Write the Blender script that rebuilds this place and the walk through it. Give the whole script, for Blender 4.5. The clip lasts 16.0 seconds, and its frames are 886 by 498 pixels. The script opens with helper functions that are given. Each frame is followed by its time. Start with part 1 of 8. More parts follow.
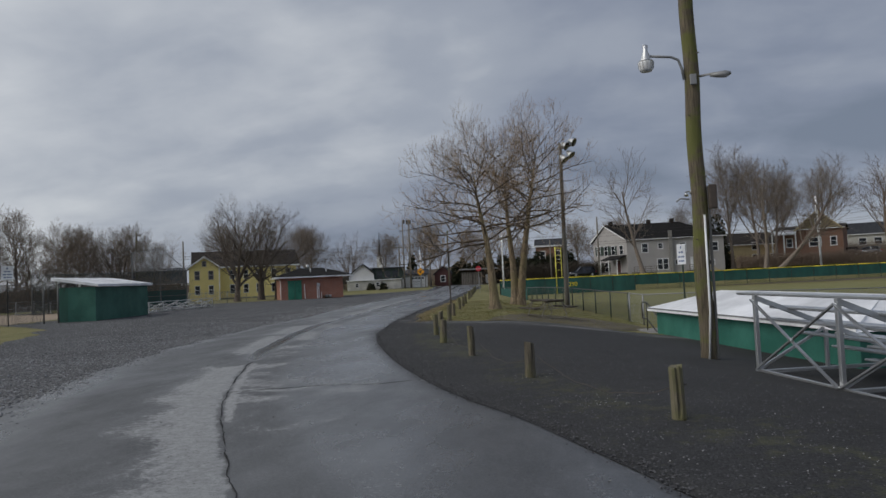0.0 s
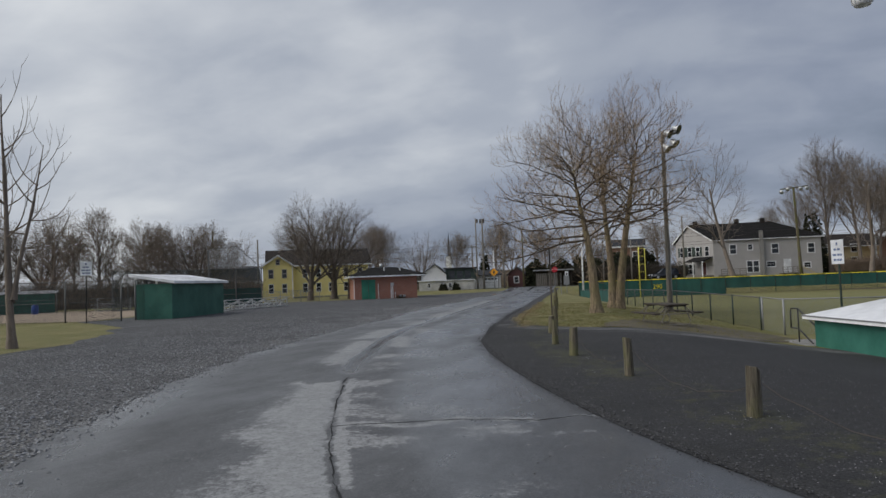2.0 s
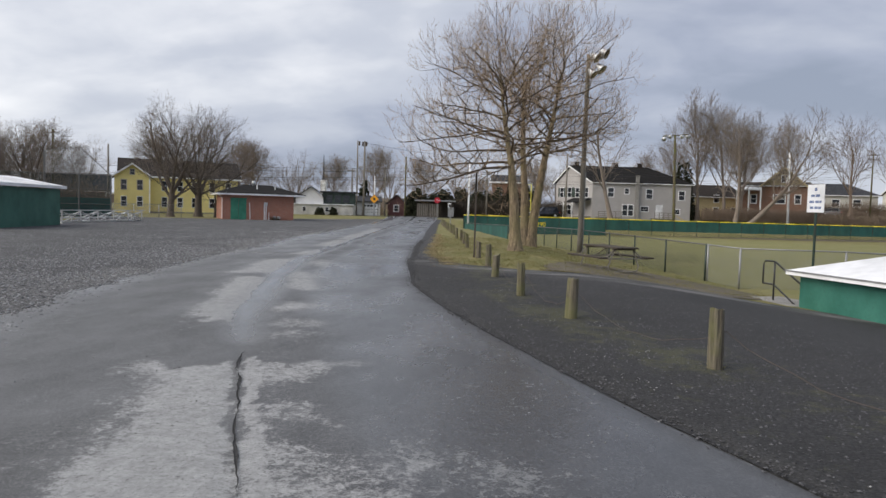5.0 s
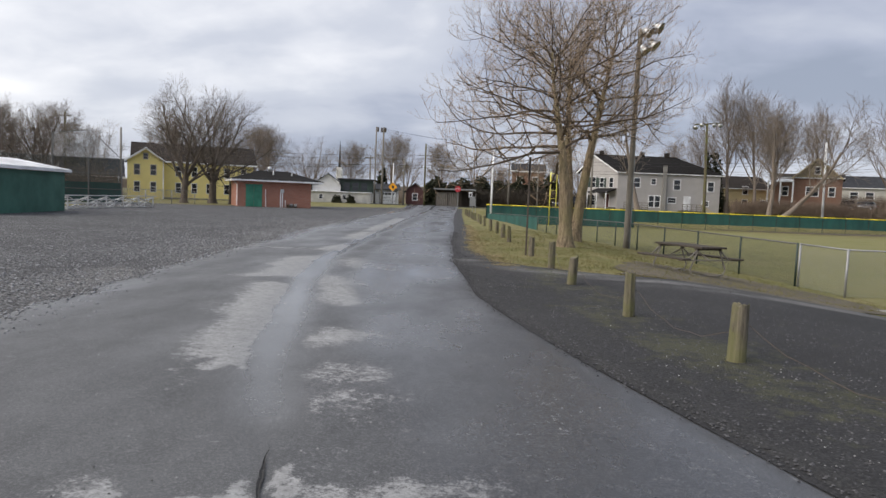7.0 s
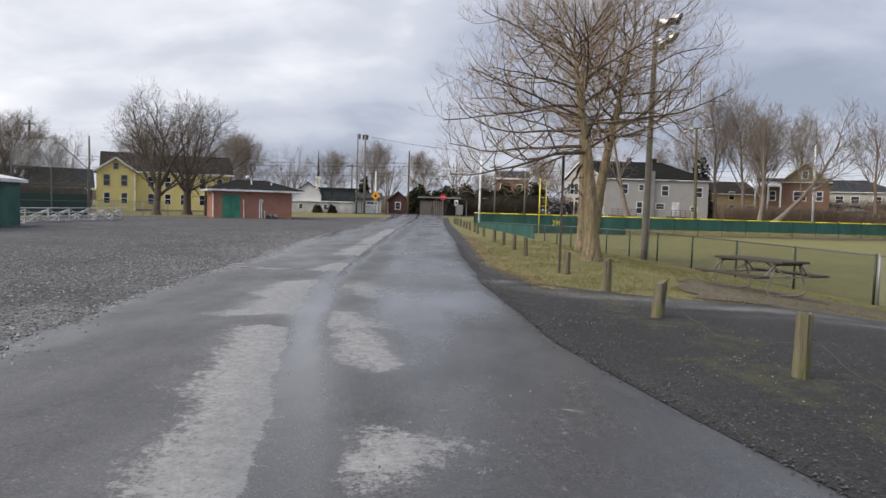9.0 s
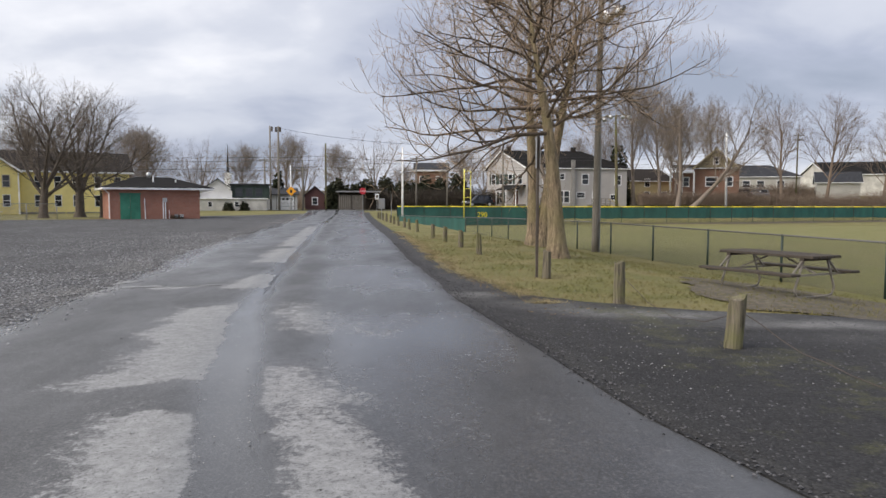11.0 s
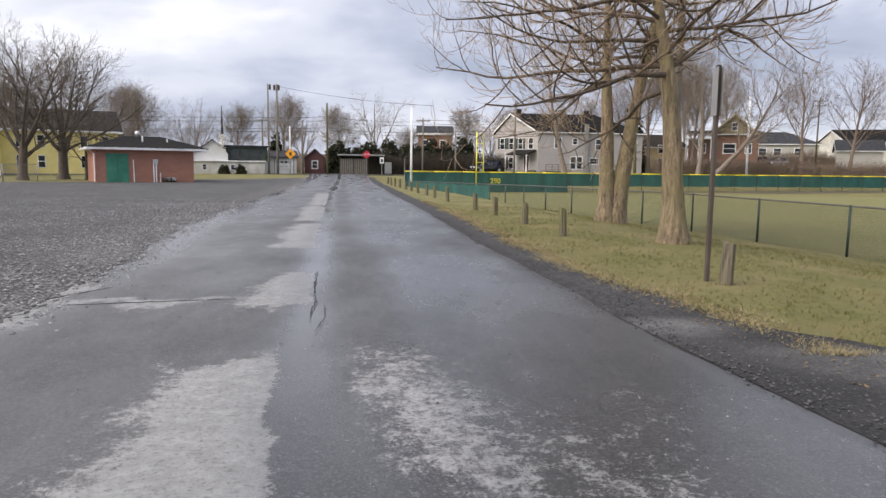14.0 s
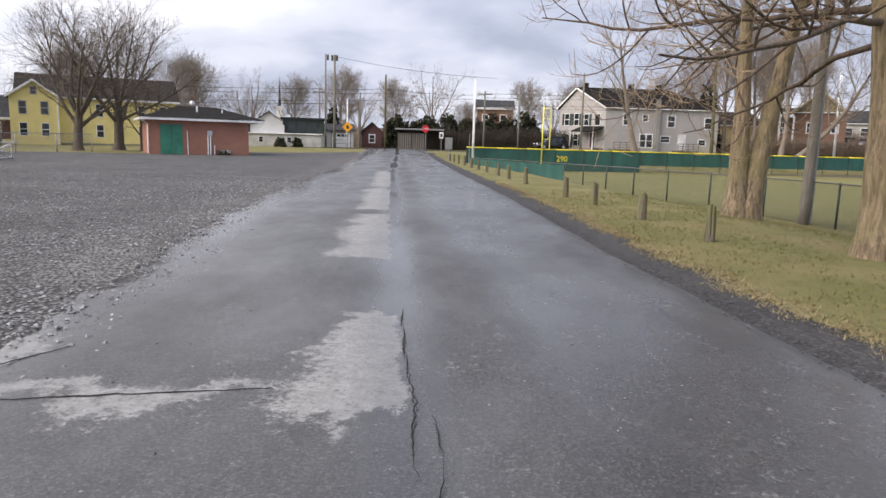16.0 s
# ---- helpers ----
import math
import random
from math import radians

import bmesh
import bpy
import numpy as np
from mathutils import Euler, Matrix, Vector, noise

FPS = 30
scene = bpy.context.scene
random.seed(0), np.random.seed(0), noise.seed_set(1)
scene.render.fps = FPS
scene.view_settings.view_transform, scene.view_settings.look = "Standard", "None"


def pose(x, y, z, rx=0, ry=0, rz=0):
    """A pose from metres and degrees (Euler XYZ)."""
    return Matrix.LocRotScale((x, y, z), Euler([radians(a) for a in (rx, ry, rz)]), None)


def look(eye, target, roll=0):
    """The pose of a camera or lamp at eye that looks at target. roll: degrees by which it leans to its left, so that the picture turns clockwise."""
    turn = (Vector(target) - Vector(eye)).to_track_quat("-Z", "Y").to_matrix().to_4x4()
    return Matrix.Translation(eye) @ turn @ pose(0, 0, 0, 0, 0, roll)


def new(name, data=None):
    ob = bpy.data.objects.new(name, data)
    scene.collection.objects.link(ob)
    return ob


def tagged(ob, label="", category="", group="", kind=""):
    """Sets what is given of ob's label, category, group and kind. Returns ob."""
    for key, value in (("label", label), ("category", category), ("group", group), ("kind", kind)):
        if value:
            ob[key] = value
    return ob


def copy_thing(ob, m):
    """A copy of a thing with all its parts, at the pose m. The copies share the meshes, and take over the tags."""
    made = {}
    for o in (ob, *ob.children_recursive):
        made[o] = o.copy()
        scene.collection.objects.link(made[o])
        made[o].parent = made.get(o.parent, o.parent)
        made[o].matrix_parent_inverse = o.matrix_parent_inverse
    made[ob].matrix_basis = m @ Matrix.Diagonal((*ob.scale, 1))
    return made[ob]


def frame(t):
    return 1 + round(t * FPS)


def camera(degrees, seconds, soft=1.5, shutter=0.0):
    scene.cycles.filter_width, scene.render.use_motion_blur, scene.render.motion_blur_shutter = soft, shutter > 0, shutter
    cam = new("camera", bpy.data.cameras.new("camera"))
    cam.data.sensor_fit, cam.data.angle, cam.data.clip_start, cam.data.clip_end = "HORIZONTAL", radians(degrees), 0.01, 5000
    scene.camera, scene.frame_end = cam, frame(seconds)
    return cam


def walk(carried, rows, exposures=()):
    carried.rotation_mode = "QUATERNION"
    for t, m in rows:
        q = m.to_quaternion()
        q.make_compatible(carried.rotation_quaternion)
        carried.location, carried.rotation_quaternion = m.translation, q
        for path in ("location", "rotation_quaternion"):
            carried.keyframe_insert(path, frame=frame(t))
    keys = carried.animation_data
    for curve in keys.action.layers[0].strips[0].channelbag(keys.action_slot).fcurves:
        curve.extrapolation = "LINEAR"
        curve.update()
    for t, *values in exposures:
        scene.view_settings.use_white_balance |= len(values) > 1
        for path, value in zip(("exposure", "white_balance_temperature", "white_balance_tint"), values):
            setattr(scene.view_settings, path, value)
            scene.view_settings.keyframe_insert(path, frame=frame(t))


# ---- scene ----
cam = camera(66.0, 16.0)
PATH = [
    (0, (1.147, 1.916, 1.61), (0.79, 3.882, 1.697), -2.7),
    (0.5, (0.651, 2.565, 1.604), (0.149, 4.499, 1.696), -0.6),
    (1, (0.27, 3.175, 1.612), (-0.258, 5.103, 1.667), -1.9),
    (1.5, (-0.233, 3.815, 1.62), (-0.733, 5.75, 1.693), -0.7),
    (2, (-0.669, 4.539, 1.598), (-1.214, 6.461, 1.696), -2.1),
    (2.5, (-1.122, 5.117, 1.57), (-1.713, 7.027, 1.521), 1.2),
    (3, (-1.457, 5.791, 1.579), (-1.853, 7.751, 1.529), -0.6),
    (3.5, (-1.864, 6.479, 1.576), (-2.1, 8.464, 1.525), 2.1),
    (4, (-2.243, 7.262, 1.544), (-2.267, 9.258, 1.416), -0.5),
    (4.5, (-2.674, 8.078, 1.545), (-2.882, 10.061, 1.395), 0.9),
    (5, (-2.993, 8.922, 1.501), (-3.168, 10.911, 1.388), 1.6),
    (5.2, (-3.146, 9.257, 1.474), (-3.401, 11.238, 1.368), 3.3),
    (7.3, (-4.32, 12.301, 1.5), (-4.511, 14.286, 1.352), 1.6),
    (7.5, (-4.419, 12.643, 1.468), (-4.545, 14.634, 1.328), -0.6),
    (8, (-4.877, 13.374, 1.461), (-5.138, 15.353, 1.345), 3.4),
    (8.5, (-5.096, 14.063, 1.474), (-5.161, 16.056, 1.322), -0.2),
    (9, (-5.459, 14.785, 1.466), (-5.611, 16.776, 1.346), 1.6),
    (9.2, (-5.524, 15.071, 1.477), (-5.536, 17.065, 1.321), -0.9),
    (11.3, (-6.578, 18.427, 1.446), (-6.487, 20.42, 1.311), 0.1),
    (11.5, (-6.725, 18.77, 1.418), (-6.776, 20.761, 1.23), 3.2),
    (12, (-6.913, 19.554, 1.432), (-6.885, 21.543, 1.225), 0.3),
    (12.5, (-7.202, 20.324, 1.377), (-7.375, 22.303, 1.145), 4.8),
    (13, (-7.391, 21.008, 1.427), (-7.349, 22.996, 1.211), 0.6),
    (13.5, (-7.719, 21.856, 1.385), (-7.854, 23.843, 1.2), 4.9),
    (14, (-7.826, 22.513, 1.428), (-7.719, 24.496, 1.191), 0.7),
    (14.2, (-7.957, 22.867, 1.43), (-7.864, 24.848, 1.169), 2.0),
    (14.5, (-8.111, 23.39, 1.403), (-8.248, 25.369, 1.155), 4.9),
    (15, (-8.254, 24.258, 1.451), (-8.194, 26.234, 1.145), 0.7),
    (15.5, (-8.421, 25.032, 1.449), (-8.494, 27.008, 1.147), 5.3),
    (16, (-8.548, 25.884, 1.481), (-8.592, 27.86, 1.17), 1.6),
]
EXPOSURES = [(0, -0.46, 6550, 8), (2, -0.28, 6600, 8), (3.5, 0.1, 6750, 9), (5, 0.34, 6850, 10), (9, 0.47, 6950, 11), (12.5, 0.65, 7000, 12), (16, 0.85, 7030, 14)]
walk(cam, [(t, look(eye, target, roll)) for t, eye, target, roll in PATH], EXPOSURES)

# ---- world, sun, exposure ----
world = bpy.data.worlds.new("overcast_sky")
scene.world = world
world.use_nodes = True
wt = world.node_tree
wt.nodes.clear()


def wn(kind, **props):
    n = wt.nodes.new(kind)
    for k, v in props.items():
        if k == "op":
            n.operation = v
        elif k == "a":
            n.inputs[0].default_value = v
        elif k == "b":
            n.inputs[1].default_value = v
    return n


SUN_AZ, SUN_EL = radians(-118), radians(40)   # veiled by cloud, over the ball field
w_out = wn("ShaderNodeOutputWorld")
w_bg = wn("ShaderNodeBackground")
w_bg.inputs["Strength"].default_value = 0.10
w_sky = wn("ShaderNodeTexSky")
w_sky.sky_type, w_sky.sun_disc = "NISHITA", False
w_sky.sun_elevation, w_sky.sun_rotation = SUN_EL, SUN_AZ
w_tc = wn("ShaderNodeTexCoord")
w_sep = wn("ShaderNodeSeparateXYZ")
wt.links.new(w_tc.outputs["Generated"], w_sep.inputs[0])
# cloud layer: the direction is spread over a flat deck
w_zc = wn("ShaderNodeMath", op="MAXIMUM", b=0.0)
wt.links.new(w_sep.outputs[2], w_zc.inputs[0])
w_za = wn("ShaderNodeMath", op="ADD", b=0.34)
wt.links.new(w_zc.outputs[0], w_za.inputs[0])
w_dx = wn("ShaderNodeMath", op="DIVIDE")
w_dy = wn("ShaderNodeMath", op="DIVIDE")
for n, o in ((w_dx, 0), (w_dy, 1)):
    wt.links.new(w_sep.outputs[o], n.inputs[0])
    wt.links.new(w_za.outputs[0], n.inputs[1])
w_cmb = wn("ShaderNodeCombineXYZ")
wt.links.new(w_dx.outputs[0], w_cmb.inputs[0])
wt.links.new(w_dy.outputs[0], w_cmb.inputs[1])


def w_noise(scale, detail, rough, shift):
    m = wn("ShaderNodeMapping")
    m.inputs["Location"].default_value = shift
    m.inputs["Scale"].default_value = (0.85, 1.1, 1)
    wt.links.new(w_cmb.outputs[0], m.inputs[0])
    n = wn("ShaderNodeTexNoise")
    n.inputs["Scale"].default_value, n.inputs["Detail"].default_value, n.inputs["Roughness"].default_value = scale, detail, rough
    n.inputs["Distortion"].default_value = 0.25
    wt.links.new(m.outputs[0], n.inputs["Vector"])
    return n


w_big = w_noise(1.25, 6, 0.45, (3.1, 1.7, 0))
w_fine = w_noise(4.6, 7, 0.5, (7.7, 4.2, 0))
w_mix = wn("ShaderNodeMath", op="MULTIPLY", b=0.80)
wt.links.new(w_big.outputs["Fac"], w_mix.inputs[0])
w_mix2 = wn("ShaderNodeMath", op="MULTIPLY_ADD", b=0.24)
wt.links.new(w_fine.outputs["Fac"], w_mix2.inputs[0])
wt.links.new(w_mix.outputs[0], w_mix2.inputs[2])
# the cloud deck is thinner over the western skyline
w_sd = wn("ShaderNodeVectorMath", op="DOT_PRODUCT")
wt.links.new(w_tc.outputs["Generated"], w_sd.inputs[0])
w_sd.inputs[1].default_value = (-0.87, 0.40, 0.29)
w_thin = wn("ShaderNodeMapRange")
w_thin.inputs["From Min"].default_value, w_thin.inputs["From Max"].default_value = 0.56, 0.99
w_thin.inputs["To Min"].default_value, w_thin.inputs["To Max"].default_value = -0.04, 0.045
wt.links.new(w_sd.outputs["Value"], w_thin.inputs["Value"])
# and a broad bright break stands high in the west
w_hi = wn("ShaderNodeVectorMath", op="DOT_PRODUCT")
wt.links.new(w_tc.outputs["Generated"], w_hi.inputs[0])
w_hi.inputs[1].default_value = (-0.53, 0.68, 0.506)
w_break = wn("ShaderNodeMapRange")
w_break.interpolation_type = "SMOOTHSTEP"
w_break.inputs["From Min"].default_value, w_break.inputs["From Max"].default_value = 0.90, 0.99
w_break.inputs["To Min"].default_value, w_break.inputs["To Max"].default_value = 0.0, 0.20
wt.links.new(w_hi.outputs["Value"], w_break.inputs["Value"])
# a pale gap lies low over the north-western trees
w_lo = wn("ShaderNodeVectorMath", op="DOT_PRODUCT")
wt.links.new(w_tc.outputs["Generated"], w_lo.inputs[0])
w_lo.inputs[1].default_value = (-0.784, 0.612, 0.105)
w_gap = wn("ShaderNodeMapRange")
w_gap.interpolation_type = "SMOOTHSTEP"
w_gap.inputs["From Min"].default_value, w_gap.inputs["From Max"].default_value = 0.94, 0.995
w_gap.inputs["To Min"].default_value, w_gap.inputs["To Max"].default_value = 0.0, 0.17
wt.links.new(w_lo.outputs["Value"], w_gap.inputs["Value"])
w_both = wn("ShaderNodeMath", op="ADD")
wt.links.new(w_gap.outputs[0], w_both.inputs[0])
wt.links.new(w_break.outputs[0], w_both.inputs[1])
w_sum = wn("ShaderNodeMath", op="ADD")
wt.links.new(w_thin.outputs[0], w_sum.inputs[0])
wt.links.new(w_both.outputs[0], w_sum.inputs[1])
w_cov = wn("ShaderNodeMath", op="ADD")
wt.links.new(w_mix2.outputs[0], w_cov.inputs[0])
wt.links.new(w_sum.outputs[0], w_cov.inputs[1])
w_ramp = wn("ShaderNodeValToRGB")
stops = w_ramp.color_ramp.elements
stops[0].position, stops[0].color = 0.37, (2.5, 2.95, 3.95, 1)
stops[1].position, stops[1].color = 0.80, (8.5, 8.8, 9.4, 1)
for p, c in ((0.45, (3.25, 3.7, 4.85, 1)), (0.53, (4.3, 4.75, 5.8, 1)), (0.60, (4.8, 5.25, 6.25, 1))):
    e = stops.new(p)
    e.color = c
wt.links.new(w_cov.outputs[0], w_ramp.inputs[0])
w_blend = wn("ShaderNodeMixRGB")
w_blend.inputs[0].default_value = 0.93
wt.links.new(w_sky.outputs[0], w_blend.inputs[1])
wt.links.new(w_ramp.outputs[0], w_blend.inputs[2])
wt.links.new(w_blend.outputs[0], w_bg.inputs["Color"])
wt.links.new(w_bg.outputs[0], w_out.inputs[0])

sun_data = bpy.data.lights.new("sun", "SUN")
sun_data.energy, sun_data.angle, sun_data.color = 2.4, radians(60), (1.0, 0.95, 0.88)
sun_ob = new("sun", sun_data)
sun_ob.matrix_world = look((0, 0, 0), (-math.sin(SUN_AZ) * math.cos(SUN_EL), -math.cos(SUN_AZ) * math.cos(SUN_EL), -math.sin(SUN_EL)))

# ---- materials ----
class Mat:
    """A small builder for node materials."""

    def __init__(self, name):
        self.m = bpy.data.materials.new(name)
        self.m.use_nodes = True
        self.t = self.m.node_tree
        self.b = self.t.nodes["Principled BSDF"]
        self.tc = self.t.nodes.new("ShaderNodeTexCoord")
        self.geo = self.t.nodes.new("ShaderNodeNewGeometry")

    def n(self, kind):
        return self.t.nodes.new(kind)

    def link(self, a, b):
        self.t.links.new(a, b)

    def put(self, socket, value):
        if isinstance(value, (int, float)):
            socket.default_value = value
        elif isinstance(value, tuple):
            socket.default_value = (*value, 1)[:4] if len(value) == 3 and len(socket.default_value) == 4 else value
        else:
            self.link(value, socket)

    def pos(self, scale=(1, 1, 1), world_space=True):
        mp = self.n("ShaderNodeMapping")
        mp.inputs["Scale"].default_value = scale
        self.link(self.geo.outputs["Position"] if world_space else self.tc.outputs["Object"], mp.inputs[0])
        return mp.outputs[0]

    def noise(self, scale, detail=4, rough=0.6, vec=None, dist=0.0):
        x = self.n("ShaderNodeTexNoise")
        x.inputs["Scale"].default_value, x.inputs["Detail"].default_value = scale, detail
        x.inputs["Roughness"].default_value, x.inputs["Distortion"].default_value = rough, dist
        self.link(vec if vec is not None else self.geo.outputs["Position"], x.inputs["Vector"])
        return x.outputs["Fac"]

    def voronoi(self, scale, vec=None, out="Distance", feature="F1"):
        x = self.n("ShaderNodeTexVoronoi")
        x.feature = feature
        x.inputs["Scale"].default_value = scale
        self.link(vec if vec is not None else self.geo.outputs["Position"], x.inputs["Vector"])
        return x.outputs[out]

    def ramp(self, fac, *stops):
        x = self.n("ShaderNodeValToRGB")
        e = x.color_ramp.elements
        while len(e) < len(stops):
            e.new(0.5)
        for i, (p, c) in enumerate(stops):
            e[i].position = p
            e[i].color = (c, c, c, 1) if isinstance(c, (int, float)) else (*c, 1)
        self.link(fac, x.inputs[0])
        return x.outputs[0]

    def mix(self, fac, a, b, mode="MIX"):
        x = self.n("ShaderNodeMixRGB")
        x.blend_type = mode
        self.put(x.inputs[0], fac)
        self.put(x.inputs[1], a)
        self.put(x.inputs[2], b)
        return x.outputs[0]

    def math(self, op, a, b=0.0):
        x = self.n("ShaderNodeMath")
        x.operation = op
        self.put(x.inputs[0], a)
        self.put(x.inputs[1], b)
        return x.outputs[0]

    def attr(self, name):
        x = self.n("ShaderNodeAttribute")
        x.attribute_name = name
        return x.outputs["Fac"]

    def rnd(self, island=False):
        if island:
            return self.geo.outputs["Random Per Island"]
        return self.n("ShaderNodeObjectInfo").outputs["Random"]

    def bump(self, height, strength=0.3, dist=0.01, after=None):
        x = self.n("ShaderNodeBump")
        x.inputs["Strength"].default_value, x.inputs["Distance"].default_value = strength, dist
        self.link(height, x.inputs["Height"])
        if after is not None:
            self.link(after, x.inputs["Normal"])
        self.link(x.outputs[0], self.b.inputs["Normal"])
        return x.outputs[0]

    def done(self, color, rough=0.7, metal=0.0, spec=None):
        self.put(self.b.inputs["Base Color"], color)
        self.put(self.b.inputs["Roughness"], rough)
        self.put(self.b.inputs["Metallic"], metal)
        if spec is not None:
            self.put(self.b.inputs["Specular IOR Level"], spec)
        return self.m


def painted(name, color, rough=0.55, wear=0.25, dirt=(0.12, 0.10, 0.08), scale=1.0, bump=0.15, metal=0.0):
    """Paint on wood, block or metal: faded in blotches, dirt in fine speckle."""
    k = Mat(name)
    big = k.noise(0.9 * scale, 5, 0.6)
    fine = k.noise(14 * scale, 6, 0.7)
    faded = tuple(min(1, c * 1.18 + 0.02) for c in color)
    worn = tuple(c * 0.8 for c in color)
    c = k.mix(k.ramp(big, (0.35, 0.0), (0.65, 1.0)), worn, faded)
    c = k.mix(k.math("MULTIPLY", k.ramp(fine, (0.52, 0.0), (0.75, 1.0)), wear), c, dirt)
    k.bump(fine, bump, 0.01)
    return k.done(c, rough, metal)


def plain_metal(name, color, rough=0.4, stain=0.35, metal=0.9):
    k = Mat(name)
    n1 = k.noise(3, 5, 0.65)
    n2 = k.noise(40, 3, 0.6)
    c = k.mix(k.math("MULTIPLY", k.ramp(n1, (0.4, 0.0), (0.7, 1.0)), stain), color, tuple(v * 0.55 for v in color))
    r = k.ramp(n2, (0.3, rough * 0.8), (0.7, min(1, rough * 1.3)))
    return k.done(c, r, metal)


def bark(name, light, dark, moss=None, scale=1.0):
    k = Mat(name)
    v = k.pos((7 * scale, 7 * scale, 1.3 * scale))
    n1 = k.noise(1.6, 7, 0.7, v, 0.6)
    n2 = k.noise(0.7 * scale, 3, 0.6)
    c = k.mix(k.ramp(n1, (0.36, 0.0), (0.62, 1.0)), dark, light)
    if moss:
        c = k.mix(k.math("MULTIPLY", k.ramp(n2, (0.42, 0.0), (0.62, 1.0)), 0.75), c, moss)
    k.bump(n1, 1.0, 0.05)
    return k.done(c, 0.9)


def old_wood(name, light, dark, moss=None):
    k = Mat(name)
    v = k.pos((26, 26, 1.6))
    n1 = k.noise(1.0, 8, 0.72, v, 0.4)
    n2 = k.noise(2.2, 4, 0.6)
    c = k.mix(k.ramp(n1, (0.34, 0.0), (0.66, 1.0)), dark, light)
    if moss:
        c = k.mix(k.math("MULTIPLY", k.ramp(n2, (0.44, 0.0), (0.6, 1.0)), 0.7), c, moss)
    else:
        c = k.mix(k.math("MULTIPLY", k.ramp(n2, (0.45, 0.0), (0.7, 1.0)), 0.5), c, dark)
    k.bump(n1, 0.6, 0.012)
    return k.done(c, 0.88)


def asphalt_mat():
    k = Mat("worn_damp_asphalt")
    worn = k.attr("worn")
    wet = k.attr("wet")
    v = k.pos((1.0, 0.45, 1.0))
    blotch = k.noise(1.1, 5, 0.65, v)
    grain = k.noise(70, 4, 0.75)
    grit = k.noise(11, 7, 0.75)
    mask = k.math("ADD", worn, k.math("MULTIPLY", k.math("SUBTRACT", grit, 0.5), 2.4))
    mask = k.math("ADD", mask, k.math("MULTIPLY", k.math("SUBTRACT", k.noise(3.2, 6, 0.7, v), 0.5), 1.1))
    mask = k.math("ADD", mask, k.math("MULTIPLY", k.math("SUBTRACT", k.noise(46, 5, 0.85), 0.5), 2.4))
    mask = k.ramp(mask, (0.36, 0.0), (0.74, 1.0))
    base = k.mix(k.ramp(blotch, (0.35, 0.0), (0.68, 1.0)), (0.0455, 0.047, 0.0495), (0.077, 0.079, 0.082))
    pale = k.mix(k.ramp(grit, (0.35, 0.0), (0.65, 1.0)), (0.215, 0.22, 0.222), (0.35, 0.357, 0.36))
    c = k.mix(mask, base, pale)
    c = k.mix(k.math("MULTIPLY", k.ramp(grain, (0.50, 0.0), (0.66, 1.0)), 0.7), c, (0.2, 0.202, 0.205))
    c = k.mix(k.math("MULTIPLY", k.ramp(k.noise(34, 5, 0.8), (0.32, 1.0), (0.47, 0.0)), 0.75), c, (0.02, 0.0205, 0.022))
    speck = k.ramp(k.voronoi(9), (0.0, 1.0), (0.055, 1.0), (0.075, 0.0))
    some = k.ramp(k.noise(4.7, 2, 0.5), (0.6, 0.0), (0.66, 1.0))
    c = k.mix(k.math("MULTIPLY", k.math("MULTIPLY", speck, some), 0.5), c, (0.42, 0.42, 0.41))
    c = k.mix(k.math("MULTIPLY", wet, 0.35), c, (0.03, 0.033, 0.038))
    r = k.math("SUBTRACT", k.ramp(blotch, (0.3, 0.58), (0.7, 0.42)), k.math("MULTIPLY", wet, 0.36))
    r = k.math("ADD", r, k.math("MULTIPLY", mask, 0.18))
    h = k.math("ADD", k.math("MULTIPLY", grain, 0.5), k.math("MULTIPLY", grit, 0.5))
    h = k.math("MULTIPLY", h, k.math("SUBTRACT", 1.0, k.math("MULTIPLY", wet, 0.8)))
    k.bump(h, 0.6, 0.007)
    return k.done(c, r)


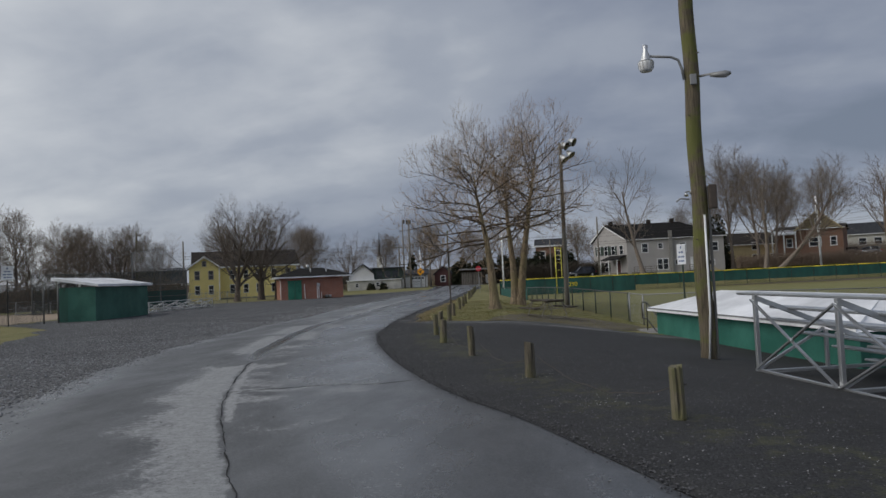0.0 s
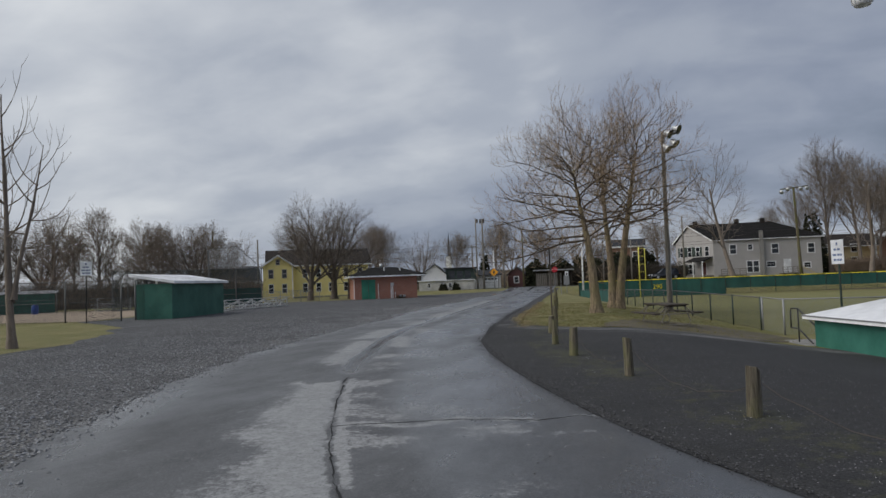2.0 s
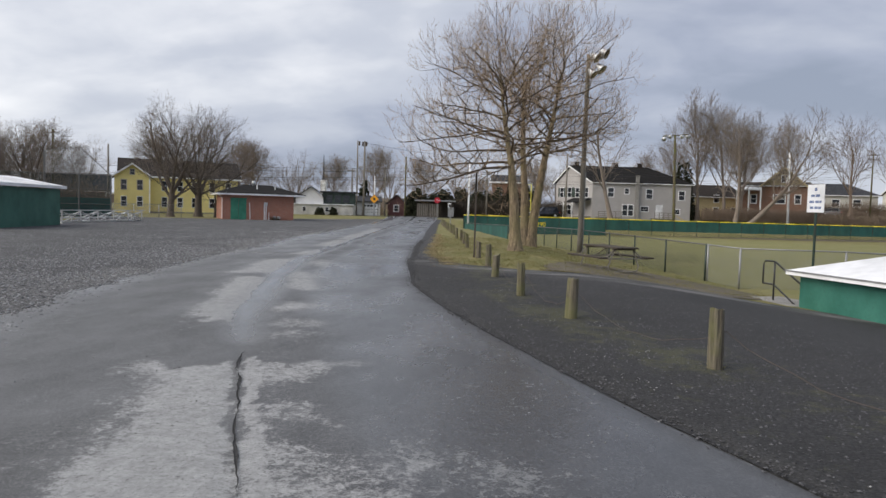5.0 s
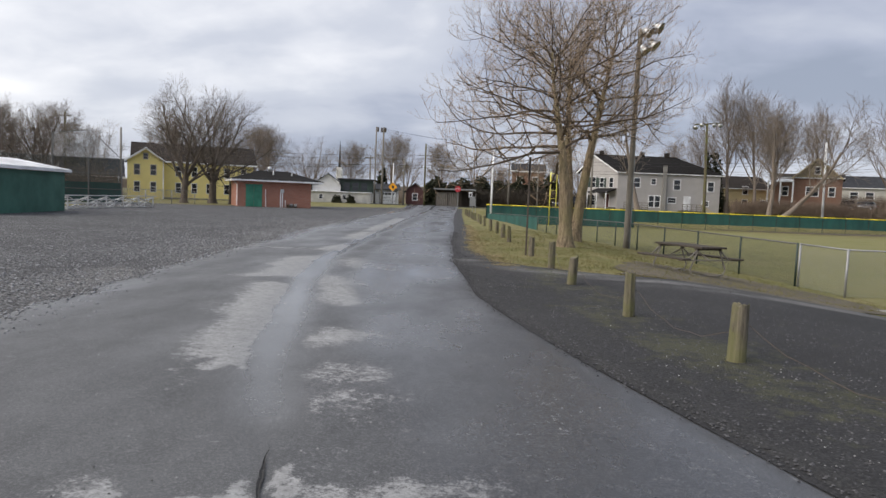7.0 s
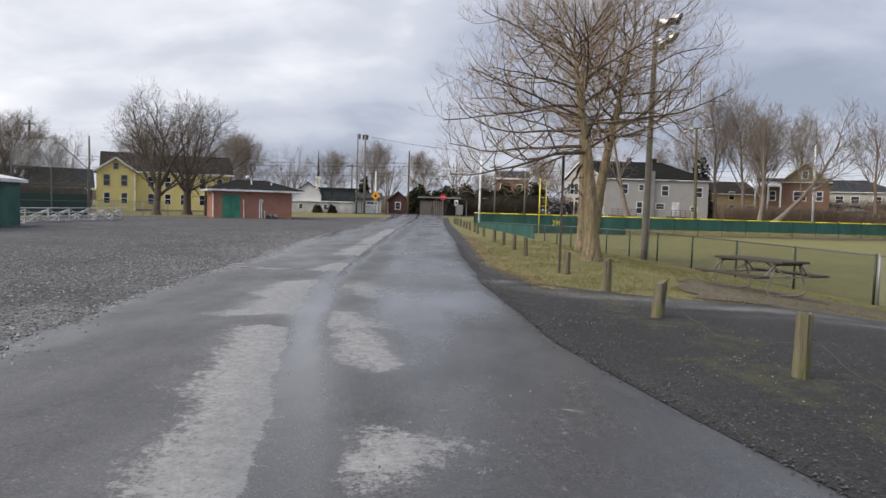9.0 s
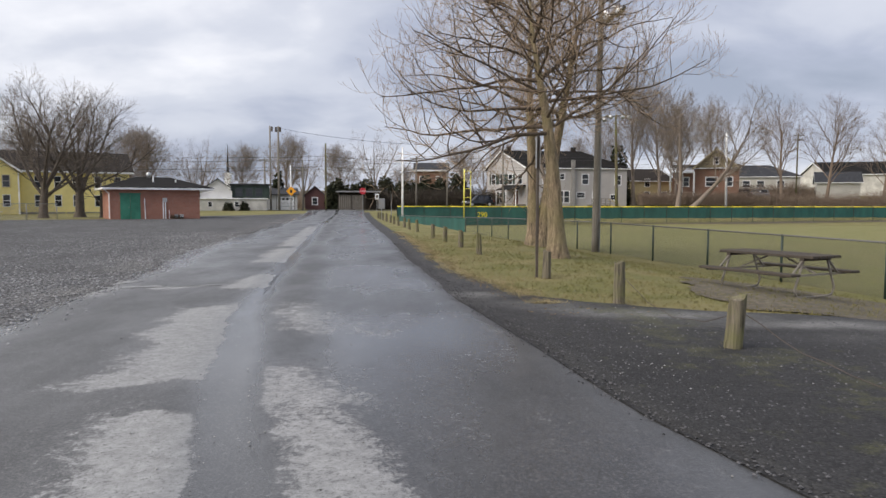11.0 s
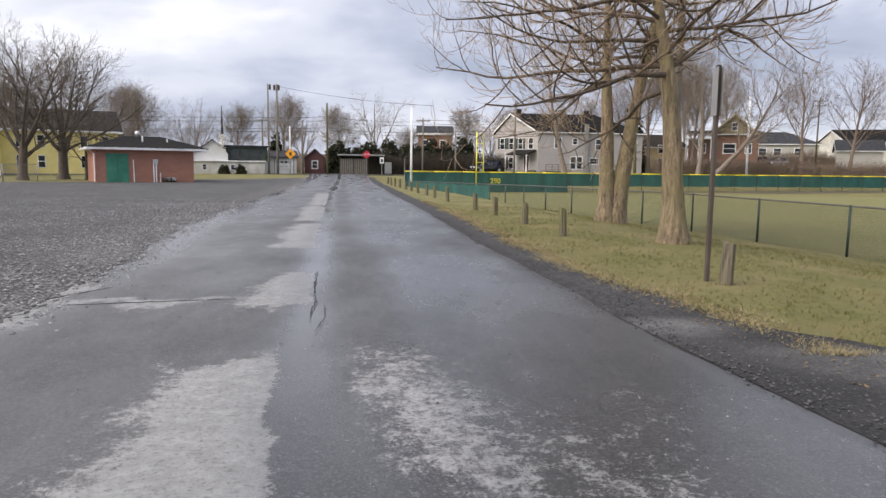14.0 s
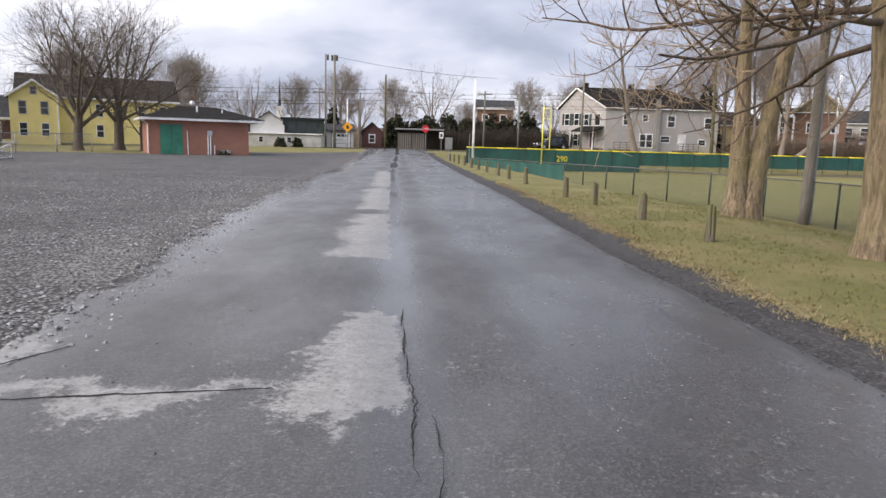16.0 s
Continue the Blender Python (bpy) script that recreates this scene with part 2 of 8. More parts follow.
def stony(name, dark, light, stone_scale, pale_bits=0.25, rough=0.9, bump=0.9, green=None, gap_shade=0.35):
    """Loose stone or cinders, with darker and lighter tracts and shade coloured into the gaps."""
    k = Mat(name)
    vor = k.voronoi(stone_scale, out="Color")
    dist = k.voronoi(stone_scale)
    bw = k.n("ShaderNodeRGBToBW")
    k.link(vor, bw.inputs[0])
    tract = k.noise(0.35, 5, 0.65)
    mid = k.noise(2.5, 5, 0.7)
    c = k.mix(k.ramp(bw.outputs[0], (0.2, 0.0), (0.85, 1.0)), dark, light)
    c = k.mix(k.math("MULTIPLY", k.ramp(tract, (0.35, 0.0), (0.68, 1.0)), 0.6), c, tuple(v * 0.55 for v in dark))
    c = k.mix(k.math("MULTIPLY", k.ramp(mid, (0.45, 0.0), (0.75, 1.0)), 0.35), c, light)
    bits = k.ramp(k.voronoi(stone_scale * 0.45), (0.0, 1.0), (0.10, 1.0), (0.14, 0.0))
    grit = k.attr("grit")
    few = k.ramp(k.math("ADD", k.noise(1.6, 3, 0.6), k.math("MULTIPLY", grit, 0.3)), (0.50, 0.0), (0.62, 1.0))
    c = k.mix(k.math("MULTIPLY", k.math("MULTIPLY", bits, few), pale_bits), c, (0.42, 0.42, 0.42))
    c = k.mix(k.math("MULTIPLY", k.attr("dust"), k.ramp(k.noise(2.0, 5, 0.7), (0.3, 0.25), (0.65, 0.85))), c, (0.25, 0.25, 0.248))
    if green:
        g = k.ramp(k.math("ADD", k.noise(3.1, 6, 0.75), k.math("MULTIPLY", grit, 0.28)), (0.6, 0.0), (0.74, 1.0))
        c = k.mix(k.math("MULTIPLY", g, 0.55), c, green)
    # shade between the stones is put into the colour, strongest at cell edges
    c = k.mix(k.math("MULTIPLY", k.ramp(dist, (0.34, 0.0), (0.62, 1.0)), gap_shade), c, tuple(v * 0.3 for v in dark))
    k.bump(k.math("SUBTRACT", 1.0, dist), bump, 0.02)
    return k.done(c, rough)


def grass_mat(name, a, b, dry):
    k = Mat(name)
    n1 = k.noise(0.5, 5, 0.65)
    n2 = k.noise(5, 6, 0.75)
    n3 = k.noise(60, 3, 0.7, k.pos((1, 1, 0.3)))
    c = k.mix(k.ramp(n2, (0.32, 0.0), (0.68, 1.0)), a, b)
    c = k.mix(k.math("MULTIPLY", k.ramp(n1, (0.42, 0.0), (0.66, 1.0)), 0.7), c, dry)
    thin = k.ramp(k.noise(1.7, 6, 0.75), (0.54, 0.0), (0.70, 1.0))
    c = k.mix(k.math("MULTIPLY", thin, 0.5), c, (dry[0] * 0.72, dry[1] * 0.64, dry[2] * 0.62))
    c = k.mix(k.math("MULTIPLY", k.ramp(n3, (0.5, 0.0), (0.8, 1.0)), 0.45), c, tuple(v * 0.45 for v in a))
    k.bump(n3, 0.9, 0.03)
    return k.done(c, 0.95)


def brick_mat(name, a, b, mortar, bw=0.21, bh=0.075):
    k = Mat(name)
    x = k.n("ShaderNodeTexBrick")
    x.inputs["Scale"].default_value = 1.0
    x.inputs["Mortar Size"].default_value = 0.006
    x.inputs["Brick Width"].default_value, x.inputs["Row Height"].default_value = bw, bh
    k.put(x.inputs["Color1"], a)
    k.put(x.inputs["Color2"], b)
    k.put(x.inputs["Mortar"], mortar)
    uv = k.n("ShaderNodeUVMap")
    k.link(uv.outputs[0], x.inputs["Vector"])
    n = k.noise(1.3, 6, 0.7)
    c = k.mix(k.math("MULTIPLY", k.ramp(n, (0.42, 0.0), (0.7, 1.0)), 0.35), x.outputs["Color"], tuple(v * 0.5 for v in a))
    k.bump(x.outputs["Fac"], -0.4, 0.008)
    return k.done(c, 0.85)


def siding_mat(name, color, pitch=0.11):
    """Lapped boards: fine horizontal shadow lines in the relief."""
    k = Mat(name)
    w = k.n("ShaderNodeTexWave")
    w.wave_type, w.bands_direction, w.wave_profile = "BANDS", "Z", "SAW"
    w.inputs["Scale"].default_value = 0.314 / pitch
    k.link(k.geo.outputs["Position"], w.inputs["Vector"])
    n = k.noise(0.6, 5, 0.65)
    f = k.noise(9, 5, 0.7)
    c = k.mix(k.ramp(n, (0.35, 0.0), (0.68, 1.0)), tuple(v * 0.86 for v in color), color)
    c = k.mix(k.math("MULTIPLY", k.ramp(f, (0.5, 0.0), (0.8, 1.0)), 0.2), c, tuple(v * 0.6 for v in color))
    k.bump(w.outputs["Fac"], 0.5, 0.02)
    return k.done(c, 0.6)


def shingle_mat(name, color):
    k = Mat(name)
    vor = k.voronoi(4.0, k.pos((1.2, 1.2, 3.0)), "Color")
    bw = k.n("ShaderNodeRGBToBW")
    k.link(vor, bw.inputs[0])
    n = k.noise(0.7, 5, 0.65)
    c = k.mix(k.ramp(bw.outputs[0], (0.2, 0.0), (0.8, 1.0)), tuple(v * 0.75 for v in color), tuple(v * 1.25 for v in color))
    c = k.mix(k.math("MULTIPLY", k.ramp(n, (0.4, 0.0), (0.7, 1.0)), 0.4), c, tuple(v * 0.6 for v in color))
    k.bump(bw.outputs[0], 0.4, 0.02)
    return k.done(c, 0.95, 0.0, 0.2)


def mesh_wire_mat(name, color, cell=0.05, wire=0.09, metal=0.5):
    """Woven chain-link fabric: diamonds of wire with open holes between."""
    k = Mat(name)
    uv = k.n("ShaderNodeUVMap")
    sep = k.n("ShaderNodeSeparateXYZ")
    k.link(uv.outputs[0], sep.inputs[0])
    s = k.math("MULTIPLY", k.math("ADD", sep.outputs[0], sep.outputs[1]), 1 / cell)
    d = k.math("MULTIPLY", k.math("SUBTRACT", sep.outputs[0], sep.outputs[1]), 1 / cell)
    f1 = k.math("ABSOLUTE", k.math("SUBTRACT", k.math("FRACT", s), 0.5))
    f2 = k.math("ABSOLUTE", k.math("SUBTRACT", k.math("FRACT", d), 0.5))
    on = k.math("LESS_THAN", k.math("MINIMUM", f1, f2), wire / 2)
    k.put(k.b.inputs["Alpha"], on)
    return k.done(color, 0.45, metal)


def glass_mat(name, tint):
    k = Mat(name)
    n = k.noise(0.8, 3, 0.5)
    c = k.mix(n, tint, tuple(v * 1.6 for v in tint))
    return k.done(c, 0.08, 0.0, 0.6)


ASPHALT = asphalt_mat()
CRACK = stony("grit_in_cracks", (0.026, 0.026, 0.028), (0.045, 0.045, 0.047), 60, 0.0, 0.95, 0.6)
APRON = stony("dark_cinder_apron", (0.013, 0.013, 0.0138), (0.048, 0.0475, 0.049), 44, 0.35, 0.85, 0.5, (0.085, 0.088, 0.035))
DUSTY_EDGE = stony("dusty_cinder_lip", (0.018, 0.018, 0.0185), (0.062, 0.0615, 0.061), 50, 0.2, 0.9, 0.4)
SHOULDER = stony("dark_shoulder_stone", (0.030, 0.030, 0.033), (0.085, 0.085, 0.09), 26, 0.55, 0.85, 0.7, (0.055, 0.062, 0.025))
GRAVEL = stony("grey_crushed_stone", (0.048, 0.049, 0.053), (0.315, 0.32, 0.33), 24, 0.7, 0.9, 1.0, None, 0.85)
GRASS = grass_mat("winter_lawn", (0.115, 0.118, 0.035), (0.20, 0.19, 0.06), (0.27, 0.225, 0.105))
FIELD = grass_mat("dormant_outfield_turf", (0.165, 0.168, 0.055), (0.205, 0.20, 0.07), (0.24, 0.215, 0.095))
DIRT = stony("bare_brown_earth", (0.10, 0.085, 0.058), (0.19, 0.162, 0.115), 12, 0.1, 0.95, 0.4)
CLAY = stony("tan_infield_clay", (0.36, 0.28, 0.20), (0.44, 0.35, 0.26), 20, 0.0, 0.95, 0.15)
GREEN = painted("dark_green_paint", (0.012, 0.105, 0.075), 0.55, 0.3)
GREEN_DOOR = painted("green_door_paint", (0.02, 0.19, 0.12), 0.5, 0.2)
GREEN_BLOCK = painted("green_block_paint", (0.022, 0.150, 0.112), 0.6, 0.35, (0.03, 0.06, 0.05))
WHITE = painted("white_paint", (0.78, 0.79, 0.80), 0.5, 0.15, (0.35, 0.35, 0.33))
WHITE_ROOF = painted("white_roof_coating", (0.80, 0.81, 0.83), 0.45, 0.12, (0.4, 0.4, 0.4), 0.7)
CONCRETE = stony("weathered_concrete", (0.28, 0.27, 0.255), (0.40, 0.39, 0.37), 30, 0.0, 0.9, 0.15)
BLOCK = painted("grey_white_block", (0.55, 0.54, 0.50), 0.8, 0.3)
GALV = plain_metal("galvanised_steel", (0.33, 0.335, 0.34), 0.55, 0.4, 0.55)
ALU = plain_metal("weathered_aluminium", (0.62, 0.63, 0.64), 0.38, 0.3)
BLACK_METAL = painted("black_painted_steel", (0.012, 0.012, 0.013), 0.4, 0.15, (0.08, 0.07, 0.06))
DARK_GREEN_METAL = painted("dark_green_steel", (0.012, 0.03, 0.022), 0.45, 0.15)
PIPE = plain_metal("dull_tan_pipe", (0.30, 0.27, 0.23), 0.55, 0.5, 0.4)
BROWN_METAL = painted("brown_rusty_steel", (0.06, 0.045, 0.035), 0.7, 0.4)
YELLOW_PAINT = painted("yellow_plastic_cap", (0.72, 0.60, 0.02), 0.5, 0.1)
FOUL_YELLOW = painted("foul_pole_yellow", (0.75, 0.68, 0.10), 0.45, 0.1)
POST_WOOD = old_wood("weathered_post_timber", (0.235, 0.205, 0.15), (0.03, 0.024, 0.018), (0.14, 0.14, 0.055))
POLE_WOOD = old_wood("mossy_pole_timber", (0.19, 0.155, 0.105), (0.05, 0.04, 0.028), (0.13, 0.145, 0.028))
GREY_POLE = old_wood("grey_pole_timber", (0.27, 0.25, 0.22), (0.13, 0.115, 0.095))
TABLE_WOOD = old_wood("dark_table_boards", (0.085, 0.07, 0.055), (0.035, 0.028, 0.022))
SYCAMORE = bark("tan_bark", (0.36, 0.275, 0.18), (0.07, 0.052, 0.036), (0.23, 0.195, 0.10), 1.3)
TWIG = bark("tan_twig_bark", (0.46, 0.34, 0.23), (0.24, 0.175, 0.12))
BOUGH = bark("dark_bough_bark", (0.15, 0.108, 0.075), (0.05, 0.037, 0.028))
DARK_BARK = bark("dark_bark", (0.135, 0.112, 0.092), (0.065, 0.053, 0.044))
GREY_TWIG = bark("grey_twig_bark", (0.225, 0.187, 0.157), (0.12, 0.098, 0.082))
FAR_BARK = bark("grey_brown_bark", (0.27, 0.222, 0.185), (0.15, 0.122, 0.10))
YELLOW_SIDING = siding_mat("pale_yellow_siding", (0.88, 0.75, 0.31))
GREY_SIDING = siding_mat("beige_grey_siding", (0.45, 0.43, 0.42))
LIGHT_SIDING = siding_mat("light_grey_siding", (0.55, 0.54, 0.50))
CREAM_SIDING = siding_mat("cream_siding", (0.55, 0.46, 0.28))
WHITE_SIDING = siding_mat("white_siding", (0.74, 0.74, 0.74))
RED_SIDING = siding_mat("dark_red_siding", (0.115, 0.045, 0.042))
DARK_ROOF = shingle_mat("charcoal_shingles", (0.016, 0.0155, 0.0155))
BROWN_ROOF = shingle_mat("brown_grey_shingles", (0.036, 0.031, 0.028))
GREY_ROOF = shingle_mat("blue_grey_shingles", (0.05, 0.053, 0.06))
RED_BRICK = brick_mat("pinkish_red_brick", (0.40, 0.175, 0.12), (0.33, 0.14, 0.10), (0.36, 0.26, 0.21))
ORANGE_BRICK = brick_mat("orange_brick", (0.24, 0.125, 0.085), (0.19, 0.095, 0.065), (0.25, 0.2, 0.16))
GLASS = glass_mat("dark_window_glass", (0.016, 0.018, 0.022))
CURTAIN = painted("drawn_blind", (0.45, 0.40, 0.36), 0.8, 0.1)
SIGN_WHITE = painted("white_sign_enamel", (0.76, 0.78, 0.82), 0.35, 0.08)
SIGN_BLUE = painted("blue_sign_ink", (0.12, 0.17, 0.32), 0.5, 0.0)
SIGN_RED = painted("red_sign_enamel", (0.55, 0.02, 0.04), 0.35, 0.05)
SIGN_ORANGE = painted("orange_sign_enamel", (0.85, 0.36, 0.01), 0.4, 0.05)
CAR_DARK = painted("dark_grey_car_paint", (0.025, 0.028, 0.035), 0.2, 0.05, (0.1, 0.1, 0.1), 1.0, 0.0, 0.4)
CAR_SILVER = painted("silver_car_paint", (0.45, 0.46, 0.48), 0.25, 0.05, (0.2, 0.2, 0.2), 1.0, 0.0, 0.6)
RUBBER = painted("black_tyre_rubber", (0.012, 0.012, 0.012), 0.85, 0.1)
LAMP_RED = painted("red_lens", (0.35, 0.01, 0.01), 0.2, 0.0)
CHAINLINK = mesh_wire_mat("galvanised_chain_link", (0.40, 0.41, 0.41), 0.06, 0.10)
DARK_LINK = mesh_wire_mat("dark_chain_link", (0.05, 0.055, 0.055), 0.06, 0.13)
NET_LINK = mesh_wire_mat("dark_screened_link", (0.035, 0.048, 0.042), 0.06, 0.26, 0.0)
FENCE_STEEL = plain_metal("dull_fence_steel", (0.15, 0.15, 0.148), 0.6, 0.4, 0.3)
BLUE_PLASTIC = painted("blue_plastic", (0.015, 0.07, 0.33), 0.45, 0.05)
EVERGREEN = grass_mat("dark_evergreen", (0.016, 0.022, 0.010), (0.030, 0.036, 0.016), (0.05, 0.045, 0.02))
BROWN_BRUSH = bark("brown_brush_stems", (0.24, 0.18, 0.135), (0.13, 0.096, 0.074))
STRAW = grass_mat("dry_straw", (0.27, 0.22, 0.11), (0.36, 0.30, 0.16), (0.42, 0.36, 0.21))
DEAD_LEAF = grass_mat("dead_brown_leaf", (0.19, 0.125, 0.065), (0.26, 0.18, 0.095), (0.29, 0.21, 0.12))


def screen_mat():
    k = Mat("dark_green_windscreen")
    n = k.noise(0.7, 5, 0.6, k.pos((1, 1, 0.4)))
    f = k.noise(18, 4, 0.7)
    c = k.mix(k.ramp(n, (0.35, 0.0), (0.66, 1.0)), (0.010, 0.066, 0.060), (0.020, 0.115, 0.098))
    k.bump(n, 0.6, 0.08)
    k.put(k.b.inputs["Alpha"], k.ramp(f, (0.2, 0.93), (0.8, 1.0)))
    return k.done(c, 0.75)


SCREEN = screen_mat()

# ---- ground shape ----
POST_LINE = [(-40, 23.5), (0, 7.2), (9.5, 2.22), (12.68, 0.48), (15.8, -0.87), (18.7, -2.0), (21.15, -2.65), (24.5, -3.16), (27.54, -3.4), (30.9, -3.8),
             (36.9, -4.5), (40.0, -4.8), (45.4, -5.5), (57.8, -6.9), (94, -11.0), (140, -16), (900, -90)]
ROAD_R = [(-40, 26.0), (0, 5.6), (9.4, 0.75), (10.6, 0.0), (11.7, -0.67), (13.0, -1.27), (14.0, -1.75), (15.0, -2.17), (16.4, -2.72), (18.0, -3.32), (19.5, -3.85), (21.2, -4.35),
          (22.4, -4.68), (24.8, -5.06), (26.2, -5.3), (27.6, -5.5), (29.0, -5.7), (30.8, -5.88), (33.2, -6.12), (35.0, -6.36), (38.2, -6.62), (45.4, -7.2), (57.5, -8.4), (81, -10.5), (118, -13.4), (300, -29)]
ROAD_L = [(-40, 13.0), (0, -2.8), (11.5, -7.5), (14.0, -8.45), (17.0, -9.35), (19.3, -9.95), (22.0, -10.55), (25.2, -11.15), (28.3, -11.5), (31.3, -11.85), (34.0, -12.35), (37.4, -12.93),
          (43.9, -13.6), (53, -14.3), (66.5, -15.6), (79, -17.0), (106, -19.8), (300, -38)]
SEAM = [(-40, 20), (0, 2.0), (7.0, -1.55), (9.85, -3.22), (11.45, -3.99), (12.8, -4.55), (14.8, -5.33), (15.6, -5.62), (17.8, -6.38), (19.2, -6.75), (20.9, -7.2), (23.2, -7.78),
        (24.3, -7.98), (26.2, -8.36), (27.7, -8.6), (29.2, -8.76), (30.75, -8.92), (31.8, -9.03), (37.0, -9.62), (46.0, -10.5), (55.8, -11.5), (118, -17.0)]
SIDE_LEVEL = [(-40, -0.3), (10, -0.5), (28, -0.58), (45, -0.52), (57, -0.64), (63, -0.74), (94, -1.18), (900, -1.18)]


def lerp(tab, y):
    for (a, u), (b, v) in zip(tab, tab[1:]):
        if y <= b:
            return u + (v - u) * (y - a) / (b - a)
    return tab[-1][1]


def sstep(a, b, v):
    u = min(1.0, max(0.0, (v - a) / (b - a)))
    return u * u * (3 - 2 * u)


def fence_x(y):
    return 3.7 - 0.185 * (y - 31)


def outfield_y(x):
    """The outfield fence, from the corner by the road across to the right."""
    return 94.0 + 0.22 * (x + 8) - 0.0004 * (x + 8) ** 2


def ground(x, y):
    line = lerp(POST_LINE, y)
    reach = max(5.5, fence_x(y) - line) if y < 60 else max(2.6, fence_x(y) - line)
    d = x - line
    start = 2.0 if y < 60 else 2.0 - 1.7 * sstep(60, 85, y)
    low = lerp(SIDE_LEVEL, y) * (0.75 * sstep(start, reach, d) + 0.25 * min(1, max(0, (d - start) / (reach - start))))
    low -= 0.25 * sstep(reach, reach + 14, d) * (1 - sstep(70, 94, y))
    # the land rises again past the outfield fence and along the cross street
    past = y - outfield_y(x) if x > -8 else y - 94
    low *= 1 - sstep(1.0, 9.0, past)
    rise = 0.32 * sstep(94, 112, y) + 0.6 * sstep(4, 26, past) * sstep(-6, 6, x) + 2.6 * sstep(6, 50, past) * sstep(24, 50, x)
    return low + rise


# ---- mesh helpers ----
def mesh_object(name, bm, material=None, smooth=False):
    me = bpy.data.meshes.new(name)
    bm.normal_update()
    bm.to_mesh(me)
    bm.free()
    if smooth:
        me.polygons.foreach_set("use_smooth", [True] * len(me.polygons))
    if material:
        me.materials.append(material)
    return new(name, me)


def thing(name, label, category, at, rz=0.0, group="", kind=""):
    """An empty at the base of a thing, to which its parts are given."""
    ob = new(name)
    ob.empty_display_size = 0.2
    ob.matrix_basis = pose(at[0], at[1], at[2], 0, 0, rz)
    return tagged(ob, label, category, group, kind)


def part(name, bm, material, parent, label="", smooth=False):
    ob = mesh_object(name, bm, material, smooth)
    ob.parent = parent
    if label:
        ob["label"] = label
    return ob


def add_box(bm, lo, hi, bevel=0.0, m=None):
    x0, y0, z0 = lo
    x1, y1, z1 = hi
    vs = [bm.verts.new(p) for p in ((x0, y0, z0), (x1, y0, z0), (x1, y1, z0), (x0, y1, z0), (x0, y0, z1), (x1, y0, z1), (x1, y1, z1), (x0, y1, z1))]
    fs = [bm.faces.new([vs[i] for i in f]) for f in ((3, 2, 1, 0), (4, 5, 6, 7), (0, 1, 5, 4), (1, 2, 6, 5), (2, 3, 7, 6), (3, 0, 4, 7))]
    if bevel:
        es = {e for f in fs for e in f.edges}
        r = bmesh.ops.bevel(bm, geom=list(es), offset=bevel, segments=1, affect="EDGES", profile=0.5)
        vs = list({v for f in r["faces"] for v in f.verts} | {v for v in vs if v.is_valid})
    if m is not None:
        bmesh.ops.transform(bm, matrix=m, verts=vs)
    return vs


def box(lo, hi, bevel=0.0):
    bm = bmesh.new()
    add_box(bm, lo, hi, bevel)
    return bm


def add_tube(bm, pts, radii, sides=8, cap=True):
    """A tube through pts, with a radius at each (or one for all)."""
    pts = [Vector(p) for p in pts]
    if isinstance(radii, (int, float)):
        radii = [radii] * len(pts)
    rings = []
    for i, p in enumerate(pts):
        d = (pts[min(i + 1, len(pts) - 1)] - pts[max(i - 1, 0)]).normalized()
        u = d.cross(Vector((0, 0, 1)) if abs(d.z) < 0.9 else Vector((1, 0, 0))).normalized()
        w = d.cross(u)
        rings.append([bm.verts.new(p + (u * math.cos(2 * math.pi * k / sides) + w * math.sin(2 * math.pi * k / sides)) * radii[i]) for k in range(sides)])
    for a, b in zip(rings, rings[1:]):
        for k in range(sides):
            bm.faces.new((a[k], a[(k + 1) % sides], b[(k + 1) % sides], b[k]))
    if cap:
        bm.faces.new(rings[0][::-1])
        bm.faces.new(rings[-1])
    return rings


def tube(pts, radii, sides=8):
    bm = bmesh.new()
    add_tube(bm, pts, radii, sides)
    return bm


def beam(bm, a, b, w, h):
    """A rectangular bar from a to b."""
    a, b = Vector(a), Vector(b)
    d = (b - a).normalized()
    u = d.cross(Vector((0, 0, 1)) if abs(d.z) < 0.95 else Vector((0, 1, 0))).normalized()
    v = u.cross(d)
    c = [a + u * sx * w / 2 + v * sy * h / 2 for sx, sy in ((-1, -1), (1, -1), (1, 1), (-1, 1))]
    e = [p + (b - a) for p in c]
    vs = [bm.verts.new(p) for p in c + e]
    for f in ((3, 2, 1, 0), (4, 5, 6, 7), (0, 1, 5, 4), (1, 2, 6, 5), (2, 3, 7, 6), (3, 0, 4, 7)):
        bm.faces.new([vs[i] for i in f])


def bar(a, b, w, h):
    bm = bmesh.new()
    beam(bm, a, b, w, h)
    return bm


def add_prism(bm, outline, y0, y1):
    """A solid with an outline in x, z, drawn out along y."""
    a = [bm.verts.new((x, y0, z)) for x, z in outline]
    b = [bm.verts.new((x, y1, z)) for x, z in outline]
    bm.faces.new(a)
    bm.faces.new(b[::-1])
    n = len(a)
    for i in range(n):
        bm.faces.new((a[(i + 1) % n], a[i], b[i], b[(i + 1) % n]))


def prism(outline, y0, y1):
    bm = bmesh.new()
    add_prism(bm, outline, y0, y1)
    bmesh.ops.recalc_face_normals(bm, faces=bm.faces)
    return bm


def wall_uv(ob):
    """Metres along and up each wall as its UV map, for brick and fence fabric."""
    me = ob.data
    uv = me.uv_layers.new(name="UVMap")
    for p in me.polygons:
        n = p.normal
        for li in p.loop_indices:
            v = me.vertices[me.loops[li].vertex_index].co
            if abs(n.z) > 0.8:
                uv.data[li].uv = (v.x, v.y)
            else:
                t = Vector((-n.y, n.x, 0)).normalized()
                uv.data[li].uv = (v.x * t.x + v.y * t.y, v.z)


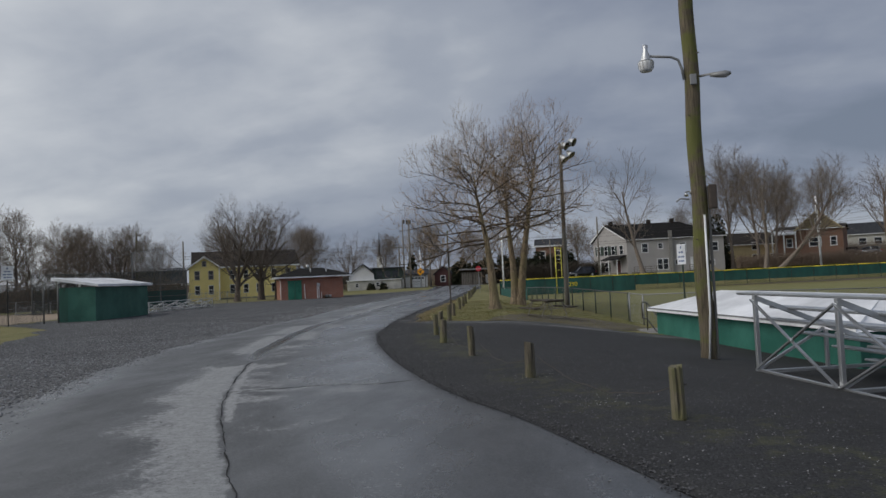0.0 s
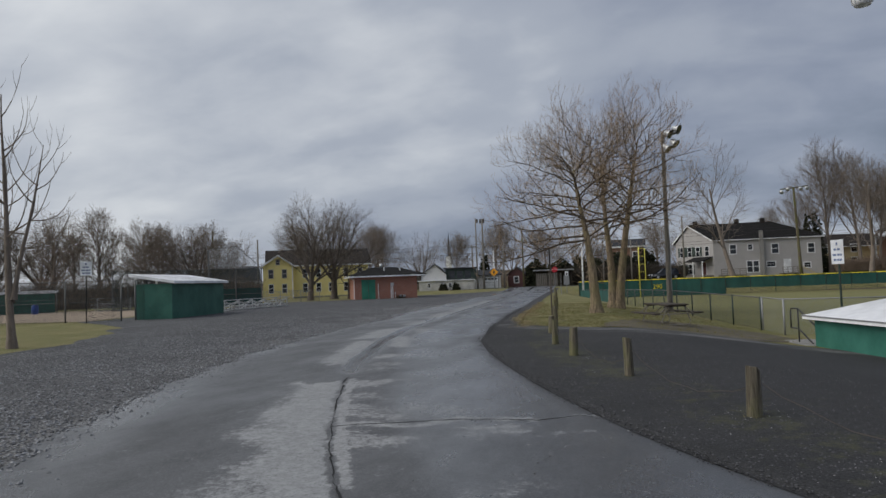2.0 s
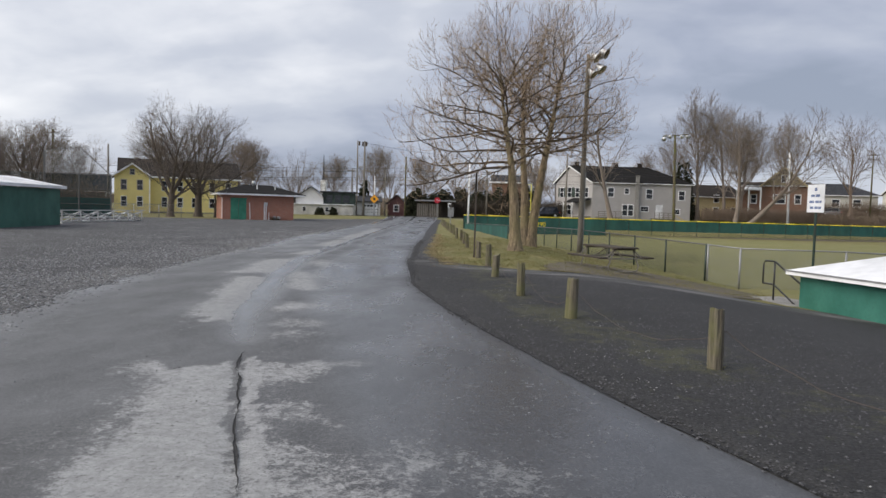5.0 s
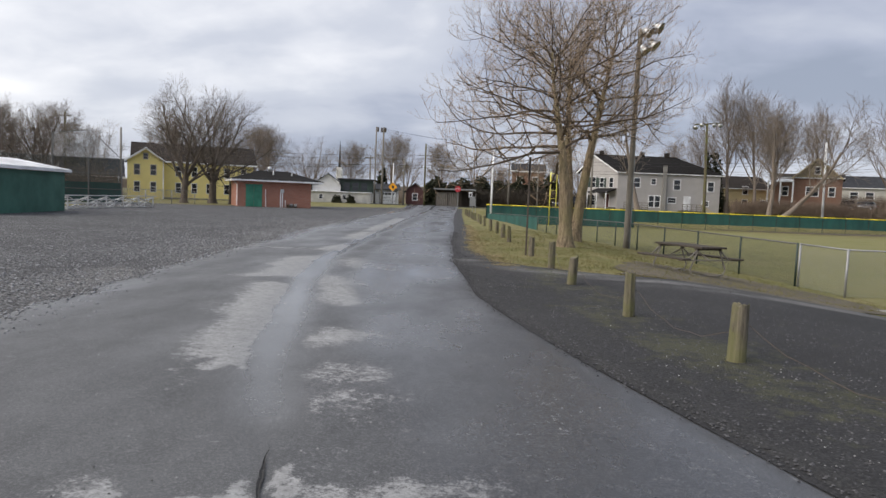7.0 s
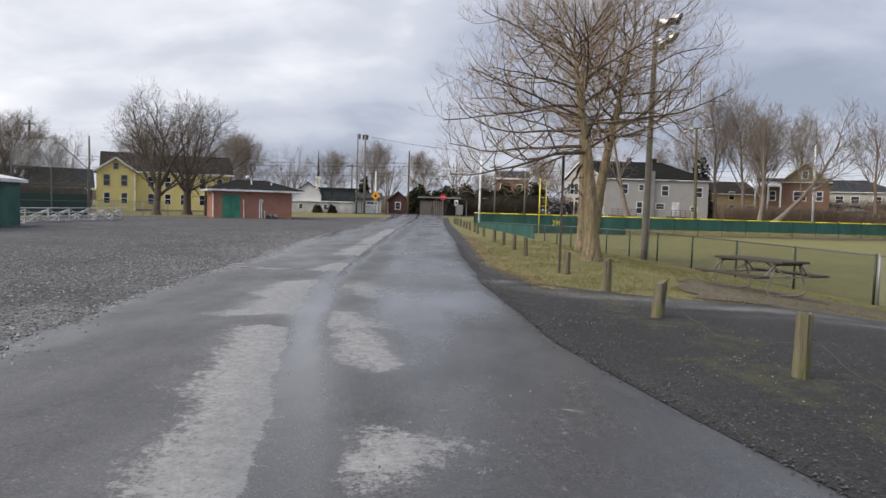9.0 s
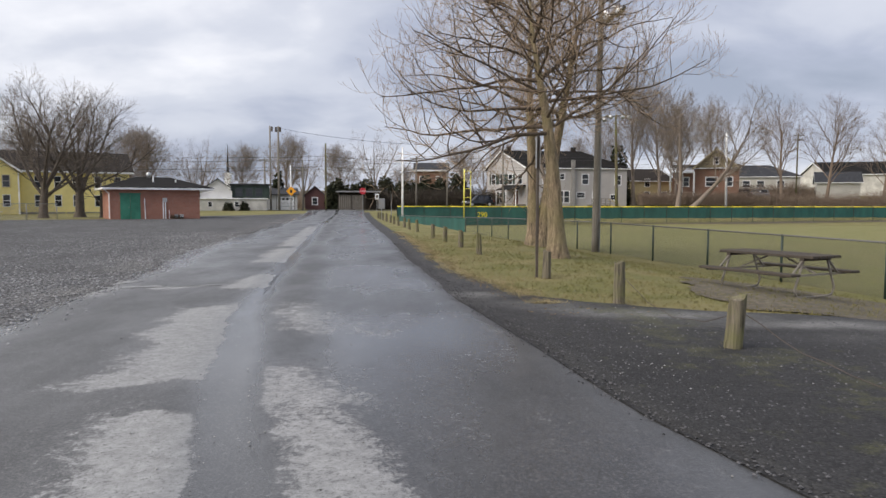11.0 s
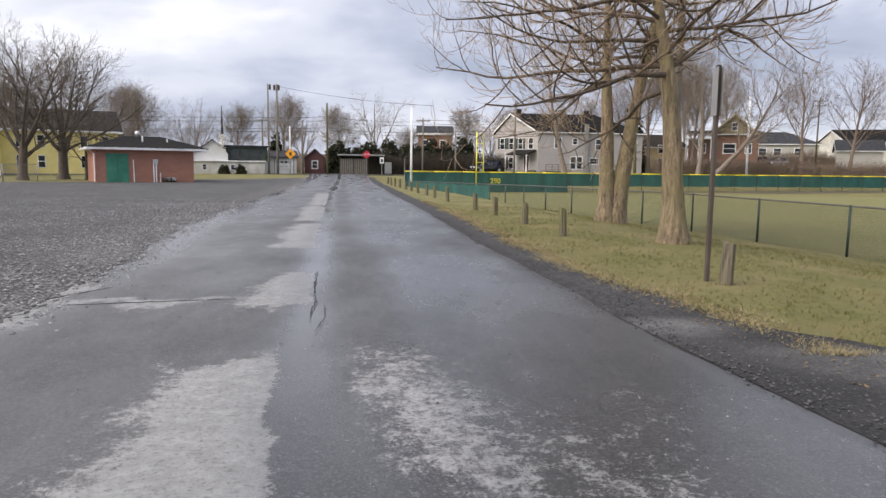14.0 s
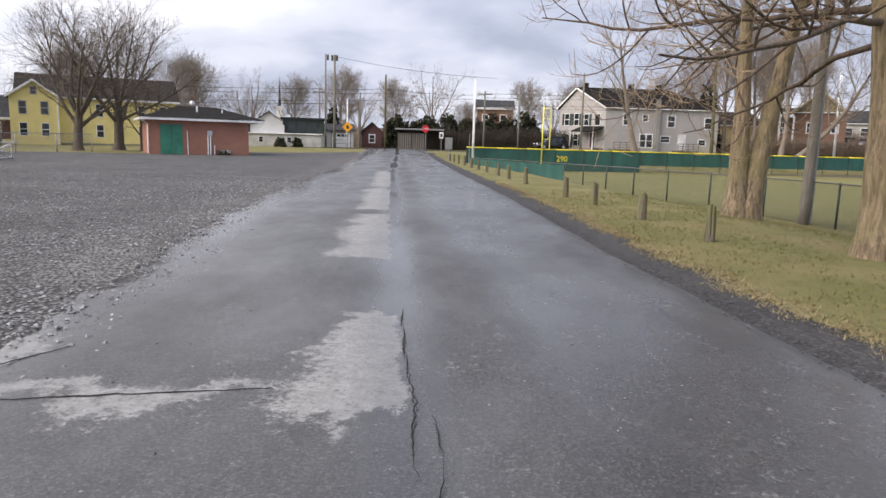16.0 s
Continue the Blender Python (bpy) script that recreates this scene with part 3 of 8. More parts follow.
def sheet(name, left, right, ys, nx, lift, material, label, category, fade=None):
    """A strip of ground cover that follows the land between two lines (functions of y)."""
    verts, faces = [], []
    for y in ys:
        a, b = left(y), right(y)
        for i in range(nx + 1):
            x = a + (b - a) * i / nx
            verts.append((x, y, ground(x, y) + lift))
    w = nx + 1
    for j in range(len(ys) - 1):
        for i in range(nx):
            faces.append((j * w + i, j * w + i + 1, (j + 1) * w + i + 1, (j + 1) * w + i))
    me = bpy.data.meshes.new(name)
    me.from_pydata(verts, [], faces)
    me.materials.append(material)
    me.polygons.foreach_set("use_smooth", [True] * len(me.polygons))
    return tagged(new(name, me), label, category, kind="structure")


def steps_y(*runs):
    out = []
    for a, b, s in runs:
        n = max(1, round((b - a) / s))
        out += [a + (b - a) * i / n for i in range(n)]
    out.append(runs[-1][1])
    return out


def wob(y, f, a, seed=0.0):
    return a * noise.noise(Vector((y * f, seed, 0.3))) + 0.4 * a * noise.noise(Vector((y * f * 3.7, seed + 5, 0.8)))

# ---- the ground ----
def apron_right(y):
    return lerp([(-40, 45), (0, 28), (9, 20), (17, 13), (21, 8.5), (24.6, 4.0), (25.7, 1.9), (26.2, -0.3), (26.55, -1.6), (26.8, -2.5), (27.3, -3.2), (27.7, -4.0), (28.4, -4.7), (29.2, -5.3)], y)


def bed(x, y):
    """The land, dug a little lower beneath the apron."""
    under = y < 27 and lerp(ROAD_R, y) + 1.0 < x < apron_right(y) - 4.5
    return ground(x, y) - (0.06 if under else 0.0)


def ground_sheet():
    """One sheet to the horizon, finer near the walk."""
    xs = sorted(set([-2500, -1200, -600, -300, -200, -150] + [-110 + 5 * i for i in range(16)] + [-32 + 1.0 * i for i in range(72)] + [40 + 5 * i for i in range(18)] + [150, 200, 300, 600, 1200, 2500]))
    ys = sorted(set([-2500, -1200, -600, -300, -150, -80, -50] + [-40 + 1.0 * i for i in range(40)] + [1.0 * i for i in range(131)] + [135 + 6 * i for i in range(12)] + [230, 300, 400, 600, 1200, 2500]))
    verts = [(x, y, bed(x, y)) for y in ys for x in xs]
    w = len(xs)
    faces = [(j * w + i, j * w + i + 1, (j + 1) * w + i + 1, (j + 1) * w + i) for j in range(len(ys) - 1) for i in range(w - 1)]
    me = bpy.data.meshes.new("ground")
    me.from_pydata(verts, [], faces)
    me.materials.append(GRASS)
    me.polygons.foreach_set("use_smooth", [True] * len(me.polygons))
    return tagged(new("ground", me), "yellow-green winter lawn with dry patches", "ground", kind="structure")


ground_sheet()

# pale worn places in the road, each a stripe from one point (y, x) to another, with its half widths and strength
WORN = [(14.7, -5.05, 14.95, -4.35, 0.26, 0.24, 0.8), (13.62, -4.55, 13.68, -4.1, 0.16, 0.13, 0.6), (12.7, -4.35, 12.4, -3.55, 0.32, 0.3, 0.8), (12.8, -3.6, 12.6, -2.8, 0.3, 0.2, 0.55),
        (11.66, -3.95, 12.1, -2.7, 0.17, 0.14, 1.0), (12.1, -2.7, 12.2, -1.85, 0.13, 0.09, 0.95), (12.36, -1.55, 12.5, -1.22, 0.07, 0.05, 0.9),
        (11.05, -3.6, 11.12, -3.1, 0.2, 0.2, 0.75), (11.5, -2.35, 11.58, -1.95, 0.24, 0.2, 0.8), (11.48, -1.45, 11.55, -1.12, 0.1, 0.09, 0.7), (9.2, -2.2, 9.6, -1.6, 0.3, 0.25, 0.45),
        (23.6, -7.4, 22.6, -7.1, 0.3, 0.3, 0.85), (22.1, -6.95, 20.6, -6.55, 0.3, 0.26, 0.95), (18.42, -6.12, 18.72, -5.98, 0.34, 0.34, 1.15),
        (17.25, -5.75, 17.2, -5.25, 0.2, 0.18, 0.6), (16.5, -5.5, 16.6, -5.1, 0.25, 0.25, 0.4),
        (24.1, -7.75, 22.9, -7.42, 0.14, 0.24, 0.95), (23.7, -7.4, 22.6, -7.0, 0.3, 0.34, 0.7), (26.9, -7.95, 25.6, -7.45, 0.26, 0.4, 0.75), (25.9, -7.3, 25.2, -6.7, 0.35, 0.3, 0.5),
        (27.5, -8.2, 27.1, -7.5, 0.14, 0.12, 0.5), (25.97, -6.95, 25.94, -6.35, 0.06, 0.05, 0.7),
        (29.36, -11.2, 29.62, -9.6, 0.13, 0.12, 1.0), (28.2, -11.45, 30.4, -11.55, 0.3, 0.24, 1.0), (47.8, -10.15, 48.0, -9.6, 0.3, 0.3, 0.7), (40.0, -9.3, 37.5, -8.8, 0.3, 0.2, 0.3)]


# worn slabs beside the seam: from y to y, gap to the seam, solid width, feathered width, side
SLABS = [(3.0, 15.0, 0.06, 0.36, 0.85, -1), (9.4, 15.4, 0.05, 0.10, 0.05, 1), (17.2, 22.8, 0.21, 0.30, 0.55, -1), (23.25, 27.7, 0.22, 0.48, 0.62, -1), (29.3, 31.5, 0.04, 0.36, 0.36, -1),
         (34.2, 39.5, 0.08, 0.4, 0.6, -1), (40.2, 46.4, 0.1, 0.4, 0.5, -1), (47.5, 58.0, 0.1, 0.3, 0.6, -1)]


def seam_x(y):
    return lerp(SEAM, y) + wob(y, 1.3, 0.035, 4.0)


def build_road():
    ys = steps_y((-40, 4, 1.5), (4, 40, 0.11), (40, 70, 0.3), (70, 130, 1.2))
    nx = 104
    verts, faces, worn, wet = [], [], [], []
    for y in ys:
        a, b = lerp(ROAD_L, y) + wob(y, 0.9, 0.26, 1.0) + 0.08 * noise.noise(Vector((y * 4.3, 1.0, 7.0))), lerp(ROAD_R, y) + wob(y, 0.9, 0.05, 9.0)
        seam = seam_x(y)
        for i in range(nx + 1):
            x = a + (b - a) * i / nx
            s = x - seam
            e = min(x - a, b - x)
            dip = (-0.010 if y < 15.6 else -0.016) * math.exp(-((s + 0.03) / (0.07 if y < 15.6 else 0.24)) ** 2)
            verts.append((x, y, ground(x, y) + 0.03 * sstep(0, 0.35, e) + 0.006 + dip))
            v = 0.0
            wx = x + 0.22 * noise.noise(Vector((x * 1.3, y * 1.3, 21.0))) + 0.10 * noise.noise(Vector((x * 4.1, y * 4.1, 27.0)))
            wy = y + 0.45 * noise.noise(Vector((x * 1.1, y * 1.1, 33.0))) + 0.2 * noise.noise(Vector((x * 3.3, y * 3.3, 37.0)))
            if abs(s) < 1.2:
                wx = x + (wx - x) * min(1, abs(s) / 0.6)
            for ya, xa, yb, xb, wa, wb, k in WORN:
                if min(ya, yb) - 1.2 < y < max(ya, yb) + 1.2:
                    dy, dx = yb - ya, xb - xa
                    f = min(1.0, max(0.0, ((wy - ya) * dy + (wx - xa) * dx) / (dy * dy + dx * dx)))
                    q = math.hypot(wy - ya - f * dy, wx - xa - f * dx) / (wa + (wb - wa) * f)
                    if q < 2.2:
                        v = max(v, k * math.exp(-0.8 * q ** 2.2))
            v += 0.16 * noise.noise(Vector((x * 0.9, y * 0.35, 3.0))) + 0.42 * sstep(0.5, 0.0, x - a) * max(0.0, 0.5 + 1.4 * noise.noise(Vector((x * 0.3, y * 0.22, 41.0))))
            if y > 15.6:
                v *= 1 - sstep(-0.34, -0.28, s) * sstep(0.30, 0.22, s)
            for ya, yb, off, solid, feather, side in SLABS:
                if ya - 0.5 < y < yb + 0.5:
                    u = side * s - off + 0.06 * noise.noise(Vector((0.0, y * 2.3, 61.0))) + 0.03 * noise.noise(Vector((0.0, y * 7.0, 63.0)))
                    w = y + 0.5 * noise.noise(Vector((x * 1.7, y * 1.7, 67.0))) + 0.25 * noise.noise(Vector((x * 5.0, y * 5.0, 69.0))) + 0.3 * u
                    u += max(0.0, u) * 0.5 * noise.noise(Vector((x * 1.1, y * 1.4, 71.0)))
                    v = max(v, 1.35 * sstep(-0.03, 0.05, u) * max(0.0, min(1.0, (solid + feather - u) / feather)) ** 1.3 * sstep(ya, ya + 0.15, w) * sstep(yb, yb - 0.15, w))
            worn.append(max(0.0, v))
            g = 1.0 * math.exp(-((s + 0.03) / 0.28) ** 2) * sstep(15.4, 16.4, y) + 0.62 * sstep(0.5, 1.1, s) * sstep(-0.1, 0.5, b - x) + 0.6 * sstep(1.3, 0.4, abs(s + 3.3)) + 0.45 * sstep(2.0, 0.6, abs(s + 2.2)) * sstep(26, 31, y)
            wet.append(min(1.0, max(0.0, g + 0.5 * noise.noise(Vector((x * 0.5, y * 0.22, 8.0))))))
    w = nx + 1
    for j in range(len(ys) - 1):
        for i in range(nx):
            faces.append((j * w + i, j * w + i + 1, (j + 1) * w + i + 1, (j + 1) * w + i))
    me = bpy.data.meshes.new("road")
    me.from_pydata(verts, [], faces)
    me.materials.append(ASPHALT)
    me.polygons.foreach_set("use_smooth", [True] * len(me.polygons))
    for nm, vals in (("worn", worn), ("wet", wet)):
        at = me.attributes.new(nm, "FLOAT", "POINT")
        at.data.foreach_set("value", vals)
    return tagged(new("road", me), "damp dark grey asphalt lane with pale worn patches", "road", kind="structure")


build_road()



def crack(pts, width, seed, label):
    """A ragged open crack: a thin dark trench edge along a wandering line of (x, y)."""
    rng = random.Random(seed)
    line = []
    for (x0, y0), (x1, y1) in zip(pts, pts[1:]):
        n = max(2, round(math.hypot(x1 - x0, y1 - y0) / 0.07))
        for i in range(n):
            f = i / n
            line.append((x0 + (x1 - x0) * f, y0 + (y1 - y0) * f))
    line.append(pts[-1])
    bm = bmesh.new()
    prev = None
    for i, (x, y) in enumerate(line):
        a, b = line[max(0, i - 1)], line[min(len(line) - 1, i + 1)]
        d = Vector((b[0] - a[0], b[1] - a[1])).normalized()
        off = 0.05 * noise.noise(Vector((i * 0.11, seed, 0))) + 0.02 * noise.noise(Vector((i * 0.6, seed, 3)))
        w = width * max(0.12, 0.6 + 1.1 * noise.noise(Vector((i * 0.17, seed, 7)))) * min(1, i / 6, (len(line) - 1 - i) / 6)
        c = Vector((x - d.y * off, y + d.x * off))
        e = ground(c.x, c.y) + 0.0415
        cur = [bm.verts.new((c.x - d.y * w * k, c.y + d.x * w * k, e - (0.004 if k == 0 else 0))) for k in (-0.5, 0, 0.5)]
        if prev:
            for k in range(2):
                bm.faces.new((prev[k], prev[k + 1], cur[k + 1], cur[k]))
        prev = cur
    tagged(mesh_object("pavement_crack", bm, CRACK), label, "crack", "cracks in the asphalt")


for a, b, w, sd in ((6.0, 12.2, 0.019, 1), (12.2, 15.6, 0.025, 2), (28.6, 31.7, 0.018, 3)):
    crack([(seam_x(y), y) for y in steps_y((a, b, 0.4))], w, sd, "ragged dark crack along the seam of the asphalt")
crack([(-4.05, 11.6), (-3.42, 11.85), (-2.67, 12.15), (-1.81, 12.17), (-1.24, 12.5)], 0.018, 5, "thin crack across the asphalt lane")
crack([(-11.2, 29.3), (-10.5, 29.45), (-9.6, 29.64)], 0.02, 6, "thin crack across the asphalt lane")
crack([(-11.7, 28.2), (-11.35, 28.9), (-11.5, 29.5), (-11.2, 30.3)], 0.03, 8, "broken crack at the ragged asphalt edge")
crack([(-8.66, 29.4), (-8.58, 28.9), (-8.6, 28.2)], 0.014, 9, "short crack beside the seam of the asphalt")


apron = sheet("paved_apron", lambda y: lerp(ROAD_R, y) - 0.1, lambda y: apron_right(y) + wob(y, 0.8, 0.3, 2.0), steps_y((-40, 20.0, 0.4), (20.0, 29.0, 0.12)), 70, 0.02, APRON,
      "dark cinder apron strewn with small pale stones", "paving")
# grit and moss gather along the line of posts
grit = []
for v in apron.data.vertices:
    d = v.co.x - lerp(POST_LINE, v.co.y)
    n = noise.noise(Vector((v.co.x * 0.7, v.co.y * 0.7, 51.0))) + 0.5 * noise.noise(Vector((v.co.x * 2.1, v.co.y * 2.1, 55.0)))
    grit.append(max(0.0, math.exp(-((d + 0.1) / 0.75) ** 2) * (0.55 + 0.9 * n)))
# pale dust lies where cars swing round beside the grass
back_edge = [(apron_right(18 + 0.1 * i), 18 + 0.1 * i) for i in range(112)]
dust = []
for v in apron.data.vertices:
    if v.co.y < 18:
        dust.append(0.0)
        continue
    dy = min((abs(bx - v.co.x), by) for bx, by in back_edge)[1] - v.co.y
    n = noise.noise(Vector((v.co.x * 0.35, v.co.y * 1.6, 91.0)))
    dust.append(max(0.0, math.exp(-((dy - 0.8) / 0.7) ** 2) * (0.6 + 1.2 * n)))
apron.data.attributes.new("dust", "FLOAT", "POINT").data.foreach_set("value", dust)
apron.data.attributes.new("grit", "FLOAT", "POINT").data.foreach_set("value", grit)


def berm():
    """A low rounded lip of cinders pushed up along the bend's outer edge."""
    prof = [(-0.14, -0.02), (0.0, 0.012), (0.06, 0.018), (0.12, 0.014), (0.18, 0.010), (0.26, 0.0)]
    ys = steps_y((6.0, 29.0, 0.12))
    verts = []
    for y in ys:
        k = (0.75 + 0.6 * noise.noise(Vector((y * 1.1, 3.0, 77.0)))) * sstep(28.5, 24, y)
        for d, h in prof:
            x = lerp(ROAD_R, y) + wob(y, 0.9, 0.05, 9.0) + d + 0.03 * noise.noise(Vector((y * 2.7, d * 5, 79.0)))
            verts.append((x, y, ground(x, y) + 0.014 + h * k))
    w = len(prof)
    faces = [(j * w + i, j * w + i + 1, (j + 1) * w + i + 1, (j + 1) * w + i) for j in range(len(ys) - 1) for i in range(w - 1)]
    me = bpy.data.meshes.new("road_edge")
    me.from_pydata(verts, [], faces)
    me.materials.append(DUSTY_EDGE)
    me.polygons.foreach_set("use_smooth", [True] * len(me.polygons))
    tagged(new("road_edge", me), "low dusty lip of cinders along the asphalt edge", "road edge", kind="structure")


berm()
sheet("road_shoulder", lambda y: lerp(ROAD_R, y) - 0.1, lambda y: lerp(ROAD_R, y) + 0.62 + 0.45 * sstep(32, 28, y) + wob(y, 1.1, 0.22, 6.0), steps_y((26, 70, 0.3), (70, 104, 1.0)), 6, 0.010, SHOULDER,
      "dark stony strip along the asphalt edge", "shoulder")


def lot_left(y):
    return lerp([(-40, -20), (0, -16), (12, -15.5), (19, -17.3), (27.5, -21.5), (33, -26), (38, -33), (49, -34), (58, -36), (66, -40), (71, -42), (76, -33), (84, -30), (92, -26), (100, -21)], y)


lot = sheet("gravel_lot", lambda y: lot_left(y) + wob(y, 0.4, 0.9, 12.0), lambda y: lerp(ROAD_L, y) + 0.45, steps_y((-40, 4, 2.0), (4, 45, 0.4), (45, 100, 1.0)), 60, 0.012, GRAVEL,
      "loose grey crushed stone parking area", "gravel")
dust = []
for v in lot.data.vertices:
    d = lerp(ROAD_L, v.co.y) - v.co.x
    n = noise.noise(Vector((v.co.x * 0.5, v.co.y * 0.5, 101.0))) + 0.5 * noise.noise(Vector((v.co.x * 1.7, v.co.y * 1.7, 103.0)))
    dust.append(max(0.0, min(1.0, math.exp(-((d - 0.3) / 0.6) ** 2) * (0.35 + 1.6 * n))) * 1.4)
lot.data.attributes.new("dust", "FLOAT", "POINT").data.foreach_set("value", dust)
sheet("field_turf", lambda y: fence_x(y) + 0.2, lambda y: 140, steps_y((24, 93.2, 1.5)), 60, 0.008, FIELD, "dull yellow-green dormant outfield turf", "turf")
sheet("bare_earth", lambda y: lerp([(25.5, 1.9), (26.1, -0.4), (27.0, -1.9), (29.0, -1.7), (31.5, -0.8), (32.6, 1.0)], y) + wob(y, 1.5, 0.3, 3.0),
      lambda y: lerp([(25.5, 2.3), (26.2, 3.4), (28, 3.9), (30, 3.4), (32.6, 2.0)], y), steps_y((25.5, 32.6, 0.15)), 20, 0.016, DIRT, "worn brown earth round the picnic table", "earth")
sheet("infield_clay", lambda y: -140, lambda y: -32.5 - 0.25 * (y - 36), steps_y((38.5, 62, 1.0)), 50, 0.02, CLAY, "tan clay infield of the ball field", "infield")
sheet("bare_strip", lambda y: (y - 94) / 0.22 - 7.0, lambda y: (y - 94) / 0.22 + 9 + wob(y, 0.5, 2.0, 3.0), steps_y((99.5, 122, 0.5)), 24, 0.03, DIRT, "bare brown strip in front of the outfield fence", "earth")
sheet("cross_street", lambda y: -160, lambda y: 160, steps_y((110.5, 117.0, 0.8)), 160, 0.03, APRON, "grey asphalt street crossing ahead", "road")

# ---- trees ----
def grow(rng, base, direction, length, radius, level, spec, out, tips):
    """One limb as a bent chain of points with radii, then its side limbs."""
    segs = spec["segs"][level]
    p, d = Vector(base), Vector(direction).normalized()
    pts, rad = [p.copy()], [radius]
    up = spec["up"][level]
    for i in range(segs):
        f = (i + 1) / segs
        d = (d + Vector((rng.uniform(-1, 1), rng.uniform(-1, 1), rng.uniform(-1, 1))) * spec["bend"][level] + Vector((0, 0, up * (0.4 + f) if up > 0 else up * (1 - 1.9 * f)))).normalized()
        p = p + d * (length / segs)
        pts.append(p.copy())
        rad.append(radius * (1 - (1 - spec["taper"][level]) * f))
    out.append((level, pts, rad))
    if level + 1 >= len(spec["count"]):
        tips.append((pts[-1], d))
        return
    n = spec["count"][level + 1]
    n = max(1, round(n * rng.uniform(0.8, 1.2)))
    lo = spec["from"][level]
    for k in range(n):
        f = lo + (1 - lo) * (k + rng.random()) / n
        i = min(segs - 1, int(f * segs))
        u = f * segs - i
        q = pts[i].lerp(pts[i + 1], u)
        along = (pts[i + 1] - pts[i]).normalized()
        side = along.cross(Vector((0, 0, 1)) if abs(along.z) < 0.95 else Vector((1, 0, 0))).normalized()
        side = Matrix.Rotation(rng.uniform(0, 6.283) if level != 0 else k * 2.4 + rng.uniform(-0.4, 0.4), 3, along) @ side
        ang = radians(spec["angle"][level + 1] * rng.uniform(0.75, 1.2))
        if level == 0:
            ang *= 1.15 - 0.55 * (f - lo) / (1 - lo)
        nd = along * math.cos(ang) + side * math.sin(ang)
        shrink = (1.0 - spec["crown"] * (f - lo) / (1 - lo)) if level == 0 else (1.05 - 0.55 * f)
        ln = spec["length"][level + 1] * shrink * rng.uniform(0.75, 1.15)
        r0 = rad[i] + (rad[i + 1] - rad[i]) * u
        r = max(spec["thin"], min(r0 * 0.72, spec["radius"][level + 1] * rng.uniform(0.8, 1.15) * (shrink if level == 0 else 1)))
        grow(rng, q, nd, ln, r, level + 1, spec, out, tips)


def limbs_mesh(name, limbs, sides):
    verts, faces = [], []
    for level, pts, rad in limbs:
        s = sides[min(level, len(sides) - 1)]
        start = len(verts)
        for i, p in enumerate(pts):
            d = (pts[min(i + 1, len(pts) - 1)] - pts[max(i - 1, 0)]).normalized()
            u = d.cross(Vector((0, 0, 1)) if abs(d.z) < 0.9 else Vector((1, 0, 0))).normalized()
            w = d.cross(u)
            for k in range(s):
                a = 2 * math.pi * k / s
                verts.append(p + (u * math.cos(a) + w * math.sin(a)) * rad[i])
        for i in range(len(pts) - 1):
            for k in range(s):
                a, b = start + i * s + k, start + i * s + (k + 1) % s
                faces.append((a, b, b + s, a + s))
    me = bpy.data.meshes.new(name)
    me.from_pydata(verts, [], faces)
    me.polygons.foreach_set("use_smooth", [True] * len(me.polygons))
    return me


def tree(seed, at, spec, wood, twig, label, lean=(0, 0, 1), name="bare_tree", rz=0.0, leaves=0, stems=None, bough=None):
    rng = random.Random(seed)
    root = thing(name, label, "tree", at, rz)
    limbs, tips = [], []
    for base, direction, k in (stems or [((0, 0, 0), lean, 1.0)]):
        grow(rng, Vector(base) - Vector((0, 0, 0.15)), direction, spec["length"][0] * k, spec["radius"][0] * k, 0, spec, limbs, tips)
    # flare at the foot
    for level, pts, rad in limbs:
        if level == 0:
            rad[0] *= 1.55
            if len(rad) > 8:
                rad[1] *= 1.12
    trunk = new("trunk", limbs_mesh("trunk", [l for l in limbs if l[0] == 0], spec["sides"]))
    branchwork = new("branchwork", limbs_mesh("branchwork", [l for l in limbs if 0 < l[0] < 3], spec["sides"]))
    crown = new("crown", limbs_mesh("crown", [l for l in limbs if l[0] >= 3], spec["sides"]))
    trunk.data.materials.append(wood)
    branchwork.data.materials.append(bough or twig)
    crown.data.materials.append(twig)
    trunk.parent = branchwork.parent = crown.parent = root
    if leaves:
        verts, faces = [], []
        for p, d in rng.sample(tips, min(leaves, len(tips))):
            for j in range(rng.randint(1, 2)):
                a = Vector((rng.uniform(-1, 1), rng.uniform(-1, 1), rng.uniform(-1, 0.3))).normalized()
                b = a.cross(Vector((rng.uniform(-1, 1), rng.uniform(-1, 1), rng.uniform(-1, 1)))).normalized()
                s = rng.uniform(0.05, 0.10)
                i = len(verts)
                verts += [p, p + (a + b * 0.5) * s, p + a * s * 1.8, p + (a - b * 0.5) * s]
                faces.append((i, i + 1, i + 2, i + 3))
        me = bpy.data.meshes.new("dead_leaves")
        me.from_pydata(verts, [], faces)
        me.materials.append(DEAD_LEAF)
        lf = tagged(new("dead_leaves", me), kind="stuff")
        lf.parent = root
    return root


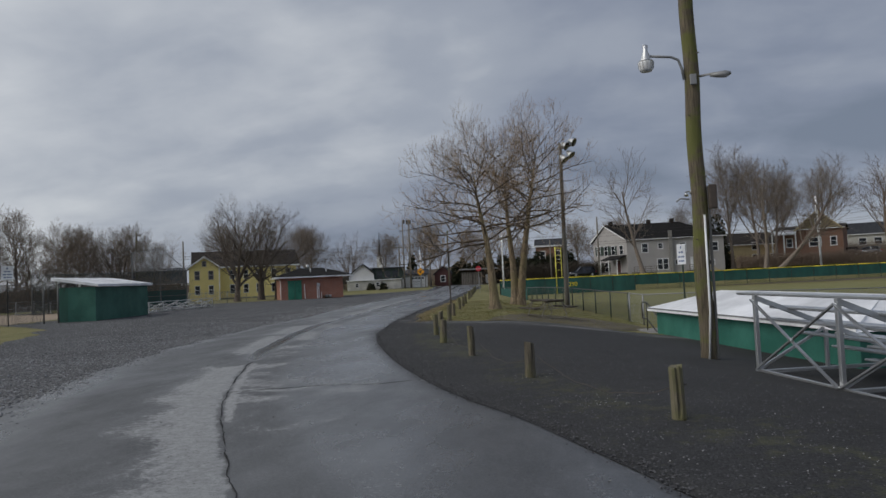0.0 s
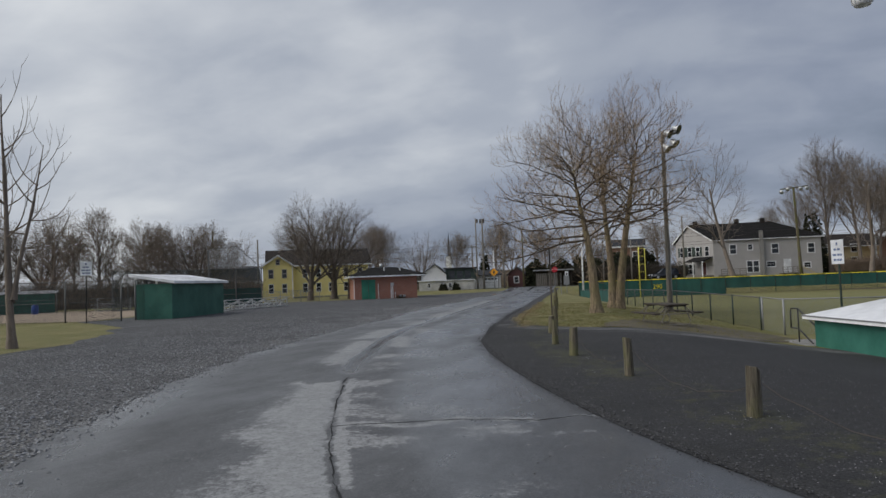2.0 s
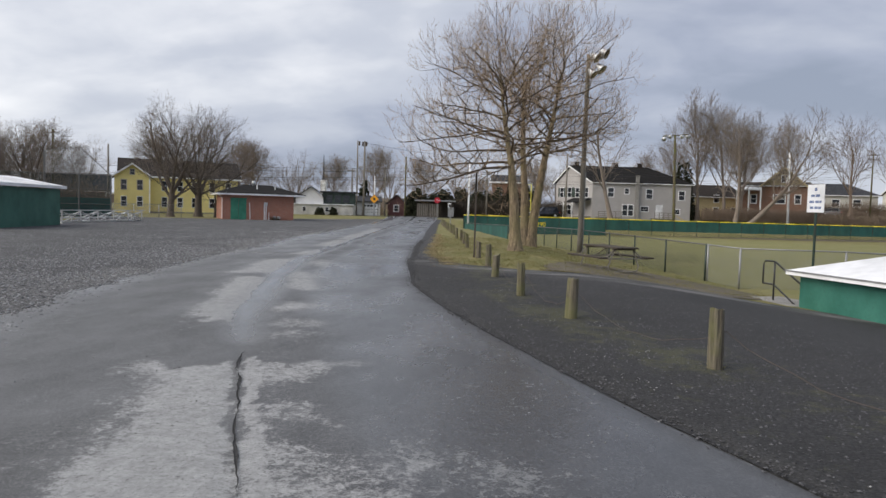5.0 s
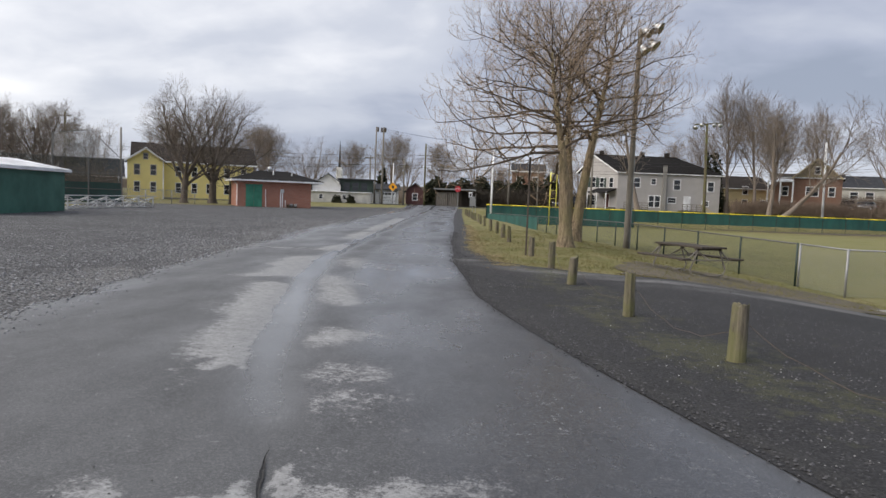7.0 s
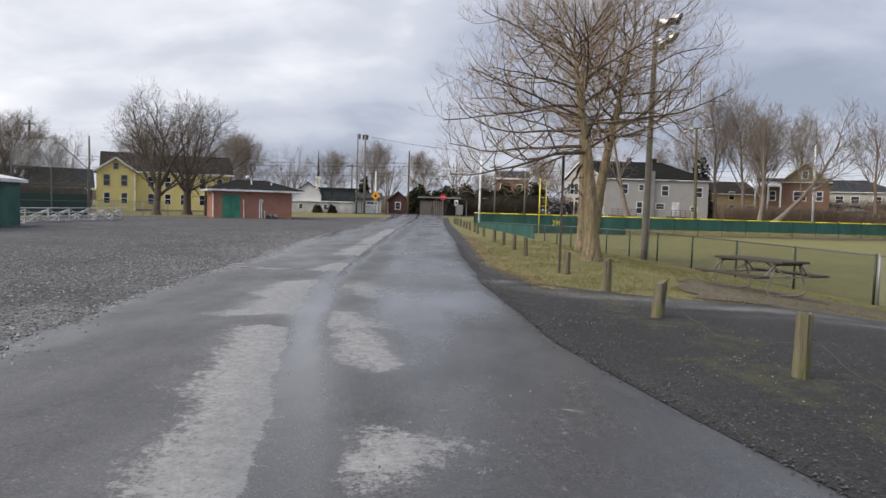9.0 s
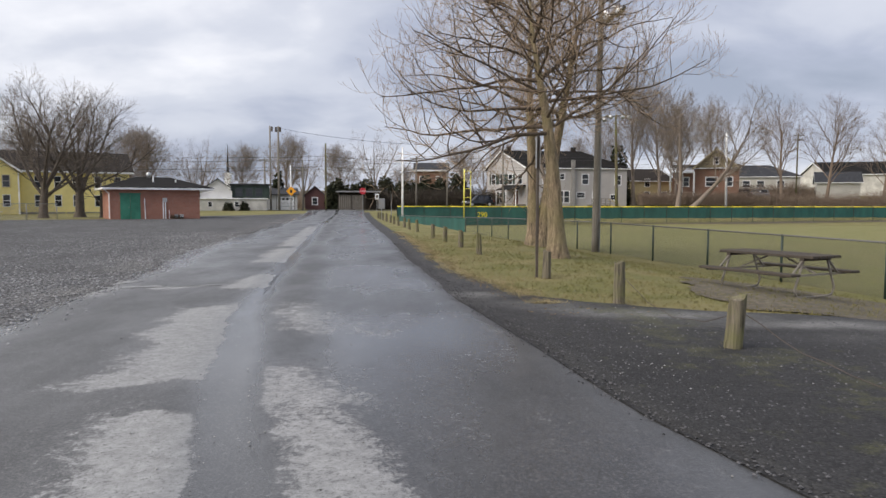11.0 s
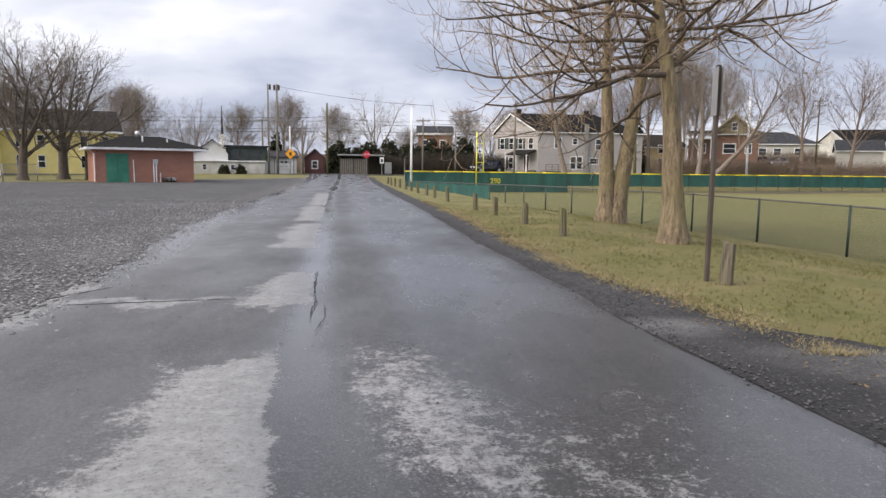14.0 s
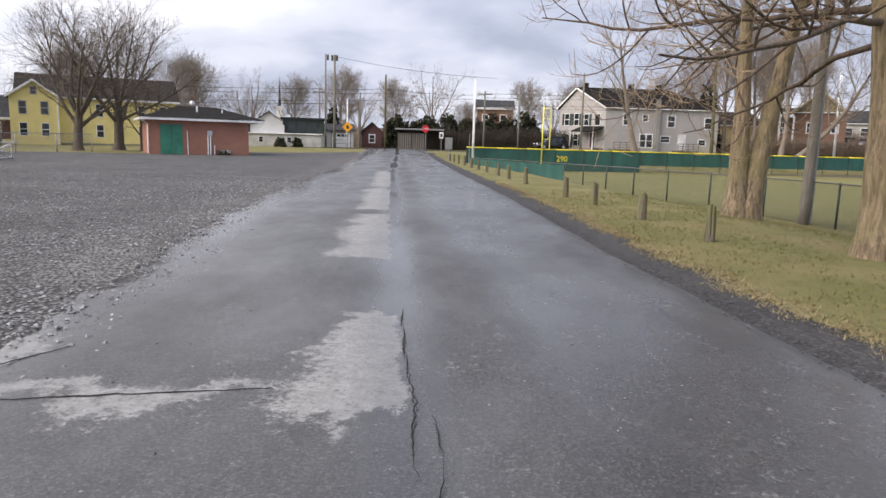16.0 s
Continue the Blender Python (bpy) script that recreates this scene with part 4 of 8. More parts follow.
BIG = dict(segs=[14, 11, 7, 4, 3], up=[0.04, -0.035, 0.15, 0.2, 0.2], bend=[0.05, 0.16, 0.2, 0.22, 0.22], taper=[0.10, 0.2, 0.3, 0.4, 0.5], count=[1, 30, 8, 5, 3],
           angle=[0, 74, 54, 48, 40], length=[8.6, 5.2, 2.1, 1.05, 0.5], radius=[0.25, 0.056, 0.024, 0.0115, 0.006], thin=0.005, crown=0.52, sides=[14, 7, 5, 3, 3])
BIG["from"] = [0.45, 0.2, 0.12, 0.1, 0]
MAPLE = dict(segs=[6, 9, 6, 4, 3], up=[0.02, 0.05, 0.06, 0.06, 0.05], bend=[0.05, 0.11, 0.14, 0.17, 0.18], taper=[0.75, 0.2, 0.3, 0.4, 0.5], count=[1, 9, 9, 7, 5],
             angle=[0, 44, 46, 46, 42], length=[3.2, 7.6, 3.8, 1.9, 1.05], radius=[0.38, 0.14, 0.045, 0.02, 0.0105], thin=0.0085, crown=0.0, sides=[9, 6, 4, 3, 3])
MAPLE["from"] = [0.55, 0.22, 0.15, 0.1, 0]
FARTREE = dict(segs=[8, 6, 5, 3], up=[0.03, 0.09, 0.08, 0.06], bend=[0.06, 0.12, 0.15, 0.18], taper=[0.3, 0.25, 0.35, 0.5], count=[1, 17, 12, 9],
               angle=[0, 50, 46, 44], length=[7.8, 5.4, 2.7, 1.4], radius=[0.24, 0.08, 0.034, 0.017], thin=0.013, crown=0.4, sides=[7, 5, 3, 3])
FARTREE["from"] = [0.25, 0.2, 0.15, 0]

# ---- along the road: wooden posts and their cable ----
def bollard(at, height, seed, tilt):
    """A split, weathered log: fluted sides, a deep check down one face and a ragged top."""
    rng = random.Random(seed)
    root = thing("wooden_post", "short weathered timber post, split and mossy, with a ragged top", "post", (at[0], at[1], ground(*at) - 0.05), rng.uniform(0, 90), "posts along the road")
    bm = bmesh.new()
    r = 0.078 * rng.uniform(0.9, 1.1)
    sides = 18
    zs = [0, 0.06, 0.2, 0.34, 0.48, height - 0.08, height - 0.02, height + 0.02]
    rings = add_tube(bm, [(tilt[0] * z, tilt[1] * z, z) for z in zs], [r * (1.08 - 0.12 * z / height) for z in zs], sides)
    split = rng.randrange(sides)
    slope = rng.uniform(-0.45, 0.45)
    for q, ring in enumerate(rings):
        cx, cy = tilt[0] * zs[q], tilt[1] * zs[q]
        for k, v in enumerate(ring):
            f = 1 + 0.07 * noise.noise(Vector((k * 0.7, zs[q] * 1.6, seed))) + 0.035 * noise.noise(Vector((k * 3.3, zs[q] * 2.0, seed + 9)))
            gap = min((k - split) % sides, (split - k) % sides)
            if gap == 0 and q > 1:
                f *= 0.66
            if (k - split - 7) % sides == 0 and q > 3:
                f *= 0.8
            v.co.x, v.co.y = cx + (v.co.x - cx) * f, cy + (v.co.y - cy) * f
            if q >= len(rings) - 2:
                v.co.z += (v.co.x - cx) * slope + rng.uniform(-0.035, 0.015)
    part("shaft", bm, POST_WOOD, root, smooth=False)
    zc = height * 0.62
    part("staple", tube([(tilt[0] * zc + r * 0.9, 0.02, zc + 0.02), (tilt[0] * zc + r + 0.02, 0.0, zc), (tilt[0] * zc + r * 0.9, -0.02, zc - 0.02)], 0.004, 5), BLACK_METAL, root)
    tuft = bmesh.new()
    for _ in range(26):
        a = rng.uniform(0, 6.283)
        p = Vector((math.cos(a), math.sin(a), 0)) * (r + rng.uniform(0.0, 0.05)) + Vector((0, 0, 0.045))
        h = rng.uniform(0.02, 0.07)
        side = Vector((-math.sin(a), math.cos(a), 0)) * 0.006
        tuft.faces.new([tuft.verts.new(p - side), tuft.verts.new(p + side), tuft.verts.new(p + Vector((math.cos(a) * h * 0.6, math.sin(a) * h * 0.6, h)))])
    tagged(part("moss_tuft", tuft, GRASS, root, "tuft of yellow-green moss and grass"), "tuft of yellow-green moss and grass", kind="stuff")
    return root


POSTS = [(2.22, 9.5), (0.48, 12.68), (-0.87, 15.8), (-2.0, 18.7), (-2.65, 21.15), (-3.16, 24.5), (-3.38, 27.54), (-3.78, 30.85), (-4.47, 36.95), (-4.78, 40.0), (-5.13, 43.3),
         (-5.5, 45.6), (-6.09, 51.5), (-6.5, 54.8), (-6.8, 57.8), (-7.2, 60.8), (-7.55, 63.8), (-7.9, 66.9), (-8.3, 70.0), (-8.7, 73.2), (-9.05, 76.4), (-9.4, 79.6)]
for i, (px, py) in enumerate(POSTS):
    rg = random.Random(50 + i)
    bollard((px, py), 0.60 + rg.uniform(-0.04, 0.05), 50 + i, (rg.uniform(-0.05, 0.05), rg.uniform(-0.05, 0.05)))


def cable(i):
    a, b = POSTS[i], POSTS[i + 1]
    pts = []
    for k in range(13):
        f = k / 12
        x, y = a[0] + (b[0] - a[0]) * f, a[1] + (b[1] - a[1]) * f
        pts.append((x + 0.09, y, ground(x, y) + 0.38 - 0.30 * 4 * f * (1 - f) + 0.015 * math.sin(k * 2.1 + i)))
    ob = mesh_object("slack_cable", tube(pts, 0.0045, 5), BROWN_METAL, True)
    tagged(ob, "thin dark cable hanging slack between timber posts", "cable", "cables between the posts")


for i in range(6):
    cable(i)

# ---- trees by the road ----
tree(11, (-2.5, 35.8, ground(-2.5, 35.8)), dict(BIG, length=[7.0, 5.3, 2.1, 1.05, 0.5], count=[1, 28, 9, 5, 3], crown=0.48), SYCAMORE, TWIG, "tall bare tree with tan bark and upswept twigs on the lawn", (-0.05, 0.0, 1), bough=BOUGH)
tree(23, (-1.95, 42.2, ground(-1.95, 42.2)), BIG, SYCAMORE, TWIG, "bare forked tree with tan bark behind another on the lawn", (0.05, 0, 1), bough=BOUGH,
     stems=[((-0.05, 0, 0), (-0.02, 0, 1), 1.0), ((0.2, 0.05, 0.1), (0.14, 0.02, 1), 1.06)])
YOUNG = dict(segs=[14, 9, 5], up=[0.015, 0.24, 0.2], bend=[0.035, 0.09, 0.12], taper=[0.12, 0.25, 0.4], count=[1, 11, 2], angle=[0, 80, 42], length=[8.2, 2.4, 0.9], radius=[0.13, 0.032, 0.012], thin=0.009, crown=0.35, sides=[12, 6, 4])
YOUNG["from"] = [0.3, 0.35, 0]
tree(31, (-19.85, 21.7, 0), YOUNG, FAR_BARK, FAR_BARK, "slender bare tree with upright stems on the lawn", (0.02, 0, 1), stems=[((0, 0, 0), (0.01, 0, 1), 1.0), ((0.05, 0, 1.7), (0.15, 0.05, 1), 0.62), ((-0.05, 0.02, 1.6), (-0.16, 0.1, 1), 0.6)])


# ---- dugout beside the lawn, sunk into the ground ----
def sunken_dugout():
    at = (3.95, 25.5)
    z = -0.62
    root = thing("sunken_dugout", "low green block dugout with a broad white roof", "dugout", (at[0], at[1], z), math.degrees(math.atan2(-4.3, 1.25)))
    L, W, H = 9.5, 3.2, 0.84
    bm = bmesh.new()
    for lo, hi in (((0, 0, -0.6), (L, 0.2, H)), ((0, W - 0.2, -0.6), (L, W, H - 0.25)), ((0, 0.2, -0.6), (0.2, W - 0.2, H)), ((L - 0.2, 0.2, -0.6), (L, W - 0.2, H))):
        add_box(bm, lo, hi, 0.012)
    part("wall", bm, GREEN_BLOCK, root)
    roof = bmesh.new()
    e, t, rise = 0.22, 0.10, 0.52
    outline = [(-e, H), (W + e, H), (W + e, H + t), (W * 0.5, H + t + rise), (-e, H + t)]
    add_prism(roof, [(y, zz) for y, zz in outline], -e, L + e)
    bmesh.ops.recalc_face_normals(roof, faces=roof.faces)
    bmesh.ops.transform(roof, matrix=Matrix(((0, 1, 0, 0), (1, 0, 0, 0), (0, 0, 1, 0), (0, 0, 0, 1))), verts=roof.verts)
    bmesh.ops.reverse_faces(roof, faces=roof.faces)
    # the near end of the ridge is hipped
    for v in roof.verts:
        if v.co.z > H + t + rise - 0.05:
            v.co.x += 1.5 if v.co.x < L / 2 else -1.5
    bmesh.ops.recalc_face_normals(roof, faces=roof.faces)
    part("roof", roof, WHITE_ROOF, root)
    strip = bmesh.new()
    add_box(strip, (-e - 0.012, -e - 0.012, H + t - 0.025), (L + e, -e, H + t + 0.012))
    add_box(strip, (-e - 0.012, -e, H + t - 0.025), (-e, W + e, H + t + 0.012))
    part("drip_edge", strip, GALV, root)
    return root


sunken_dugout()


# ---- steps and handrail down into the dugout ----
def handrail():
    base = (3.75, 26.5)
    z = ground(*base)
    rz = math.degrees(math.atan2(-4.3, 1.25))
    root = thing("handrail", "black painted pipe handrail beside the dugout steps", "handrail", (base[0], base[1], z), rz)
    for name, pts in (("post", [(0, 0, 0), (0, 0, 1.0)]), ("loop", [(-0.42, 0.0, 0.42), (-0.42, 0.0, 0.92), (-0.36, 0, 0.99), (0, 0, 1.0), (1.3, 0.0, 0.35), (1.9, 0, 0.05)]),
                      ("lower_rail", [(-0.42, 0, 0.42), (0, 0, 0.42), (1.5, 0, -0.35)])):
        part(name, tube(pts, 0.022, 8), BLACK_METAL, root, smooth=True)
    slab = thing("concrete_landing", "pale concrete landing at the head of the steps", "landing", (base[0], base[1], z), rz)
    part("slab", box((-0.7, -0.35, -0.15), (1.05, 0.75, 0.035), 0.015), CONCRETE, slab)


handrail()


# ---- utility pole with lamp ----
def utility_pole():
    x, y = 3.93, 16.97
    root = thing("utility_pole", "tall mossy timber utility pole with a lamp arm", "utility pole", (x, y, ground(x, y)))
    H = 10.5
    bm = bmesh.new()
    rings = add_tube(bm, [(0.02 * math.sin(k), 0.0, -0.3 + (H + 0.3) * k / 24) for k in range(25)], [0.168 - 0.03 * k / 24 for k in range(25)], 18)
    for ring in rings:
        for k, v in enumerate(ring):
            s = 1 + 0.045 * noise.noise(Vector((k * 0.9, v.co.z * 0.5, 1)))
            v.co.x, v.co.y = v.co.x * s, v.co.y * s
    part("shaft", bm, POLE_WOOD, root, "greenish, weathered, split timber", True)
    part("conduit", tube([(-0.02, -0.205, 0), (0.05, -0.19, 1.0), (0.06, -0.185, 3.0)], 0.022, 8), WHITE, root, "white plastic conduit", True)
    part("cable_guard", box((0.155, -0.10, 0.0), (0.205, -0.03, 3.6), 0.01), FENCE_STEEL, root, "grey steel cable guard")
    meter = part("meter_box", box((0.17, -0.26, 3.12), (0.32, -0.06, 3.62), 0.012), BROWN_METAL, root, "rusty brown steel box")
    part("box_lid", box((0.185, -0.272, 3.15), (0.305, -0.262, 3.59)), BROWN_METAL, meter)
    arm = part("lamp_arm", tube([(-0.15, -0.05, 5.9), (-0.18, -0.06, 6.12), (-0.25, -0.09, 6.32), (-0.40, -0.12, 6.39), (-0.85, -0.22, 6.42)], 0.028, 8), GALV, root, "bent galvanised arm", True)
    lamp = bmesh.new()
    add_tube(lamp, [(-0.93, -0.24, z) for z in (6.66, 6.6, 6.52, 6.48, 6.36, 6.30)], [0.05, 0.055, 0.05, 0.075, 0.10, 0.165], 14)
    part("lamp_head", lamp, ALU, arm, "grey metal lamp housing", True)
    lens = bmesh.new()
    add_tube(lens, [(-0.93, -0.24, z) for z in (6.30, 6.26, 6.16, 6.10)], [0.16, 0.16, 0.145, 0.12], 14)
    part("refractor", lens, WHITE, arm, "cloudy ribbed glass refractor", True)
    for k in range(12):
        a = k * math.pi / 6
        part("rib", tube([(-0.93 + 0.163 * math.cos(a), -0.24 + 0.163 * math.sin(a), 6.28), (-0.93 + 0.146 * math.cos(a), -0.24 + 0.146 * math.sin(a), 6.14)], 0.006, 4), GALV, arm)
    eye = part("photo_bracket", tube([(0.14, -0.05, 5.94), (0.45, -0.12, 5.96), (0.62, -0.16, 5.94)], 0.025, 8), GALV, root, smooth=True)
    fl = bmesh.new()
    add_tube(fl, [(0.36, -0.1, 5.93), (0.48, -0.13, 5.92), (0.66, -0.17, 5.91), (0.76, -0.19, 5.92)], [0.03, 0.06, 0.075, 0.03], 10)
    part("floodlight", fl, GALV, eye, smooth=True)
    part("junction_box", box((-0.06, -0.235, 5.74), (0.07, -0.17, 5.96), 0.01), GALV, root)
    part("cable_hook", tube([(-0.2, -0.1, 3.35), (-0.38, -0.1, 3.38), (-0.46, -0.1, 3.32)], 0.02, 6), GALV, root)
    for k in range(5):
        part("step_bolt", tube([(0.1 * (-1) ** k, -0.16, 1.2 + k * 1.3), (0.14 * (-1) ** k, -0.24, 1.2 + k * 1.3)], 0.012, 6), BROWN_METAL, root)
    return root


utility_pole()


# ---- bleachers: rows rise towards the back frame ----
def bleacher(name, at, rz, length, rows, top, tread, mat, label, group="", frames=None, seat_w=0.25):
    """Local x runs along the back, local y towards the lowest row."""
    root = thing(name, label, "bleachers", at, rz, group)
    drop = (top - 0.30) / max(1, rows - 1)
    n = frames or max(2, round(length / 1.9) + 1)
    for r in range(rows):
        z = top - drop * r
        part("seat_plank", box((-0.6, r * tread - 0.02, z - 0.05), (length + 0.6, r * tread + seat_w, z), 0.012), mat, root)
        if r < rows - 1:
            zf = z - drop * 0.95
            part("foot_plank", box((-0.3, r * tread + 0.32, zf - 0.25), (length + 0.3, r * tread + 0.32 + 0.2, zf - 0.21), 0.008), mat, root)
    xs = [length * i / (n - 1) for i in range(n)]
    for x in xs:
        part("back_post", box((x - 0.035, -0.04, 0), (x + 0.035, 0.03, top - 0.05), 0.006), mat, root)
        part("stringer", bar((x, 0, top - 0.09), (x, (rows - 1) * tread + 0.2, 0.22), 0.06, 0.08), mat, root)
        part("base_bar", box((x - 0.04, -0.05, 0.0), (x + 0.04, (rows - 1) * tread + 0.3, 0.06), 0.005), mat, root)
        if rows > 2:
            part("mid_post", box((x - 0.03, tread * (rows // 2), 0.05), (x + 0.03, tread * (rows // 2) + 0.06, top * 0.5), 0.005), mat, root)
            part("frame_brace", bar((x, 0.0, 0.08), (x, tread * (rows // 2), top * 0.52), 0.045, 0.045), mat, root)
    for a, b in zip(xs, xs[1:]):
        part("cross_brace", bar((a, -0.055, 0.08), (b, -0.055, top - 0.12), 0.05, 0.025), mat, root)
        part("cross_brace", bar((a, -0.082, top - 0.12), (b, -0.082, 0.08), 0.05, 0.025), mat, root)
        part("foot_bar", box((a, -0.045, 0.03), (b, 0.015, 0.09), 0.004), mat, root)
    return root


bleacher("bleachers", (4.36, 14.77, ground(4.8, 13.4) - 0.02), -74.5, 6.6, 5, 1.42, 0.62, ALU, "grey aluminium bleachers with crossed back braces", frames=4)


# ---- picnic table ----
def picnic_table():
    x, y = 0.22, 29.9
    z = ground(x, y)
    root = thing("picnic_table", "dark wooden picnic table on bent pipe legs", "picnic table", (x, y, z), -66)
    L = 0.96
    for k in range(4):
        part("top_board", box((-L, -0.37 + k * 0.19, 0.69), (L, -0.20 + k * 0.19, 0.74), 0.008), TABLE_WOOD, root)
    for s in (-1, 1):
        part("bench_board", box((-L, s * 0.78 - 0.12, 0.41), (L, s * 0.78 + 0.12, 0.455), 0.008), TABLE_WOOD, root)
        for q in (-0.75, 0.75):
            part("leg_pipe", tube([(q, s * 0.86, 0.40), (q, s * 0.62, 0.40), (q, s * 0.30, 0.68)], 0.02, 8), PIPE, root, smooth=True)
            part("foot_hoop", tube([(q, s * 0.30, 0.68), (q, s * 0.42, 0.40), (q, s * 0.52, 0.16), (q, s * 0.46, 0.04), (q, s * 0.30, 0.02), (q, 0, 0.02)], 0.02, 8), PIPE, root, smooth=True)
    for q in (-0.75, 0.75):
        part("cleat", box((q - 0.04, -0.36, 0.645), (q + 0.04, 0.36, 0.69)), TABLE_WOOD, root)
        part("brace", bar((q, 0, 0.42), (q * 0.25, 0, 0.66), 0.025, 0.025), PIPE, root)
        part("cross_pipe", bar((q, -0.7, 0.40), (q, 0.7, 0.40), 0.03, 0.03), PIPE, root)


picnic_table()


# ---- signs ----
def text_part(words, size, m, material, parent, name="lettering"):
    cu = bpy.data.curves.new(name, "FONT")
    cu.body, cu.size, cu.extrude, cu.align_x, cu.align_y = words, size, 0.003, "CENTER", "CENTER"
    tmp = bpy.data.objects.new(name, cu)
    scene.collection.objects.link(tmp)
    me = bpy.data.meshes.new_from_object(tmp.evaluated_get(bpy.context.evaluated_depsgraph_get()))
    bpy.data.objects.remove(tmp)
    me.materials.append(material)
    ob = new(name, me)
    ob.parent = parent
    ob.matrix_basis = m
    return ob


def rules_sign(at, rz, bottom, w, h, label, bars, post_mat, words=()):
    root = thing("rules_sign", label, "sign", (at[0], at[1], ground(*at)), rz)
    part("post", box((-0.03, 0.01, -0.1), (0.03, 0.05, bottom + h - 0.05), 0.004), post_mat, root)
    panel = part("panel", box((-w / 2, -0.012, bottom), (w / 2, 0.008, bottom + h), 0.006), SIGN_WHITE, root)
    for u, v, bw, bh in bars:
        part("print_bar", box((u * w - bw * w / 2, -0.017, bottom + v * h - bh * h / 2), (u * w + bw * w / 2, -0.0125, bottom + v * h + bh * h / 2)), SIGN_BLUE, panel)
    for word, u, v, size in words:
        text_part(word, size, pose(u * w, -0.016, bottom + v * h, 90, 0, 0), SIGN_BLUE, panel)
    return root


PRINT = [(0, 0.83, 0.14, 0.12)] + [(u, v, w, 0.085) for v, row in ((0.60, ((-0.16, 0.2), (0.13, 0.24))), (0.38, ((-0.22, 0.26), (0.1, 0.2), (0.3, 0.12))), (0.17, ((-0.2, 0.2), (0.06, 0.18), (0.27, 0.16)))) for u, w in row]
rules_sign((5.22, 27.85), -68, 1.72 - ground(5.22, 27.85), 0.56, 0.74, "white sign with blue lettering on a dark green post", PRINT, DARK_GREEN_METAL)
rules_sign((-31.2, 36.7), 38, 2.75, 0.62, 0.80, "white sign with blue lettering on a black post", PRINT, BLACK_METAL)


def edge_sign():
    at = (-3.92, 31.1)
    root = thing("road_sign", "dark steel post with narrow grey sign plates beside a log post", "sign", (at[0], at[1], ground(*at)), 88)
    part("post", box((-0.035, -0.025, -0.1), (0.035, 0.025, 2.75), 0.006), BROWN_METAL, root)
    part("sign_plate", box((-0.085, 0.03, 2.12), (0.085, 0.036, 2.72), 0.001), GALV, root)
    part("sign_plate", box((-0.085, -0.036, 2.12), (0.085, -0.03, 2.72), 0.001), GALV, root)


edge_sign()


# ---- light pole at the fence ----
def light_pole():
    x, y = 0.97, 44.9
    root = thing("light_pole", "tall grey timber pole with floodlights on top", "light pole", (x, y, ground(x, y)))
    H = 10.4
    part("shaft", tube([(0.01 * k, 0, -0.2 + H * k / 10) for k in range(11)], [0.145 - 0.004 * k for k in range(11)], 14), GREY_POLE, root, smooth=True)
    part("cable_guard", box((0.135, -0.06, 0), (0.19, 0.02, 4.2), 0.01), GALV, root, "pale steel cable guard")
    part("crossarm", bar((0.1, -0.16, H - 0.55), (1.0, -0.3, H - 0.35), 0.09, 0.11), GREY_POLE, root)
    for dx, dz, t in ((0.35, -0.2, 0.5), (0.8, 0.0, 0.4), (0.65, -0.75, 0.8), (0.25, -1.0, 0.9)):
        fl = bmesh.new()
        c = Vector((dx, -0.25, H + dz - 0.15))
        d = Vector((0.75, -0.35, -t)).normalized()
        add_tube(fl, [c - d * 0.24, c - d * 0.18, c - d * 0.02, c + d * 0.16, c + d * 0.2], [0.06, 0.12, 0.17, 0.27, 0.28], 14)
        f = part("floodlight", fl, ALU, root, "polished metal floodlight bowl", True)
        ring = bmesh.new()
        add_tube(ring, [c + d * 0.2, c + d * 0.22], [0.285, 0.27], 14)
        part("glass_front", ring, GLASS, f)


light_pole()


# ---- chain-link side fence ----
def fabric(name, pts, z0, z1, material, parent, label=""):
    """Woven wire stretched through plan points, with its own metres as UV."""
    verts, faces, uvs, s = [], [], [], 0.0
    for i, p in enumerate(pts):
        if i:
            s += math.hypot(p[0] - pts[i - 1][0], p[1] - pts[i - 1][1])
        g = p[2]
        verts += [(p[0], p[1], g + z0), (p[0], p[1], g + z1)]
        uvs += [(s, z0), (s, z1)]
    for i in range(len(pts) - 1):
        faces.append((2 * i, 2 * i + 2, 2 * i + 3, 2 * i + 1))
    me = bpy.data.meshes.new(name)
    me.from_pydata(verts, [], faces)
    uv = me.uv_layers.new(name="UVMap")
    for p in me.polygons:
        for li in p.loop_indices:
            uv.data[li].uv = uvs[me.loops[li].vertex_index]
    me.materials.append(material)
    ob = new(name, me)
    ob.parent = parent
    if label:
        ob["label"] = label
    return ob


def link_fence(name, label, pts, height, post_mat, rail_mat, fab_mat, post_r=0.032, group="", extra_rails=()):
    root = thing(name, label, "fence", (pts[0][0], pts[0][1], pts[0][2]), 0, group)
    o = Vector(pts[0])
    rel = [tuple(Vector(p) - o) for p in pts]
    for p in rel:
        part("fence_post", tube([(p[0], p[1], p[2] - 0.1), (p[0], p[1], p[2] + height + 0.03)], post_r, 8), post_mat, root, smooth=True)
    part("top_rail", tube([(p[0], p[1], p[2] + height) for p in rel], 0.024, 6), rail_mat, root, smooth=True)
    for h in extra_rails:
        part("mid_rail", tube([(p[0], p[1], p[2] + h) for p in rel], 0.02, 6), rail_mat, root, smooth=True)
    fabric("wire_fabric", rel, 0.03, height, fab_mat, root)
    return root


def land(x, y):
    return (x, y, ground(x, y))


